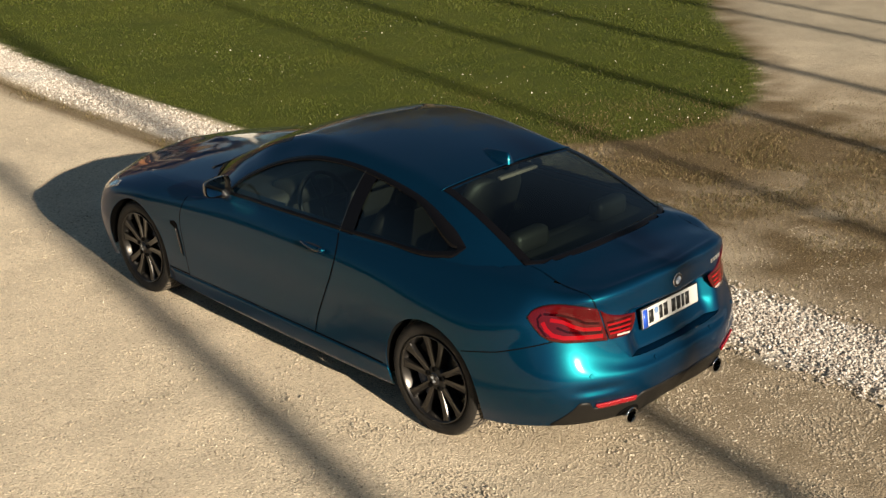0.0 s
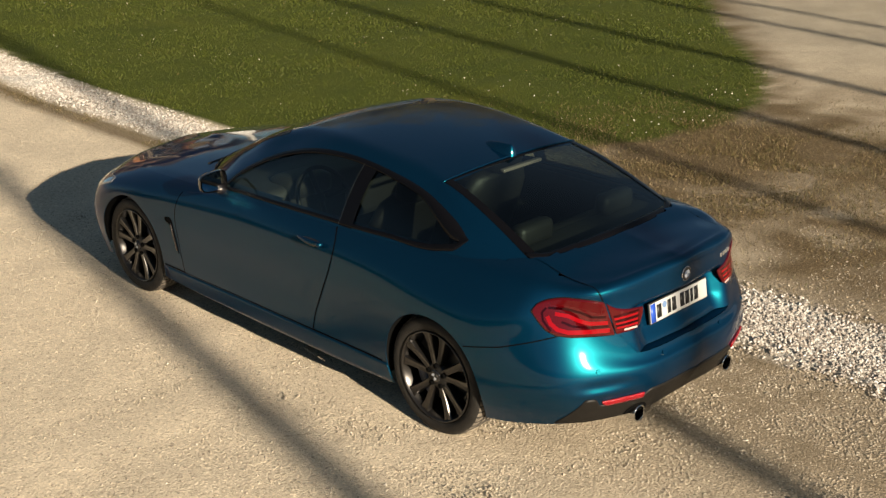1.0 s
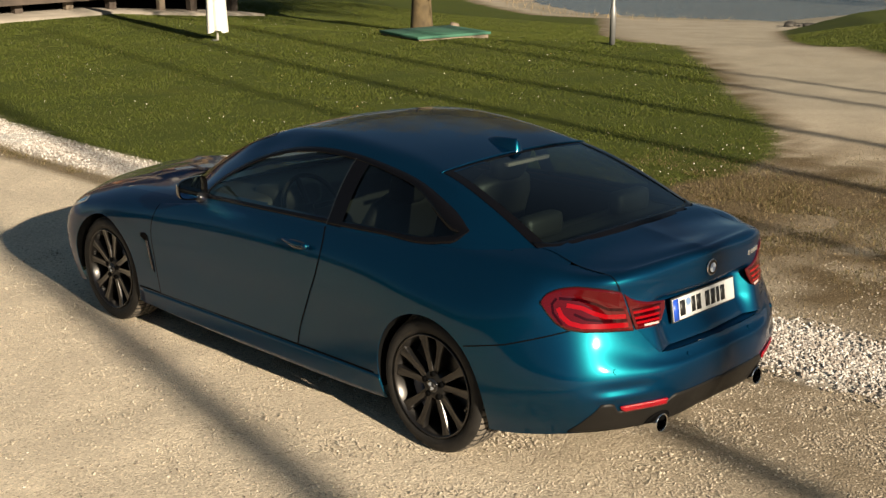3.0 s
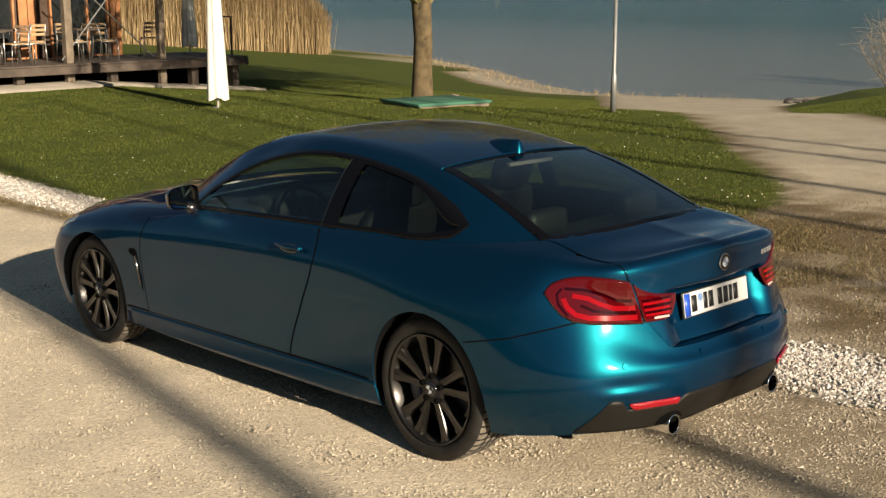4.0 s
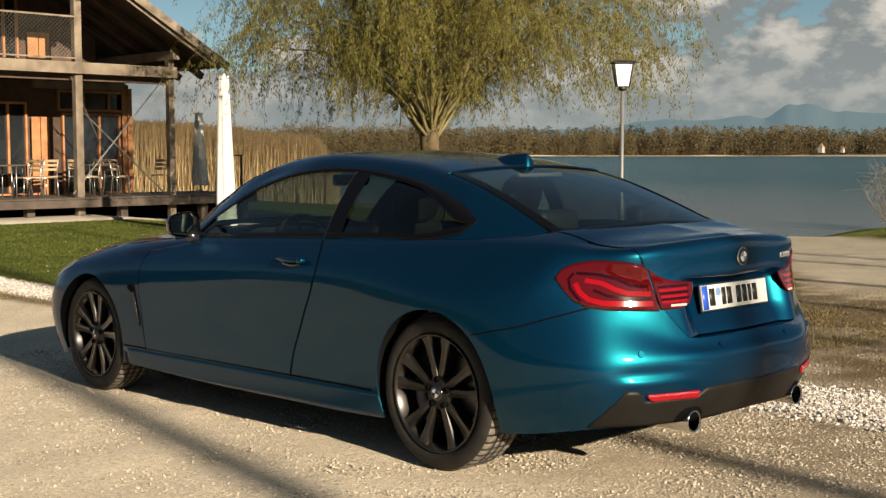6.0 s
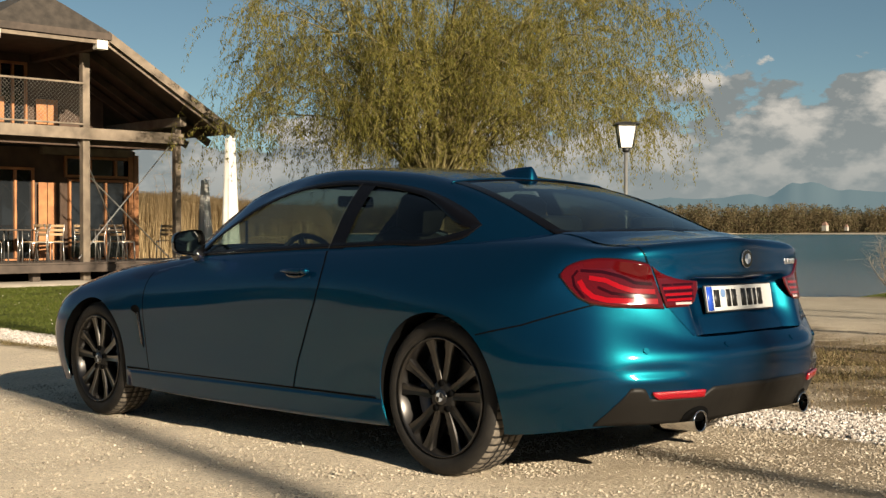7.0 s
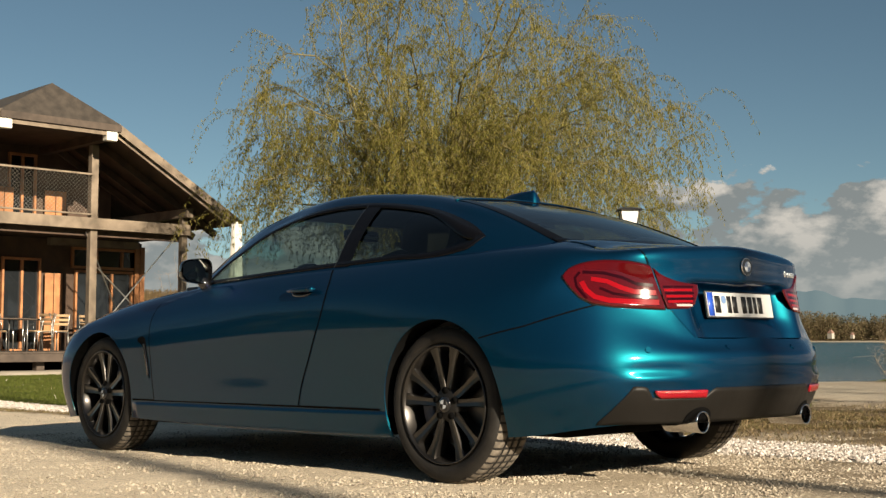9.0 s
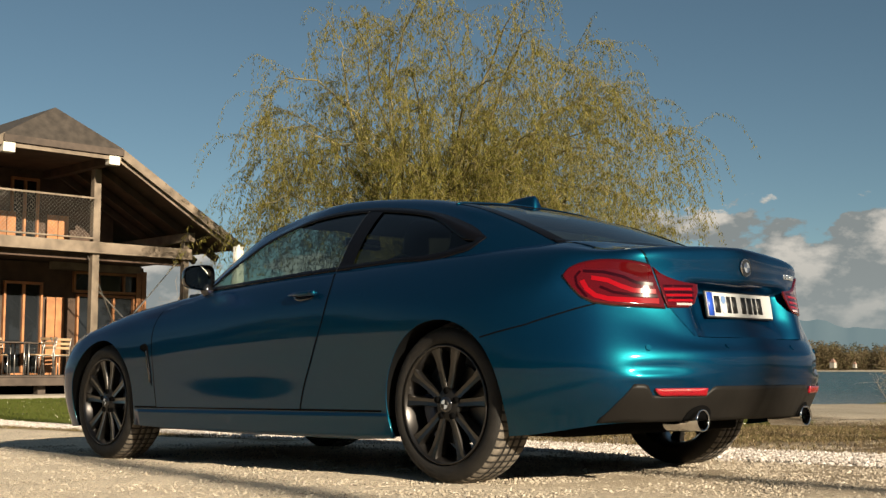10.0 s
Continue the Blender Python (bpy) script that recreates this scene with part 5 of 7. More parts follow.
for key, arr in (("lawn", lawn), ("brown", brown), ("strip", strip), ("sand", sand)):
    at = gm.attributes.new(key, "FLOAT", "POINT")
    at.data.foreach_set("value", arr.reshape(-1).astype(np.float32))


def ground_material():
    m, n, l, b = nodes_of("gravel_and_lawn")
    geo = n.new("ShaderNodeNewGeometry")

    def tex(kind, scale, detail=6, rough=0.6):
        t = n.new(kind)
        t.inputs["Scale"].default_value = scale
        if kind == "ShaderNodeTexNoise":
            t.inputs["Detail"].default_value, t.inputs["Roughness"].default_value = detail, rough
        l.new(geo.outputs["Position"], t.inputs["Vector"])
        return t

    def ramp(src, stops):
        r = n.new("ShaderNodeValToRGB")
        e = r.color_ramp.elements
        while len(e) < len(stops):
            e.new(0.5)
        for q, (p, c) in zip(e, stops):
            q.position, q.color = p, (*c, 1)
        l.new(src, r.inputs[0])
        return r.outputs[0]

    def mix(f, a, c, kind="MIX"):
        x = n.new("ShaderNodeMix")
        x.data_type, x.blend_type = "RGBA", kind
        if isinstance(f, float):
            x.inputs[0].default_value = f
        else:
            l.new(f, x.inputs[0])
        for s, v in ((6, a), (7, c)):
            if isinstance(v, tuple):
                x.inputs[s].default_value = (*v, 1)
            else:
                l.new(v, x.inputs[s])
        return x.outputs[2]

    def attr(name):
        a = n.new("ShaderNodeAttribute")
        a.attribute_name = name
        return a.outputs["Fac"]
    grain, patch, speck = tex("ShaderNodeTexNoise", 95, 8, 0.75), tex("ShaderNodeTexNoise", 1.3, 8, 0.6), tex("ShaderNodeTexVoronoi", 85)
    gravel = ramp(grain.outputs[0], [(0.30, (0.30, 0.255, 0.198)), (0.44, (0.56, 0.49, 0.39)), (0.70, (0.71, 0.632, 0.517))])
    gravel = mix(0.55, gravel, ramp(patch.outputs[0], [(0.3, (0.75, 0.72, 0.68)), (0.7, (1.12, 1.08, 1.02))]), "MULTIPLY")
    stone = ramp(speck.outputs["Color"], [(0.0, (0.42, 0.39, 0.35)), (0.3, (0.98, 0.96, 0.93)), (0.75, (1.10, 1.08, 1.05)), (1.0, (1.6, 1.55, 1.48))])
    gravel = mix(0.8, gravel, stone, "MULTIPLY")
    sandy = ramp(grain.outputs[0], [(0.3, (0.20, 0.18, 0.142)), (0.7, (0.34, 0.308, 0.25))])
    sandy = mix(0.8, sandy, ramp(patch.outputs[0], [(0.3, (0.72, 0.70, 0.66)), (0.7, (1.1, 1.08, 1.05))]), "MULTIPLY")
    base = mix(attr("sand"), gravel, sandy)
    dirt = ramp(grain.outputs[0], [(0.32, (0.034, 0.024, 0.012)), (0.5, (0.125, 0.089, 0.048)), (0.66, (0.29, 0.225, 0.145))])
    base = mix(attr("brown"), base, dirt)
    turf_f, turf_c = tex("ShaderNodeTexNoise", 60, 8, 0.8), tex("ShaderNodeTexNoise", 0.8, 6, 0.65)
    turf = ramp(turf_f.outputs[0], [(0.3, (0.03, 0.042, 0.006)), (0.55, (0.06, 0.074, 0.011)), (0.75, (0.10, 0.108, 0.024))])
    turf = mix(0.7, turf, ramp(turf_c.outputs[0], [(0.3, (0.7, 0.8, 0.6)), (0.62, (1.15, 1.08, 0.9)), (0.8, (1.7, 1.35, 1.0))]), "MULTIPLY")
    base = mix(attr("lawn"), base, turf)
    base = mix(attr("strip"), base, ramp(speck.outputs["Color"], [(0.1, (0.32, 0.29, 0.25)), (0.6, (0.6, 0.57, 0.52)), (1.0, (0.8, 0.78, 0.74))]))
    l.new(base, b.inputs["Base Color"])
    b.inputs["Roughness"].default_value, b.inputs["Specular IOR Level"].default_value = 0.95, 0.15
    bump, add = n.new("ShaderNodeBump"), n.new("ShaderNodeMath")
    add.operation = "MULTIPLY_ADD"
    add.inputs[1].default_value = 0.9
    l.new(grain.outputs[0], add.inputs[0])
    mid = n.new("ShaderNodeMath")
    mid.operation = "MULTIPLY_ADD"
    mid.inputs[1].default_value = 2.2
    l.new(tex("ShaderNodeTexNoise", 9, 5, 0.6).outputs[0], mid.inputs[0])
    l.new(tex("ShaderNodeTexNoise", 48, 8, 0.75).outputs[0], mid.inputs[2])
    l.new(mid.outputs[0], add.inputs[2])
    peb = n.new("ShaderNodeMath")
    peb.operation = "MULTIPLY_ADD"
    peb.inputs[1].default_value = -0.9
    l.new(speck.outputs["Distance"], peb.inputs[0])
    l.new(add.outputs[0], peb.inputs[2])
    bump.inputs["Strength"].default_value, bump.inputs["Distance"].default_value = 0.50, 0.010
    l.new(peb.outputs[0], bump.inputs["Height"])
    l.new(bump.outputs[0], b.inputs["Normal"])
    return m


gm.materials.append(ground_material())
tagged(new("ground", gm), "pale gravel yard and mown lawn running down to the lake", "ground", kind="structure")


def water_material():
    m, n, l, b = nodes_of("lake_water")
    geo = n.new("ShaderNodeNewGeometry")
    mp = n.new("ShaderNodeMapping")
    mp.inputs["Scale"].default_value = (1.0, 2.2, 1.0)
    mp.inputs["Rotation"].default_value = (0, 0, radians(40))
    l.new(geo.outputs["Position"], mp.inputs["Vector"])
    w = n.new("ShaderNodeTexNoise")
    w.inputs["Scale"].default_value, w.inputs["Detail"].default_value = 3.2, 5
    l.new(mp.outputs[0], w.inputs["Vector"])
    c = n.new("ShaderNodeTexNoise")
    c.inputs["Scale"].default_value, c.inputs["Detail"].default_value = 0.05, 5
    l.new(mp.outputs[0], c.inputs["Vector"])
    r = n.new("ShaderNodeValToRGB")
    r.color_ramp.elements[0].position, r.color_ramp.elements[1].position = 0.35, 0.7
    r.color_ramp.elements[0].color, r.color_ramp.elements[1].color = (0.004, 0.030, 0.031, 1), (0.011, 0.050, 0.050, 1)
    l.new(c.outputs[0], r.inputs[0])
    sp = n.new("ShaderNodeSeparateXYZ")
    l.new(geo.outputs["Position"], sp.inputs[0])
    deep = n.new("ShaderNodeMapRange")      # paler grey towards the shore stands in for reflected cloud
    deep.inputs["From Min"].default_value, deep.inputs["From Max"].default_value = -30.0, -95.0
    l.new(sp.outputs[1], deep.inputs["Value"])
    mx = n.new("ShaderNodeMix")
    mx.data_type = "RGBA"
    mx.inputs[6].default_value = (0.095, 0.097, 0.084, 1)
    l.new(deep.outputs[0], mx.inputs[0])
    l.new(r.outputs[0], mx.inputs[7])
    l.new(mx.outputs[2], b.inputs["Base Color"])
    b.inputs["Roughness"].default_value, b.inputs["IOR"].default_value = 0.22, 1.33
    u = n.new("ShaderNodeBump")
    calm = n.new("ShaderNodeMapRange")      # smoother near the shore, ruffled farther out
    calm.inputs["To Min"].default_value, calm.inputs["To Max"].default_value = 0.3, 1.0
    l.new(deep.outputs[0], calm.inputs["Value"])
    l.new(calm.outputs[0], u.inputs["Strength"])
    u.inputs["Distance"].default_value = 0.30
    l.new(w.outputs[0], u.inputs["Height"])
    l.new(u.outputs[0], b.inputs["Normal"])
    return m


bm = bmesh.new()
vs = [bm.verts.new(p) for p in ((-3500, -3500, WATER), (3500, -3500, WATER), (3500, -24.0, WATER), (-3500, -24.0, WATER))]
bm.faces.new(vs)
tagged(link("water", bm, water_material(), False), "teal lake with small ripples", "lake", kind="structure")


def tuft_cloud(rng, pts, size, squash=1.0, n=1):
    """Small leaf clumps at points: triangles turned every way."""
    pts = np.asarray(pts)
    k = len(pts)
    a, b = rng.normal(size=(k, 3)), rng.normal(size=(k, 3))
    a /= np.linalg.norm(a, axis=1)[:, None]
    b -= a * (a * b).sum(1)[:, None]
    b /= np.linalg.norm(b, axis=1)[:, None]
    s = (size * rng.uniform(0.6, 1.4, k))[:, None]
    v = np.stack([pts - a * s * 0.5 - b * s * 0.35, pts + a * s * 0.5 - b * s * 0.2, pts + b * s * 0.6], axis=1)
    return v.reshape(-1, 3), np.arange(3 * k).reshape(-1, 3)


def raw_mesh(name, verts, faces, m, smooth=False):
    me = bpy.data.meshes.new(name)
    me.from_pydata(np.asarray(verts).tolist(), [], np.asarray(faces).tolist())
    if smooth:
        me.polygons.foreach_set("use_smooth", [True] * len(me.polygons))
    me.materials.append(m)
    return me


def island_mat(name, stops, rough=0.8, scale=None, trans=0.0):
    """Each loose piece takes its own shade."""
    m, n, l, b = nodes_of(name)
    g = n.new("ShaderNodeNewGeometry")
    r = n.new("ShaderNodeValToRGB")
    e = r.color_ramp.elements
    while len(e) < len(stops):
        e.new(0.5)
    for q, (p, c) in zip(e, stops):
        q.position, q.color = p, (*c, 1)
    l.new(g.outputs["Random Per Island"], r.inputs[0])
    l.new(r.outputs[0], b.inputs["Base Color"])
    b.inputs["Roughness"].default_value, b.inputs["Specular IOR Level"].default_value = rough, 0.2
    if trans:
        t = n.new("ShaderNodeBsdfTranslucent")
        l.new(r.outputs[0], t.inputs[0])
        x = n.new("ShaderNodeMixShader")
        x.inputs[0].default_value = trans
        l.new(b.outputs[0], x.inputs[1])
        l.new(t.outputs[0], x.inputs[2])
        l.new(x.outputs[0], n["Material Output"].inputs[0])
    return m


rng = np.random.default_rng(5)
EYE = np.array((-3.6, 4.3))


def bearing(px):
    """The way over the ground on a compass of small steps from the north-east."""
    a = math.atan2(-0.698, 0.716) - math.atan((px - 784) / 2196)
    return np.array((math.cos(a), math.sin(a)))


# wooded far bank: bare crowns of many small clumps before a brown backing sheet
def far_trees(rng, count, near, deep, tall_of, girth, clumps):
    """Clumps spread through crowns that narrow towards their tops."""
    out = []
    for k in range(count):
        px = rng.uniform(-700, 2300)
        c = EYE + bearing(px) * (near + deep * rng.random() ** 1.5)
        tall = tall_of(px)
        up = rng.beta(1.2, 1.3, clumps)
        wide = (tall * rng.uniform(*girth) * np.sqrt(np.clip(1.1 - up, 0.05, 1)))[:, None]
        out.append(np.concatenate([np.clip(rng.normal(size=(clumps, 2)), -1.6, 1.6) * wide * 0.55 + c, (up * tall - 1.2)[:, None]], 1))
    return np.concatenate(out)


def wood_height(px):
    return (15.5 + 7.5 * rng.random() ** 1.3) * (1.0 + 0.08 * math.sin(px * 0.011) + 0.06 * math.sin(px * 0.037) + 0.20 * min(max((1100 - px) / 700, 0), 1))


WOOD_TONES = [(0.0, (0.138, 0.106, 0.060)), (0.35, (0.150, 0.113, 0.064)), (0.6, (0.160, 0.120, 0.070)), (0.85, (0.150, 0.130, 0.063)), (1.0, (0.138, 0.135, 0.059))]
v, f = tuft_cloud(rng, far_trees(rng, 1900, 955, 60, wood_height, (0.28, 0.46), 240), 0.95)
tagged(new("far_woods", raw_mesh("far_woods", v, f, island_mat("far_wood_foliage", WOOD_TONES, 0.95, trans=0.5))), "brown and olive spring woods along the far bank", "woods", kind="stuff")
# sheet added in the wood's brown to lighten the dark gaps between crowns
bm = bmesh.new()
rows = []
for px in range(-900, 2500, 4):
    row = []
    for k in range(8):
        p = EYE + bearing(px) * (985 + 8 * k + 5 * noise.noise((px * 0.06, k, 4)))
        row.append(bm.verts.new((p[0], p[1], -1.5 + 2.1 * k + 1.8 * noise.noise((px * 0.08, k * 0.9, 8)) * (k > 0))))
    rows.append(row)
grid_faces(bm, rows)
tagged(link("far_wood_backing", bm, plain("far_wood_backing_brown", (0.132, 0.103, 0.060), 1.0, spec=0.0, vary=0.35, scale=0.05)), "brown backing sheet added to fill the gaps in the far woods", "woods", kind="stuff")
v, f = tuft_cloud(rng, far_trees(rng, 700, 1045, 30, lambda px: rng.uniform(20, 25) * (1 + 0.08 * math.sin(px * 0.006 + 1)), (0.16, 0.24), 150), 1.1)
tagged(new("far_conifers", raw_mesh("far_conifers", v, f, island_mat("far_conifer_foliage", [(0.0, (0.035, 0.040, 0.024)), (1.0, (0.060, 0.062, 0.036))], 0.95, trans=0.3))), "dark conifers behind the bare far woods", "woods", kind="stuff")
# pale beach under the woods
bm = bmesh.new()
rows = []
for px in range(-900, 2500, 20):
    p, q = EYE + bearing(px) * 942, EYE + bearing(px) * 975
    h = 0.2 + 1.6 * max(0, noise.noise((px * 0.013, 0, 3)))
    rows.append([bm.verts.new((p[0], p[1], WATER - 0.2)), bm.verts.new((p[0], p[1], WATER + h * 0.5)), bm.verts.new((q[0], q[1], WATER + h + 0.6))])
grid_faces(bm, rows)
tagged(link("far_beach", bm, plain("far_pale_beach", (0.30, 0.24, 0.16), 0.9, vary=0.4, scale=0.02)), "pale strip of beach on the far bank", "beach", kind="structure")
for px, w, h in ((1454, 3.6, 6.5), (1492, 2.2, 4.5)):
    c = EYE + bearing(px) * 938
    house = thing("far_house", "small white house among the far trees", "house", Matrix.Translation((c[0], c[1], 1.2)))
    part("wall", bm_box(-w / 2, -w / 2, 0, w / 2, w / 2, h * 0.6), plain("white_render_wall", (0.30, 0.28, 0.24), 0.9), house, smooth=False)
    r = bmesh.new()
    bmesh.ops.create_cone(r, cap_ends=True, segments=4, radius1=w * 0.78, radius2=w * 0.2, depth=h * 0.4, matrix=Matrix.Translation((0, 0, h * 0.8)) @ Matrix.Rotation(math.pi / 4, 4, "Z"))
    part("roof", r, plain("far_roof_tiles", (0.2, 0.12, 0.09), 0.9), house, smooth=False)

# mountains beyond
RIDGE = [(-900, 0.8), (500, 0.9), (1080, 1.1), (1130, 1.4), (1180, 1.5), (1230, 1.45), (1275, 1.5), (1300, 1.62), (1325, 1.68), (1350, 1.5), (1364, 1.62), (1378, 1.92), (1394, 2.15), (1410, 2.1), (1428, 2.18), (1446, 2.1), (1462, 1.88), (1480, 1.78), (1500, 1.82), (1530, 1.75), (1568, 1.68), (1700, 1.4), (2300, 1.0)]
bm = bmesh.new()
rows = []
for px in range(-900, 2300, 8):
    el = lerp(px, RIDGE) + 0.06 * noise.noise((px * 0.02, 1, 1)) + 0.03 * noise.noise((px * 0.07, 5, 1))
    row = []
    for k in range(7):
        d = 4000 - 120 * (6 - k)
        p = EYE + bearing(px) * d
        fade = k / 6
        row.append(bm.verts.new((p[0], p[1], -5 + (4000 * math.tan(radians(el)) + 6) * fade)))
    rows.append(row)
grid_faces(bm, rows)
# emission stands in for the blue-grey haze of distance
HAZE, hn, hl, hb = nodes_of("far_mountain_haze_glow")
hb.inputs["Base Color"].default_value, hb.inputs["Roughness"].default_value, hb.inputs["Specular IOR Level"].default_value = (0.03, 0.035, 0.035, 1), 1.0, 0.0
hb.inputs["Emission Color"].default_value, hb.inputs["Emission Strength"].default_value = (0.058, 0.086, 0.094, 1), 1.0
tagged(link("mountains", bm, HAZE, True), "far mountain range with blue-grey haze put into its glow", "mountains", kind="structure")


# unseen woods added on the land side to darken reflections in paint and glass
pts = []
for k in range(420):
    a = radians(rng.uniform(28, 205))
    d = 52 + 16 * rng.random()
    tall = rng.uniform(4.5, 8.0)
    w = tall * rng.uniform(0.3, 0.5)
    q = rng.normal(size=(150, 3)) * np.array((w * 0.5, w * 0.5, tall * 0.27)) + np.array((d * math.cos(a), d * math.sin(a), tall * 0.45))
    pts.append(q[q[:, 2] > 0.1])
v, f = tuft_cloud(rng, np.concatenate(pts), 1.1)
yard_leaf = island_mat("reflection_wood_foliage", [(0.0, (0.035, 0.045, 0.018)), (0.6, (0.06, 0.068, 0.026)), (1.0, (0.09, 0.085, 0.04))], 0.9)
tagged(new("reflection_woods", raw_mesh("reflection_woods", v, f, yard_leaf)), "unseen belt of dark trees added to darken the reflections", "woods", kind="stuff")


# ---- the lakeside house ----
OLD_WOOD = plain("weathered_grey_wood", (0.165, 0.128, 0.092), 0.8, vary=0.4, scale=3, bump=0.4, bscale=40)
LARCH = plain("orange_larch_wood", (0.32, 0.135, 0.05), 0.55, vary=0.3, scale=4, bump=0.2, bscale=60)
DARK_WOOD = plain("dark_brown_boards", (0.060, 0.036, 0.023), 0.8, vary=0.35, scale=3, bump=0.3, bscale=30)
SHINGLE = plain("grey_brown_wood_shingles", (0.036, 0.029, 0.023), 0.9, vary=0.4, scale=5, bump=0.8, bscale=18)
DECK = plain("dark_weathered_deck", (0.055, 0.040, 0.030), 0.8, vary=0.35, scale=4, bump=0.3, bscale=50)
CONCRETE = plain("pale_concrete", (0.24, 0.21, 0.17), 0.9, vary=0.2, scale=2, bump=0.3, bscale=40)
DARK_PANE = plain("dark_window_pane", (0.012, 0.014, 0.016), 0.06, 0, 0.5, vary=0.2, scale=2)
METAL = plain("brushed_steel_tube", (0.55, 0.53, 0.5), 0.3, 0.9)
WHITE_CLOTH = plain("white_parasol_cloth", (0.55, 0.53, 0.49), 0.85, vary=0.08, scale=5, bump=0.25, bscale=12)
WHITE_PAINT = plain("cream_painted_wood", (0.58, 0.55, 0.48), 0.6, vary=0.08)
UNDER_STONE = plain("dark_wet_stone", (0.045, 0.040, 0.034), 0.7, vary=0.4, scale=8, bump=0.5, bscale=30)
RUSH = plain("tan_chair_seat", (0.33, 0.22, 0.12), 0.7)

PX_, WX = 22.4, 24.6          # plane of the posts, plane of the wall
RY, RZ, TAN = -8.57, 6.22, 0.59
house = thing("lakeside_house", "two-storey timber lakeside house with balcony and shingle roof", "house", Matrix.Translation((0, 0.335, 0)))


def hpart(name, bm, m, parent=None, label="", smooth=False):
    return part(name, bm, m, parent or house, label, smooth)


# walls
hpart("wall", bm_box(WX + 0.12, -12.5, 0.24, WX + 0.3, -4.6, 3.0), DARK_WOOD, label="dark brown ground-floor wall")
hpart("wall", bm_box(WX + 0.12, -11.6, 3.22, WX + 0.3, -5.5, 5.9), DARK_WOOD, label="dark brown upper wall")
hpart("wall", bm_box(WX + 0.3, -12.5, 0.0, WX + 10, -12.3, 3.1), DARK_WOOD)
hpart("wall", bm_box(WX + 0.3, -4.8, 0.0, WX + 10, -4.6, 3.1), DARK_WOOD)
hpart("floor_slab", bm_box(PX_ + 0.1, -12.4, 3.04, WX + 10, -4.7, 3.22), DARK_WOOD)
# posts and beams
for y, z1, w in ((-9.86, 5.02, 0.088), (-12.27, 3.52, 0.078), (-7.30, 5.02, 0.088), (-4.96, 3.52, 0.078)):
    hpart("post", bm_box(PX_ - w, y - w, gz(PX_, y) + 0.02, PX_ + w, y + w, z1, 0.012), OLD_WOOD, label="weathered grey timber post")
hpart("beam", bm_box(PX_ - 0.19, -12.36, 3.06, PX_ - 0.095, -4.9, 3.32, 0.01), OLD_WOOD, label="weathered grey balcony beam")
hpart("beam", bm_box(PX_ + 0.115, -12.3, 2.92, PX_ + 0.24, -4.8, 3.10, 0.01), DARK_WOOD)
hpart("beam", bm_box(WX - 0.05, -12.35, 2.84, WX + 0.11, -9.9, 3.02, 0.01), OLD_WOOD)
for y in (-12.27, -4.96):
    hpart("beam", bm_beam((PX_ - 0.3, y, 3.60), (WX + 8, y, 3.60), 0.18, 0.22, 0.01), OLD_WOOD)
for y in (-9.77, -7.30):
    hpart("purlin", bm_beam((21.62, y, 5.15), (WX + 8, y, 5.15), 0.20, 0.24, 0.01), DARK_WOOD)
    hpart("purlin_end", bm_box(21.40, y - 0.135, 5.00, 21.60, y + 0.135, 5.30, 0.02), WHITE_PAINT, label="cream painted purlin end cover")
hpart("ridge_beam", bm_beam((22.9, RY, RZ - 0.30), (WX + 8, RY, RZ - 0.30), 0.16, 0.2), DARK_WOOD)
for x in (22.6, 23.6, 24.4):
    for sg in (1, -1):
        hpart("rafter", bm_beam((x, RY + sg * 1.2, RZ - 0.26 - 1.2 * TAN), (x, RY + sg * 4.75, RZ - 0.26 - 4.75 * TAN), 0.10, 0.16), DARK_WOOD)


def slab_quad(pts, t, m, name, label=""):
    """A slab with the given top corners, t thick downwards."""
    bm = bmesh.new()
    top = [bm.verts.new(p) for p in pts]
    low = [bm.verts.new((p[0], p[1], p[2] - t)) for p in pts]
    bm.faces.new(top)
    bm.faces.new(low[::-1])
    for i in range(len(pts)):
        j = (i + 1) % len(pts)
        bm.faces.new((top[i], low[i], low[j], top[j]))
    bmesh.ops.recalc_face_normals(bm, faces=bm.faces)
    return hpart(name, bm, m, label=label)


V0, E0, RX, HD = 21.45, 4.70, 21.95, 1.36
zr = lambda dy: RZ - dy * TAN
for sg in (1, -1):
    slab_quad([(RX, RY, RZ), (V0, RY + sg * HD, zr(HD)), (V0, RY + sg * E0, zr(E0)), (WX + 10, RY + sg * E0, zr(E0)), (WX + 10, RY, RZ)], 0.07, SHINGLE, "roof", "grey-brown wood shingle roof slope")
    slab_quad([(V0 + 0.03, RY + sg * (HD + 0.02), zr(HD + 0.02) - 0.075), (V0 + 0.03, RY + sg * E0, zr(E0) - 0.075), (WX + 9.9, RY + sg * E0, zr(E0) - 0.075), (WX + 9.9, RY + sg * 0.05, zr(0.05) - 0.075), (RX + 0.1, RY + sg * 0.05, zr(0.05) - 0.075)], 0.05, DARK_WOOD, "roof_boarding")
    hpart("verge_board", bm_beam((V0 - 0.02, RY + sg * (HD - 0.04), zr(HD - 0.04) - 0.11), (V0 - 0.02, RY + sg * (E0 + 0.02), zr(E0 + 0.02) - 0.11), 0.04, 0.19), OLD_WOOD, label="weathered verge board")
    hpart("verge_board", bm_beam((V0 + 0.10, RY + sg * (HD - 0.04), zr(HD - 0.04) - 0.21), (V0 + 0.10, RY + sg * (E0 - 0.15), zr(E0 - 0.15) - 0.21), 0.04, 0.15), OLD_WOOD)
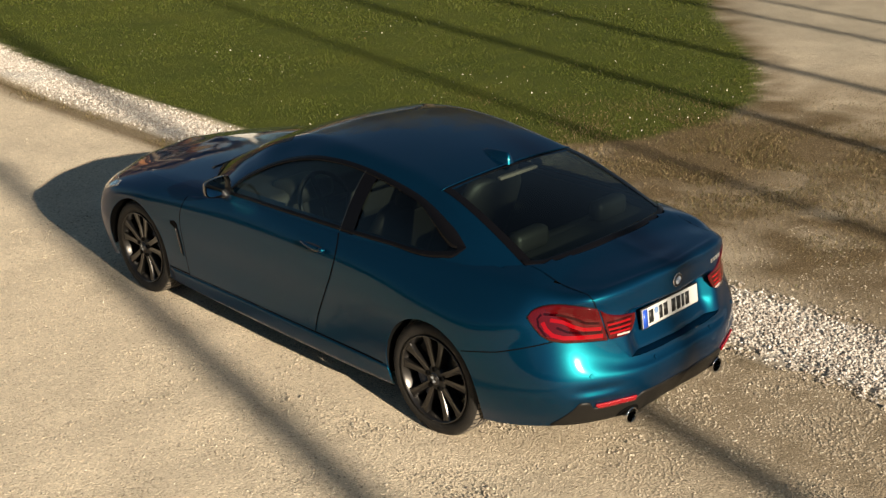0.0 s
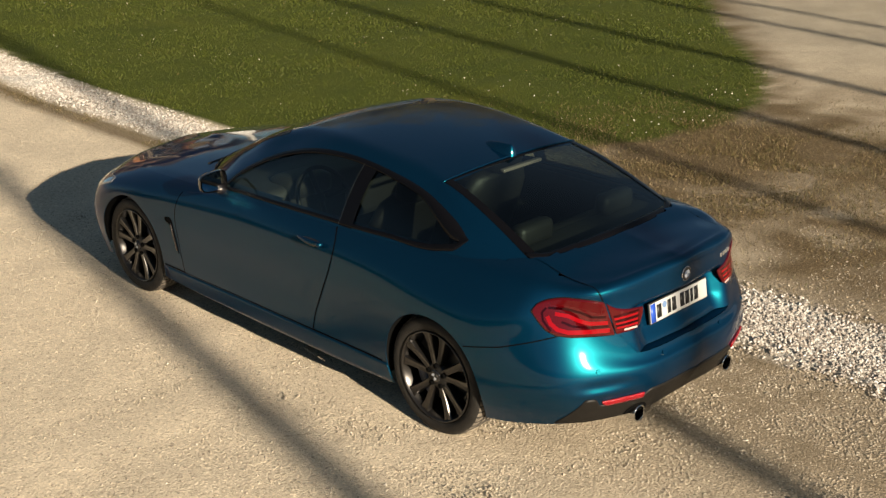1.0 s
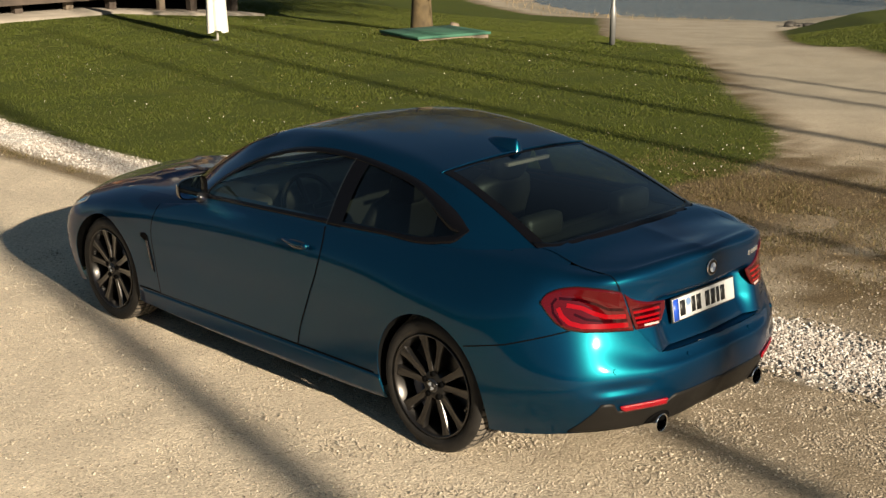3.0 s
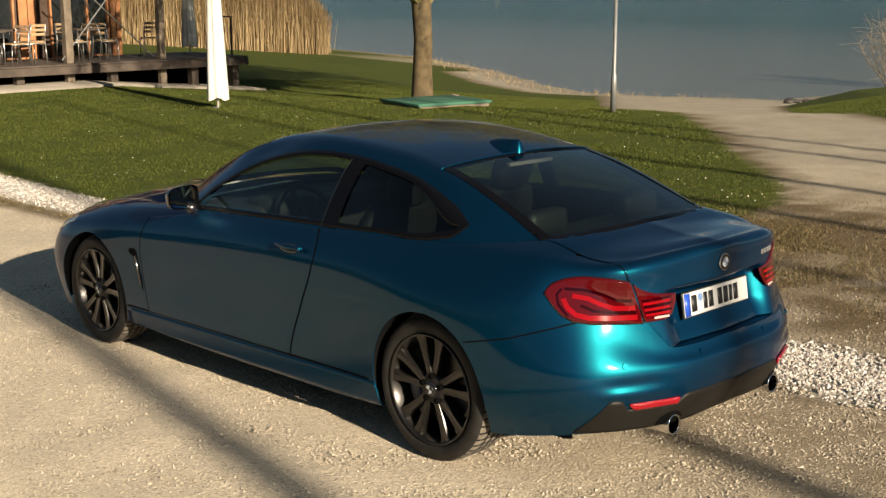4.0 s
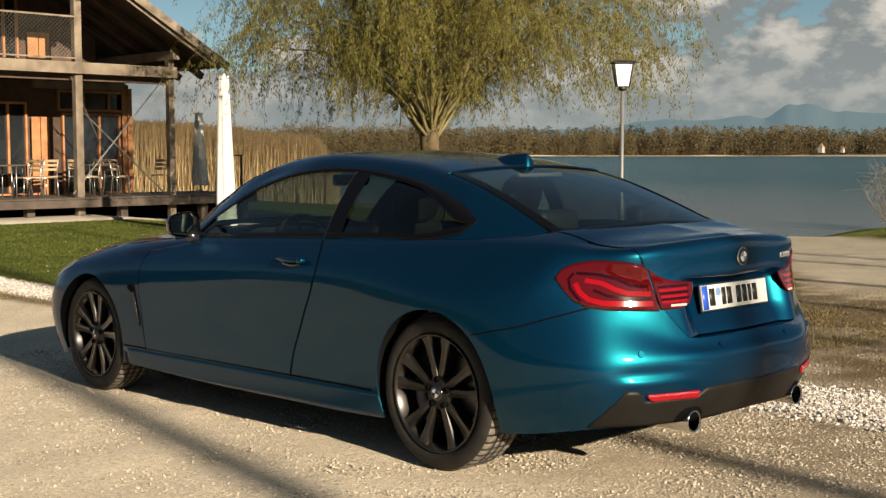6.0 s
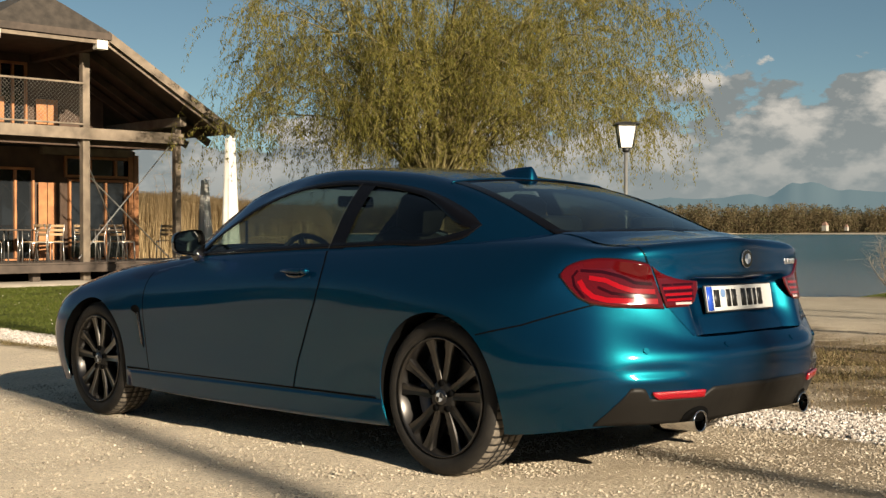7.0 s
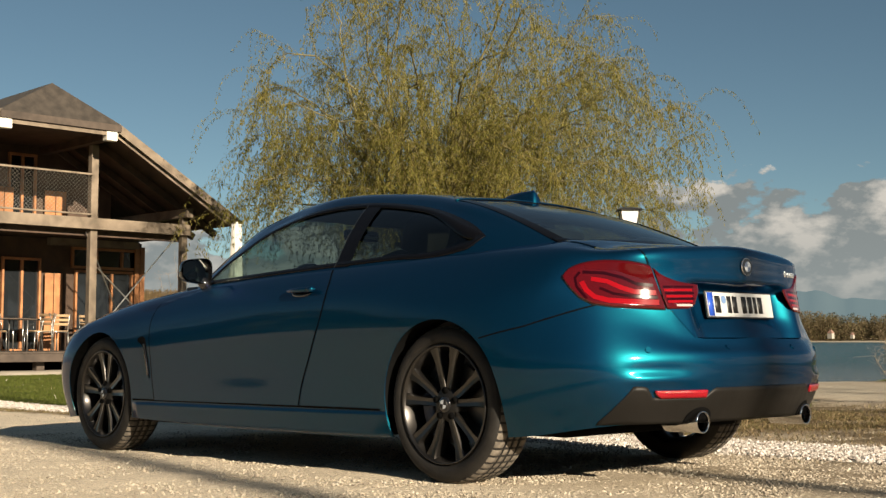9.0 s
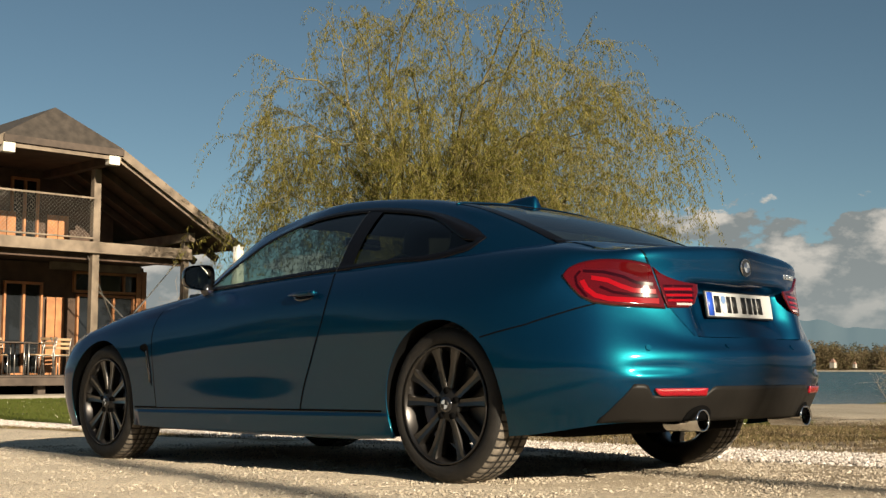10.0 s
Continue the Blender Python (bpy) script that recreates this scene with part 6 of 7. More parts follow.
slab_quad([(RX, RY, RZ + 0.004), (V0 - 0.05, RY - HD - 0.04, zr(HD + 0.02) - 0.02), (V0 - 0.05, RY + HD + 0.04, zr(HD + 0.02) - 0.02)], 0.08, SHINGLE, "roof", "clipped shingle hip over the gable")
hpart("fascia", bm_box(V0 - 0.09, RY - HD - 0.05, zr(HD + 0.02) - 0.19, V0 - 0.055, RY + HD + 0.05, zr(HD + 0.02) - 0.04), DECK)
hpart("fascia", bm_box(V0 - 0.03, RY - HD - 0.01, zr(HD + 0.02) - 0.29, V0 + 0.01, RY + HD + 0.01, zr(HD + 0.02) - 0.21), OLD_WOOD)
hpart("soffit", bm_box(V0, RY - HD + 0.16, zr(HD + 0.02) - 0.20, WX + 0.1, RY + HD - 0.16, zr(HD + 0.02) - 0.17), DARK_WOOD)

# balcony rail with wire mesh
rail = hpart("balcony_rail", bm_box(PX_ - 0.16, -9.77, 4.30, PX_ - 0.11, -5.0, 4.345, 0.008), OLD_WOOD, label="timber balcony rail over diamond wire mesh")
hpart("bottom_rail", bm_box(PX_ - 0.16, -9.77, 3.38, PX_ - 0.11, -5.0, 3.42, 0.008), OLD_WOOD, rail)
bm = bmesh.new()
for sg in (1, -1):
    y = -10.7
    while y < -7.0:
        a, b = (y, 3.42), (y + 0.88, 4.30)
        if sg < 0:
            a, b = (y + 0.88, 3.42), (y, 4.30)
        lo, hi = -9.75, -7.2
        pa, pb = Vector((PX_ - 0.135, a[0], a[1])), Vector((PX_ - 0.135, b[0], b[1]))
        t0, t1 = sorted(((lo - pa.y) / (pb.y - pa.y), (hi - pa.y) / (pb.y - pa.y)))
        t0, t1 = max(t0, 0), min(t1, 1)
        if t1 > t0:
            bm_tube([pa.lerp(pb, t0), pa.lerp(pb, t1)], 0.0032, 3, bm, caps=False)
        y += 0.092
tagged(hpart("wire_mesh", bm, plain("dull_wire", (0.32, 0.29, 0.25), 0.5, 0.5), rail), kind="stuff")

# windows and doors of the ground floor and the upper floor
def framed(y0, y1, z0, z1, bars=(), sills=()):
    win = hpart("window", bm_box(WX + 0.085, y0 + 0.03, z0 + 0.03, WX + 0.11, y1 - 0.03, z1 - 0.03), DARK_PANE, label="dark glazed window in orange larch frame")
    for a, b, c, d in ((y0, z0, y0 + 0.05, z1), (y1 - 0.05, z0, y1, z1), (y0 + 0.05, z0, y1 - 0.05, z0 + 0.06), (y0 + 0.05, z1 - 0.06, y1 - 0.05, z1)):
        hpart("frame", bm_box(WX + 0.0, a, b, WX + 0.10, c, d, 0.006), LARCH, win)
    for y in bars:
        hpart("mullion", bm_box(WX + 0.01, y - 0.028, z0 + 0.07, WX + 0.10, y + 0.028, z1 - 0.07, 0.004), LARCH, win)
    for z in sills:
        hpart("transom", bm_box(WX + 0.005, y0 + 0.07, z - 0.03, WX + 0.10, y1 - 0.07, z + 0.03, 0.004), LARCH, win)


framed(-12.42, -10.52, 2.30, 2.82, (-11.9, -11.2))
framed(-12.20, -10.62, 0.26, 2.26, (-11.62, -11.1))
framed(-9.72, -8.75, 0.26, 2.5, (-9.25,))
framed(-8.55, -7.2, 0.26, 2.5, (-8.1, -7.6))
framed(-7.0, -5.2, 0.26, 2.5, (-6.4, -5.8))
framed(-9.55, -8.85, 3.3, 5.0, (-9.2,))
framed(-8.4, -7.4, 3.3, 5.0, (-7.9,))
for y0, y1, z0, z1 in ((-12.5, -12.22, 0.26, 2.9), (-10.25, -9.80, 0.26, 2.15), (-10.3, -9.75, 3.3, 4.15), (-8.95, -8.5, 3.3, 4.15), (-11.3, -10.8, 3.24, 3.34)):
    hpart("shutter", bm_box(WX - 0.05, y0, z0, WX - 0.005, (y0 + y1) / 2 - 0.01, z1, 0.008), LARCH, label="sunlit orange larch panel")
    hpart("shutter", bm_box(WX - 0.05, (y0 + y1) / 2 + 0.01, z0, WX - 0.005, y1, z1, 0.008), LARCH)
# wind bracing
for a, b in (((PX_, -9.7, 3.0), (PX_ + 1.9, -12.0, 0.35)), ((PX_, -12.05, 0.35), (PX_, -10.0, 2.2)), ((PX_, -9.7, 0.35), (PX_, -12.05, 3.0))):
    hpart("brace_rod", bm_tube([a, b], 0.016, 6), METAL)

# deck: joists, boards, concrete edge
deck = thing("timber_deck", "raised dark timber terrace deck along the house", "deck", Matrix.Translation((0, 0.3, 0)), kind="structure")
for k in range(18):
    x = 22.05 + 0.146 * k
    part("board", bm_box(x, -14.5, 0.24, x + 0.138, -4.5, 0.28, 0.004), DECK, deck, smooth=False)
part("edge_beam", bm_box(22.02, -14.5, 0.06, 22.12, -4.5, 0.235, 0.01), DECK, deck, smooth=False)
for y in (-14.3, -13.1, -10.9, -8.6, -6.2):
    part("joist_post", bm_box(22.3, y - 0.09, -0.75, 22.5, y + 0.09, 0.235), DECK, deck, smooth=False)
# near-black sheets paint in the dark void beneath the boards
for x in (23.4, 24.6):
    part("deck_void_sheet", bm_box(x, -14.4, -0.75, x + 0.1, -4.5, 0.235), UNDER, deck, smooth=False)
bm = bmesh.new()
rows = []
for k in range(31):
    y = -14.2 + 0.32 * k
    x0 = 21.15 - 0.024 * (y + 7) + 0.05 * noise.noise((y, 0, 0))
    rows.append([bm.verts.new((x0, y, gz(21, y) + 0.0)), bm.verts.new((x0 + 0.03, y, gz(21, y) + 0.055)), bm.verts.new((x0 + 1.7, y, gz(21, y) + 0.06))])
grid_faces(bm, rows)
tagged(link("pavement", bm, CONCRETE), "pale concrete edging in front of the deck", "pavement", kind="structure")
# end rail of the deck
er = thing("deck_end_rail", "thin dark metal rail at the end of the deck", "railing")
for x in (22.66, 23.10):
    part("rail_post", bm_box(x - 0.02, -14.17, 0.28, x + 0.02, -14.13, 1.20), BLACK_TRIM, er, smooth=False)
part("top_rail", bm_box(22.63, -14.18, 1.205, 23.13, -14.12, 1.24), BLACK_TRIM, er, smooth=False)


# terrace chairs and tables
def terrace_chair(m):
    c = thing("terrace_chair", "steel tube terrace chair with wooden seat", "chair", m, "terrace chairs")
    for sy in (-0.21, 0.21):
        part("front_leg", bm_tube([(0.22, sy, 0), (0.20, sy, 0.45)], 0.013, 6), METAL, c)
        part("back_leg", bm_tube([(-0.26, sy, 0), (-0.20, sy, 0.44), (-0.22, sy * 0.96, 0.62), (-0.29, sy * 0.9, 0.86)], 0.013, 6), METAL, c)
        part("seat_rail", bm_tube([(0.20, sy, 0.44), (-0.20, sy, 0.44)], 0.012, 6), METAL, c)
    part("seat", bm_box(-0.20, -0.20, 0.445, 0.22, 0.20, 0.47, 0.008), RUSH, c)
    for z, x in ((0.62, -0.225), (0.72, -0.245), (0.82, -0.275)):
        part("back_slat", bm_box(x - 0.008, -0.19, z - 0.03, x + 0.008, 0.19, z + 0.03, 0.005), RUSH, c)
    return c


def terrace_table(m):
    t = thing("terrace_table", "small square terrace table with steel legs", "table", m, "terrace tables")
    part("tabletop", bm_box(-0.4, -0.4, 0.71, 0.4, 0.4, 0.74, 0.006), DECK, t)
    for sx in (-0.35, 0.35):
        for sy in (-0.35, 0.35):
            part("leg", bm_tube([(sx, sy, 0), (sx, sy, 0.71)], 0.015, 6), METAL, t)
    return t


first = terrace_chair(Matrix.Translation((22.75, -7.12, 0.28)) @ Matrix.Rotation(radians(100), 4, "Z"))
for x, y, a in ((22.7, -8.75, 95), (22.9, -9.25, -80), (22.8, -10.25, 85), (22.75, -11.0, -95), (23.3, -11.3, -60), (23.5, -8.1, 170), (23.6, -9.6, 10), (23.5, -10.5, 185), (22.9, -6.9, -70), (23.4, -12.6, -20)):
    copy_thing(first, Matrix.Translation((x, y + 0.33, 0.28)) @ Matrix.Rotation(radians(a), 4, "Z"))
tfirst = terrace_table(Matrix.Translation((22.95, -7.77, 0.28)))
for x, y in ((23.0, -10.6), (23.6, -9.0), (23.2, -6.3)):
    copy_thing(tfirst, Matrix.Translation((x, y + 0.33, 0.28)))


# closed white parasols
def closed_parasol(x, y, z0, h, w, name_label):
    p = thing("closed_parasol", name_label, "parasol", Matrix.Translation((x, y, z0)), "white parasols")
    part("pole", bm_tube([(0, 0, 0), (0, 0, h + 0.04)], 0.022, 10), WHITE_PAINT, p)
    bm = bmesh.new()
    rows = []
    for k in range(15):
        f = k / 14
        z = 0.17 + (h - 0.17) * f
        r = w * (0.42 * (1 - f) + 0.22 * f)
        row = []
        for j in range(28):
            a = 2 * math.pi * j / 28
            fold = 1 + 0.22 * math.sin(5 * a + 2.0 * f) * (1 - 0.6 * f) + 0.08 * math.sin(11 * a)
            row.append(bm.verts.new((r * fold * math.cos(a) * 0.8, r * fold * math.sin(a), z + 0.03 * math.sin(3 * a) * (1 - f))))
        rows.append(row + [row[0]])
    grid_faces(bm, rows)
    bm.faces.new(rows[-1][:-1])
    bmesh.ops.recalc_face_normals(bm, faces=bm.faces)
    part("canopy", bm, WHITE_CLOTH, p, "folded white cloth canopy")
    part("foot", bm_lathe([(0.0001, 0.0), (0.03, 0.0), (0.03, 0.12)], 10), METAL, p)
    return p


closed_parasol(15.32, -8.64, gz(15.3, -8.6), 2.86, 0.42, "closed white parasol standing on the lawn")
closed_parasol(24.35, -14.02, 0.28, 2.05, 0.46, "closed white parasol at the end of the deck")


# street lantern
def lantern(x, y):
    z0 = gz(x, y)
    s = thing("street_lamp", "grey steel post lamp with white lantern glass", "street lamp", Matrix.Translation((x, y, z0)))
    grey = plain("grey_lamp_post", (0.19, 0.19, 0.185), 0.45, 0.4)
    part("post", bm_tube([(0, 0, 0), (0, 0, 0.62), (0, 0, 0.66), (0, 0, 2.54)], [0.052, 0.052, 0.034, 0.032], 14), grey, s)
    part("collar", bm_tube([(0, 0, 2.50), (0, 0, 2.57)], [0.05, 0.075], 12), BLACK_TRIM, s)
    bm = bmesh.new()
    bmesh.ops.create_cone(bm, cap_ends=True, segments=4, radius1=0.14, radius2=0.222, depth=0.39, matrix=Matrix.Translation((0, 0, 2.775)))
    part("lantern_glass", bm, plain("white_lantern_glass", (0.85, 0.83, 0.78), 0.25), s, smooth=False)
    for k in range(4):
        a = math.pi / 2 * k
        part("lantern_bar", bm_tube([(0.145 * math.cos(a), 0.145 * math.sin(a), 2.57), (0.228 * math.cos(a), 0.228 * math.sin(a), 2.975)], 0.012, 6), BLACK_TRIM, s)
    bm = bmesh.new()
    bmesh.ops.create_cone(bm, cap_ends=True, segments=4, radius1=0.31, radius2=0.27, depth=0.03, matrix=Matrix.Translation((0, 0, 2.985)))
    bmesh.ops.create_cone(bm, cap_ends=True, segments=4, radius1=0.27, radius2=0.06, depth=0.03, matrix=Matrix.Translation((0, 0, 3.015)))
    part("lantern_cap", bm, BLACK_TRIM, s, smooth=False)


lantern(9.62, -12.90)

# green cover over a pit in the lawn, with timber edges
cover = thing("pit_cover", "low green felted timber cover lying on the lawn", "cover", Matrix.Translation((13.0, -11.9, gz(13.0, -11.9))) @ Matrix.Rotation(radians(-12), 4, "Z") @ Matrix.Diagonal((0.66, 0.84, 1, 1)))
part("lid", bm_box(-1.05, -0.95, 0.06, 1.05, 0.95, 0.11, 0.012), plain("green_roof_felt", (0.035, 0.12, 0.075), 0.8, vary=0.3, scale=3, bump=0.4), cover)
for a in ((-1.0, -0.90, -0.02, 1.0, -0.82, 0.06), (-1.0, 0.82, -0.02, 1.0, 0.90, 0.06), (-1.0, -0.82, -0.02, -0.92, 0.82, 0.06), (0.92, -0.82, -0.02, 1.0, 0.82, 0.06)):
    part("edge_board", bm_box(*a), OLD_WOOD, cover, smooth=False)
st = bm_tube([(14.86, -14.3, gz(14.9, -14.3) - 0.02), (14.87, -14.3, gz(14.9, -14.3) + 0.16), (14.87, -14.31, gz(14.9, -14.3) + 0.20)], [0.13, 0.11, 0.08], 12)
tagged(link("stump", st, OLD_WOOD), "short grey wooden stump beside the willow", "stump")

# tall masts that stand outside the view and throw the long thin shadows
SHADE = 0.20
MASTS = [(2, -5.58, 0.07, 18.0, -20), (2, -7.30, 0.075, 18.0, -20), (2, -9.33, 0.065, 17.0, -20), (2, -10.25, 0.06, 17.0, -20), (2, 1.10, 0.098, 16.5, -25), (2, -0.62, 0.088, 16.5, -25), (2, -3.87, 0.055, 14.0, -22)]
for px, py, r, h, bx in MASTS:
    by = py + SHADE * (px - bx)
    mast = thing("mast", "tall slender grey pole standing in the yard", "pole", Matrix.Translation((bx, by, gz(bx, by))), "tall poles")
    part("pole", bm_tube([(0, 0, -0.1), (0, 0, h * 0.5), (0, 0, h)], [r * 1.15, r, r * 0.8], 12), plain("grey_mast", (0.4, 0.4, 0.4), 0.5), mast)


# ---- stones ----
def rocks(rng, xy, size, lift=0.3):
    """Small broken stones: jittered octahedra, sat on the ground."""
    k = len(xy)
    base = np.array([(1, 0, 0), (-1, 0, 0), (0, 1, 0), (0, -1, 0), (0, 0, 1), (0, 0, -1)], float)
    tri = np.array([(0, 2, 4), (2, 1, 4), (1, 3, 4), (3, 0, 4), (2, 0, 5), (1, 2, 5), (3, 1, 5), (0, 3, 5)])
    v = base[None] * rng.uniform(0.55, 1.25, (k, 6, 1)) + rng.normal(0, 0.16, (k, 6, 3))
    a = rng.uniform(0, 2 * math.pi, k)
    tilt = rng.uniform(-0.6, 0.6, k)
    c, s, ct, st_ = np.cos(a), np.sin(a), np.cos(tilt), np.sin(tilt)
    x = v[..., 0] * ct[:, None] - v[..., 2] * st_[:, None]
    z = v[..., 0] * st_[:, None] + v[..., 2] * ct[:, None]
    v = np.stack([x * c[:, None] - v[..., 1] * s[:, None], x * s[:, None] + v[..., 1] * c[:, None], z * 0.75], axis=-1)
    v *= (size * 0.5)[:, None, None]
    z0 = height(xy[:, 0], xy[:, 1]) + size * lift
    v += np.concatenate([xy, z0[:, None]], axis=1)[:, None]
    return v.reshape(-1, 3), (tri[None] + 6 * np.arange(k)[:, None, None]).reshape(-1, 3)


rng = np.random.default_rng(11)
WHITE_STONE = island_mat("white_crushed_stone", [(0.0, (0.22, 0.18, 0.15)), (0.35, (0.37, 0.33, 0.29)), (0.7, (0.48, 0.44, 0.40)), (1.0, (0.64, 0.61, 0.57))], 0.85)
TAN_STONE = island_mat("tan_gravel_stone", [(0.0, (0.20, 0.165, 0.13)), (0.25, (0.31, 0.265, 0.205)), (0.85, (0.40, 0.35, 0.275)), (1.0, (0.48, 0.43, 0.355))], 0.9)
n = 46000
x = np.concatenate([rng.uniform(-3.4, 3.2, 27000), rng.uniform(3.2, 16, n - 27000)])
y = table(x, STRIP) + table(x, HALF) * (np.clip(rng.normal(0, 0.5, n), -0.9, 0.9) + rng.uniform(-0.28, 0.28, n))
v, f = rocks(rng, np.stack([x, y], 1), rng.uniform(0.012, 0.029, n), 0.28)
tagged(new("white_stone_strip", raw_mesh("white_stone_strip", v, f, WHITE_STONE)), "strip of loose white crushed stone", "stones", kind="stuff")
n = 52000
r = rng.random(n)
x = np.where(r < 0.75, rng.uniform(-3.4, 4.5, n), rng.uniform(-4, 13, n))
y = np.where(r < 0.75, rng.uniform(-1.0, 3.6, n), rng.uniform(-8, 3.5, n))
bare = np.exp(-((x - 1.6) / 1.7) ** 2 - ((y + 3.9) / 1.6) ** 2)          # few stones on the grassy patch
ok = (lawn_mask(x, y) < 0.1) & (np.abs(y - table(x, STRIP)) > table(x, HALF) - 0.02) & (rng.random(n) > 1.3 * bare)
x, y = x[ok], y[ok]
v, f = rocks(rng, np.stack([x, y], 1), 0.005 + 0.014 * rng.random(len(x)) ** 3.2, 0.05)
tagged(new("loose_gravel", raw_mesh("loose_gravel", v, f, TAN_STONE)), "loose pale pebbles on the packed gravel", "gravel", kind="stuff")

n = 52000
x = rng.uniform(-3.4, 1.2, n)
y = np.where(rng.random(n) < 0.9, rng.uniform(-1.1, 1.9, n), rng.uniform(-3.2, -1.9, n))
patchy = np.array([noise.noise((a * 1.1, b * 1.1, 5)) for a, b in zip(x, y)])
ok = (lawn_mask(x, y) < 0) & (rng.random(n) < np.clip((2.0 - y - 0.7 * x) / 3.4 + 0.5 * patchy, 0.04, 1)) & ((y > -1.2) | (x < 0.2))
v, f = rocks(rng, np.stack([x[ok], y[ok]], 1), 0.006 + 0.013 * rng.random(ok.sum()) ** 2.6, 0.06)
tagged(new("coarse_gravel", raw_mesh("coarse_gravel", v, f, TAN_STONE)), "coarser broken stones scattered beside the white strip", "gravel", kind="stuff")

# ---- grass ----
def blades(rng, x, y, tall, wide):
    k = len(x)
    a = rng.uniform(0, 2 * math.pi, k)
    lean = rng.normal(0, 0.5, (k, 2)) * tall[:, None]
    z = height(x, y) - 0.005
    dx, dy = np.cos(a) * wide / 2, np.sin(a) * wide / 2
    v = np.stack([np.stack([x - dx, y - dy, z], 1), np.stack([x + dx, y + dy, z], 1), np.stack([x + lean[:, 0], y + lean[:, 1], z + tall], 1)], 1)
    return v.reshape(-1, 3), np.arange(3 * k).reshape(-1, 3)


GRASS = island_mat("lawn_blades", [(0.0, (0.060, 0.076, 0.011)), (0.45, (0.070, 0.086, 0.013)), (0.93, (0.084, 0.097, 0.018)), (1.0, (0.14, 0.12, 0.045))], 0.6, trans=0.25)
n = 420000
x = 2 + 24 * rng.random(n) ** 1.35
y = -2 - 19 * rng.random(n) ** 1.1
w = lawn_mask(x, y)
ok = w + rng.normal(0, 0.05, n) > 0.01
x, y = x[ok], y[ok]
far = np.clip((np.hypot(x + 3.6, y - 4.3) - 8) / 14, 0, 1)
v, f = blades(rng, x, y, rng.uniform(0.012, 0.026, len(x)) * (1 + 0.4 * far), 0.0055 + 0.011 * far)
tagged(new("grass", raw_mesh("grass", v, f, GRASS)), "short mown green lawn grass", "grass", kind="stuff")
n = 62000
x, y = rng.normal(1.35, 1.15, n), rng.normal(-3.9, 1.15, n)
x = np.concatenate([x, rng.uniform(4, 13, 5000)])
y = np.concatenate([y, table(x[n:], STRIP) + 0.42 + rng.normal(0, 0.07, 5000)])
nn = np.array([noise.noise((a * 1.4, b * 1.4, 3)) for a, b in zip(x, y)])
ok = ((nn > -0.08) | (rng.random(len(x)) < 0.2)) & (y < -0.6)
v, f = blades(rng, x[ok], y[ok], rng.uniform(0.012, 0.036, ok.sum()), np.full(ok.sum(), 0.006))
DRY = island_mat("dry_grass_blades", [(0.0, (0.05, 0.036, 0.014)), (0.45, (0.115, 0.080, 0.036)), (0.7, (0.060, 0.064, 0.018)), (0.85, (0.16, 0.115, 0.06)), (1.0, (0.30, 0.235, 0.14))], 0.8)
tagged(new("dry_grass", raw_mesh("dry_grass", v, f, DRY)), "thin brown grass on the bare patch beside the lawn", "grass", kind="stuff")
n = 9000
x, y = rng.normal(1.5, 1.3, n), rng.normal(-3.7, 1.2, n)
ok = (lawn_mask(x, y) < 0.1) & (y < -1.9)
v, f = tuft_cloud(rng, np.stack([x[ok], y[ok], height(x[ok], y[ok]) + 0.010], 1), 0.0105)
tagged(new("dead_leaves", raw_mesh("dead_leaves", v, f, island_mat("dead_leaf_litter", [(0.0, (0.04, 0.027, 0.013)), (0.55, (0.12, 0.082, 0.043)), (0.9, (0.21, 0.155, 0.09)), (1.0, (0.30, 0.24, 0.16))], 0.9))), "brown leaf litter strewn over the bare patch", "leaves", kind="stuff")
n = 1900
x, y = 2.3 + 20 * rng.random(n) ** 1.5, -2.2 - 12 * rng.random(n) ** 1.2
clump = np.array([noise.noise((a * 0.7, b * 0.7, 9)) for a, b in zip(x, y)])
ok = (lawn_mask(x, y) > 0.1) & ((clump > 0.12) | (rng.random(n) < 0.25))
x, y = x[ok], y[ok]
v, f = tuft_cloud(rng, np.stack([x, y, height(x, y) + 0.030], 1), 0.0125)
tagged(new("daisies", raw_mesh("daisies", v, f, island_mat("white_petals_and_leaves", [(0.0, (0.75, 0.73, 0.68)), (0.7, (0.7, 0.66, 0.55)), (0.85, (0.42, 0.26, 0.12)), (1.0, (0.35, 0.2, 0.1))], 0.7))), "scattered white daisies and dry leaves on the lawn", "flowers", kind="stuff")

# ---- reeds ----
n = 60000
u, w = rng.random(n), rng.random(n) ** 1.3
x = 44.8 - 4.9 * u + (8.7 - 1.0 * u) * w + rng.normal(0, 0.2, n)
y = -23.8 - 7.2 * u - (5.0 + 1.3 * u) * w + rng.normal(0, 0.2, n)
clump = np.array([noise.noise((p * 0.35, q * 0.35, 2)) for p, q in zip(x, y)])
tall = rng.uniform(2.3, 3.2, n) * (1 - 0.45 * np.clip((u - 0.90) / 0.10, 0, 1)) * (1 + 0.16 * clump)
z = height(x, y) - 0.05
a = rng.uniform(0, math.pi, n)
wd = rng.uniform(0.010, 0.020, n)
lx, ly = rng.normal(0, 0.16, n), rng.normal(0, 0.16, n)
v = np.stack([np.stack([x - wd * np.cos(a), y - wd * np.sin(a), z], 1), np.stack([x + wd * np.cos(a), y + wd * np.sin(a), z], 1),
              np.stack([x + lx + wd * 0.6, y + ly, z + tall], 1), np.stack([x + lx - wd * 0.6, y + ly, z + tall], 1)], 1).reshape(-1, 3)
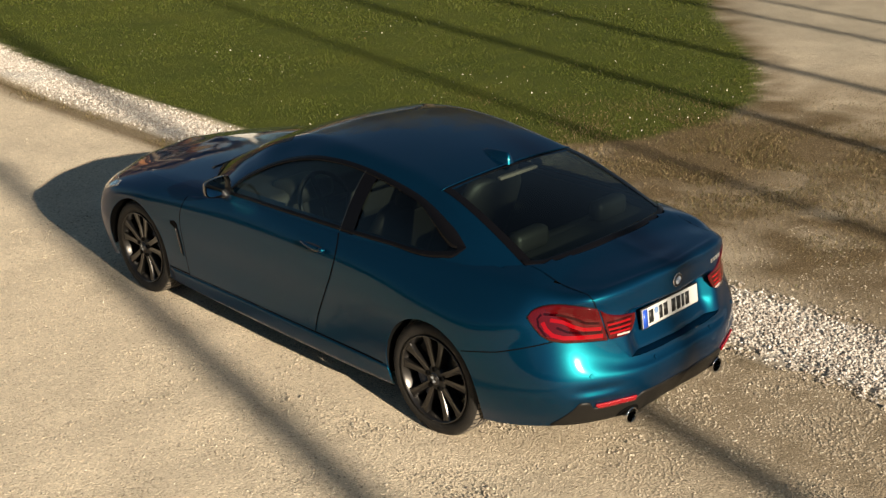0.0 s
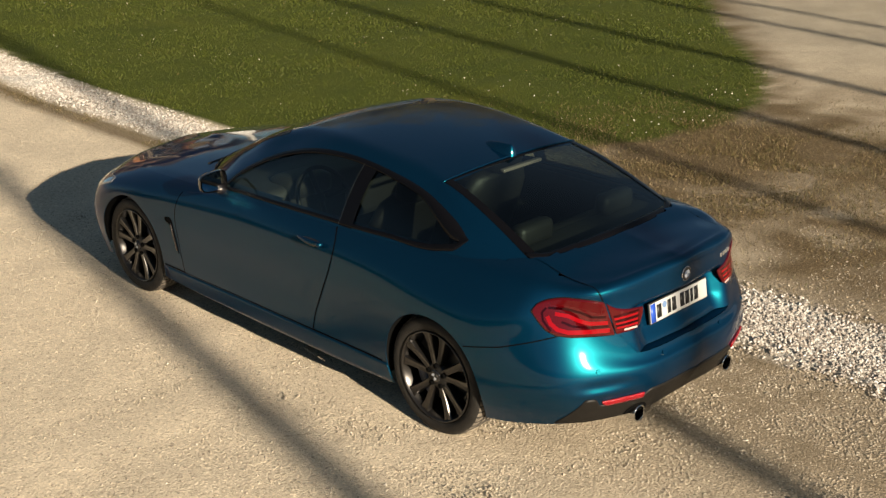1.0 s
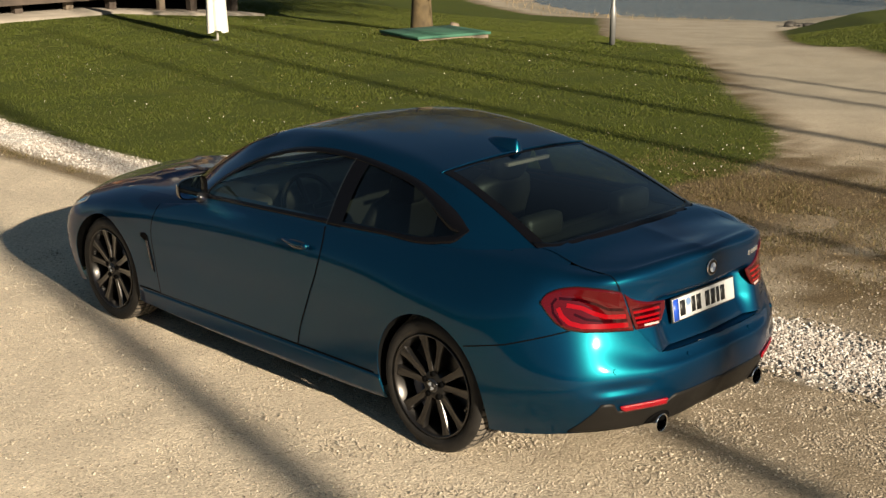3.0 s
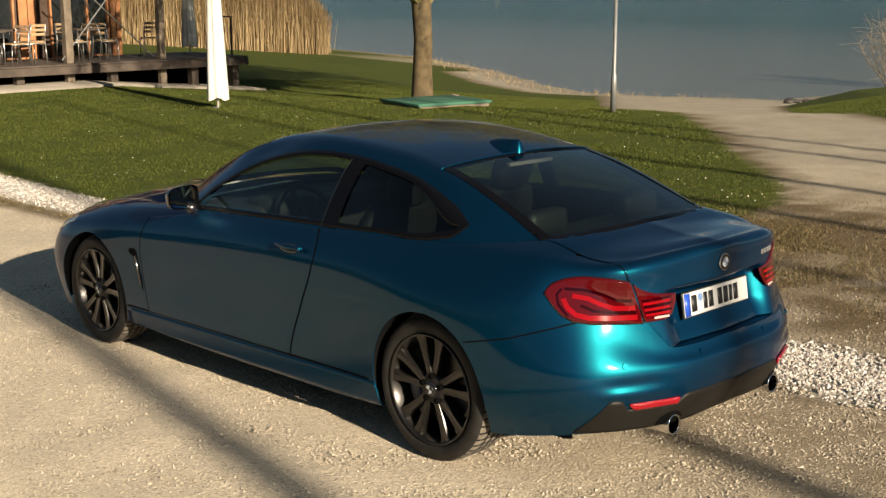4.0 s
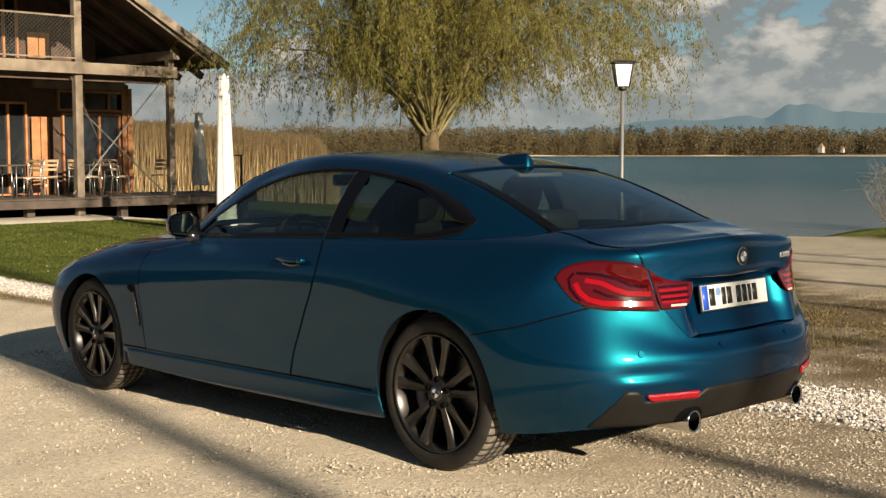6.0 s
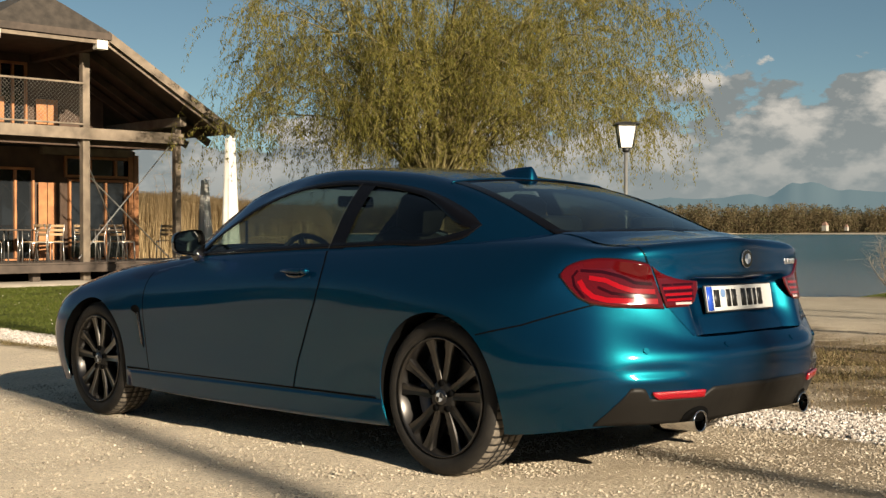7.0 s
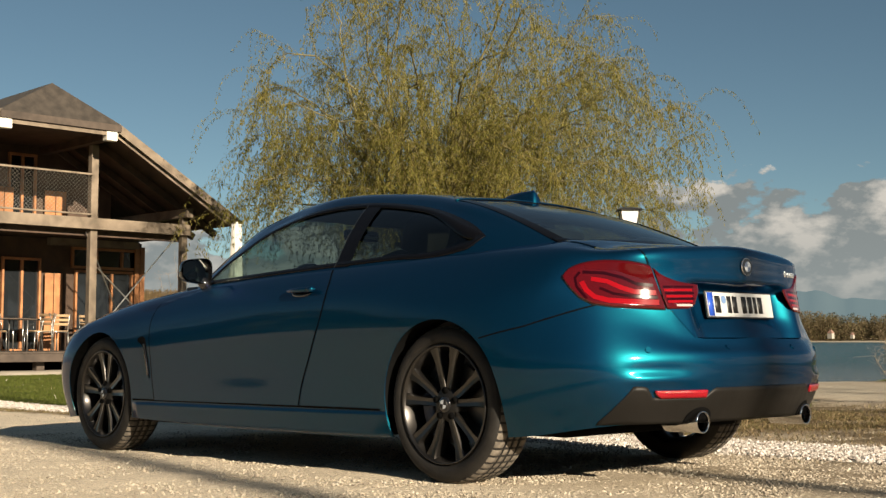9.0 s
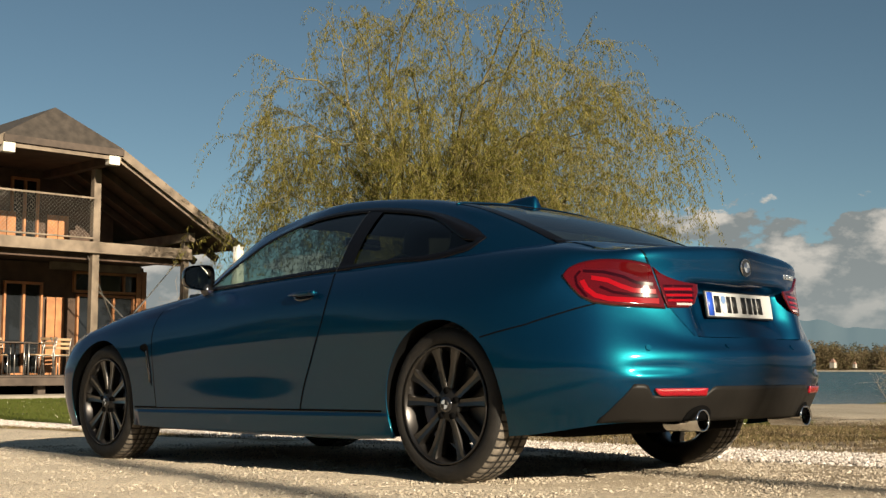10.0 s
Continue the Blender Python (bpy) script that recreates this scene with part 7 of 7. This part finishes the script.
REED = island_mat("dry_reed", [(0.0, (0.22, 0.155, 0.08)), (0.5, (0.35, 0.255, 0.135)), (1.0, (0.48, 0.365, 0.21))], 0.8, trans=0.3)
tagged(new("reeds", raw_mesh("reeds", v, np.arange(4 * n).reshape(-1, 4), REED)), "tall dry golden reeds at the water's edge", "reeds", kind="stuff")
n = 700
x = rng.uniform(16.5, 40, n)
y = table(x, SHORE) + 1.2 + rng.normal(0, 0.6, n)
v, f = blades(rng, x, y, rng.uniform(0.05, 0.2, n), np.full(n, 0.02))
tagged(new("shore_grass", raw_mesh("shore_grass", v, f, REED)), "tufts of dry grass along the shore", "grass", kind="stuff")

# ---- willow ----
BARK = plain("willow_bark", (0.085, 0.060, 0.028), 0.9, vary=0.4, scale=5, bump=0.8, bscale=14)
TWIG = plain("willow_twig", (0.16, 0.13, 0.05), 0.8, vary=0.25)
WILLOW_LEAF = island_mat("spring_willow_leaf", [(0.0, (0.10, 0.095, 0.018)), (0.4, (0.165, 0.150, 0.030)), (0.75, (0.21, 0.185, 0.040)), (1.0, (0.26, 0.21, 0.062))], 0.6, trans=0.5)


def willow(x0, y0, seed):
    """A pollarded willow: a short trunk, a head of arching limbs that fill a wide dome, and hanging strands."""
    rng = random.Random(seed)
    z0 = gz(x0, y0)
    tree = thing("willow_tree", "weeping willow in fresh yellow-green leaf on the lawn", "tree", Matrix.Translation((x0, y0, z0)))
    trunk = bm_tube([(0.0, 0, -0.1), (0.0, 0, 0.1), (0.02, -0.02, 0.6), (-0.03, 0.0, 1.3), (0.0, 0.02, 2.0), (0.02, 0.02, 2.5)], [0.30, 0.235, 0.205, 0.19, 0.20, 0.20], 16)
    limbs, twigs, strands = bmesh.new(), bmesh.new(), bmesh.new()
    leaves = []
    rng2 = np.random.default_rng(seed)

    def jit(k):
        return Vector((rng.gauss(0, k), rng.gauss(0, k), rng.gauss(0, k)))

    def leafy(pts, gap):
        for a, b in zip(pts, pts[1:]):
            for _ in range(int((b - a).length / gap + rng.random())):
                c = a.lerp(b, rng.random()) + jit(0.022)
                leaves.append((c.x, c.y, c.z))

    def shoot(p, d, length, sag, r, gap, mesh, n=7):
        """A thin shoot that sets out along d and sags under its weight."""
        low = rng.uniform(1.9, 2.7)
        pts = [p]
        for k in range(n):
            d = (d + Vector((0, 0, -sag)) + jit(0.09)).normalized()
            p = p + d * length / n
            if p.z < low and k > 1:
                break
            pts.append(p)
        bm_tube(pts, [r * (1 - 0.7 * k / n) for k in range(len(pts))], 3, mesh, caps=False)
        leafy(pts, gap)
        return pts
    count = 64
    for k in range(count):
        a = 2 * math.pi * (k * 0.618 + rng.uniform(-0.05, 0.05))
        u = (k + 0.5) / count
        phi = math.acos(1 - 0.90 * u ** 0.92)                   # even over the dome
        out = Vector((math.cos(a), math.sin(a), 0))
        reach = rng.uniform(0.84, 1.10) * (1 + 0.10 * math.sin(3 * a + 0.6) + 0.06 * math.sin(5 * a))
        reach *= 1 - 0.14 * u * max(0, out.x * 0.70 + out.y * 0.71)      # shorter towards the house
        head = Vector((0.12 * math.cos(a), 0.12 * math.sin(a), rng.uniform(1.9, 2.5)))
        rim_r, rim_z = 4.85 * math.sin(phi) ** 0.72 * reach, 2.7 + 5.4 * reach * math.cos(phi) ** 0.8
        tip = Vector((rim_r * out.x + 0.1 - 0.40 * math.cos(phi), rim_r * out.y + 0.08 - 0.42 * math.cos(phi), rim_z))
        knee = Vector((0.42 * rim_r * out.x, 0.42 * rim_r * out.y, head.z + 0.72 * (rim_z - head.z) + 1.15 * math.sin(phi)))
        n = 12
        pts = []
        wob = jit(0.34)
        for i in range(n + 1):
            f = i / n
            c = head * (1 - f) ** 2 + knee * 2 * f * (1 - f) + tip * f * f
            pts.append(c + wob * math.sin(math.pi * f) + jit(0.07) * min(1, 3 * f))
        r = rng.uniform(0.022, 0.044)
        bm_tube(pts, [r * (1 - 0.9 * i / n) + 0.004 for i in range(n + 1)], 6, limbs, caps=False)
        for i in range(2, n + 1):
            f = i / n
            way = (pts[i] - pts[i - 1]).normalized()
            far_out = math.hypot(pts[i].x, pts[i].y)
            if f < 0.45:                                         # bushy growth round the head
                for _ in range(3):
                    shoot(pts[i] + jit(0.05), (jit(1.0) + out * 0.6 + Vector((0, 0, 0.3))).normalized(), rng.uniform(0.5, 1.3), 0.14, 0.006, 0.024, twigs)
                if f < 0.3:
                    continue
            for _ in range(2):
                side = jit(1.0)
                side = (side - way * side.dot(way)).normalized()
                q = shoot(pts[i], (way * 0.8 + side * 0.75 + Vector((0, 0, 0.12))).normalized(), rng.uniform(0.7, 1.5) * (1.1 - 0.3 * f), 0.11, 0.0065, 0.028, twigs)
                for c in q[2:]:
                    if rng.random() < 0.62:
                        hang = rng.uniform(0.35, 0.85) + max(0, far_out - 2.4) * rng.uniform(0.1, 0.75)
                        shoot(c, (out * rng.uniform(0.0, 0.6) + jit(0.45)).normalized(), min(hang, 2.7), 0.42, 0.0024, 0.025, strands)
        for _ in range(5):
            way = (pts[-1] - pts[-2]).normalized()
            shoot(pts[-1], (way + out * 0.3 + jit(0.45)).normalized(), rng.uniform(0.7, 1.3) + 1.3 * u * rng.random(), 0.34, 0.003, 0.026, strands, 9)
    part("trunk", trunk, BARK, tree, "stout brown willow trunk")
    part("branch_structure", limbs, TWIG, tree)
    tagged(part("twig_mass", twigs, TWIG, tree), kind="stuff")
    tagged(part("hanging_growth", strands, TWIG, tree), kind="stuff")
    lv = np.array(leaves)
    k = len(lv)
    d = rng2.normal(size=(k, 3)) * np.array((0.42, 0.42, 0.3)) + np.array((0, 0, -0.9))
    d /= np.linalg.norm(d, axis=1)[:, None]
    w = np.cross(d, rng2.normal(size=(k, 3)))
    w /= np.linalg.norm(w, axis=1)[:, None]
    ln = rng2.uniform(0.05, 0.10, k)[:, None]
    vv = np.stack([lv, lv + d * ln * 0.5 + w * ln * 0.10, lv + d * ln, lv + d * ln * 0.5 - w * ln * 0.10], 1).reshape(-1, 3)
    ob = new("crown", raw_mesh("crown", vv, np.arange(4 * k).reshape(-1, 4), WILLOW_LEAF))
    ob.parent = tree
    tagged(ob, "narrow yellow-green willow leaves", kind="stuff")
    return tree, k


WILLOW, LEAVES = willow(15.1, -13.57, 4)


# ---- bare shrubs and stones by the lake ----
def bare_shrub(x0, y0, tall, seed):
    rng = random.Random(seed)
    bush = thing("bare_shrub", "leafless brown shrub at the lake shore", "shrub", Matrix.Translation((x0, y0, gz(x0, y0))))
    stems, fine_growth = bmesh.new(), bmesh.new()
    for k in range(24):
        a = rng.uniform(0, 2 * math.pi)
        d = Vector((math.cos(a), math.sin(a), rng.uniform(0.9, 3.0))).normalized()
        p, pts = Vector((0.25 * math.cos(a), 0.25 * math.sin(a), -0.05)), []
        n = 9
        for i in range(n):
            pts.append(p)
            d = (d + Vector((rng.gauss(0, 0.1), rng.gauss(0, 0.1), rng.gauss(-0.02, 0.06)))).normalized()
            p = p + d * tall * rng.uniform(0.85, 1.1) / n
        bm_tube(pts, [0.022 * (1 - i / n) + 0.004 for i in range(n)], 4, stems, caps=False)
        for i in range(2, n):
            for _ in range(4):
                q, e, w = pts[i], (d + Vector((rng.gauss(0, 0.8), rng.gauss(0, 0.8), rng.gauss(0.1, 0.5)))).normalized(), []
                for _k in range(5):
                    w.append(q)
                    e = (e + Vector((rng.gauss(0, 0.2), rng.gauss(0, 0.2), -0.05))).normalized()
                    q = q + e * rng.uniform(0.10, 0.22)
                bm_tube(w, [0.006, 0.005, 0.004, 0.003, 0.003], 3, fine_growth, caps=False)
    pale = plain("pale_brown_twig", (0.24, 0.18, 0.12), 0.85, vary=0.25)
    part("branch_structure", stems, pale, bush)
    tagged(part("twig_mass", fine_growth, pale, bush), kind="stuff")


SHRUB = EYE + bearing(285) * 72.0
bare_shrub(SHRUB[0], SHRUB[1], 7.5, 8)
SPIT_SHRUB = EYE + bearing(1602) * 44.0
bare_shrub(SPIT_SHRUB[0], SPIT_SHRUB[1], 2.6, 15)
rng = np.random.default_rng(23)
for k in range(9):
    c = EYE + bearing(1412 + 10 * k % 47) * (34.6 + 0.35 * (k % 4))
    size = 0.07 + 0.11 * rng.random()
    one = bmesh.new()
    bmesh.ops.create_icosphere(one, subdivisions=2, radius=size)
    for q in one.verts:
        q.co *= 1 + 0.35 * noise.noise(q.co * 6 + Vector((k, 0, 0)))
        q.co.z *= 0.6
    stone = link("shore_stone", one, UNDER_STONE, False)
    stone.location = (c[0], c[1], gz(c[0], c[1]) + size * 0.25)
    tagged(stone, "dark wet boulder at the foot of the slipway", "stone", "stones at the slipway")
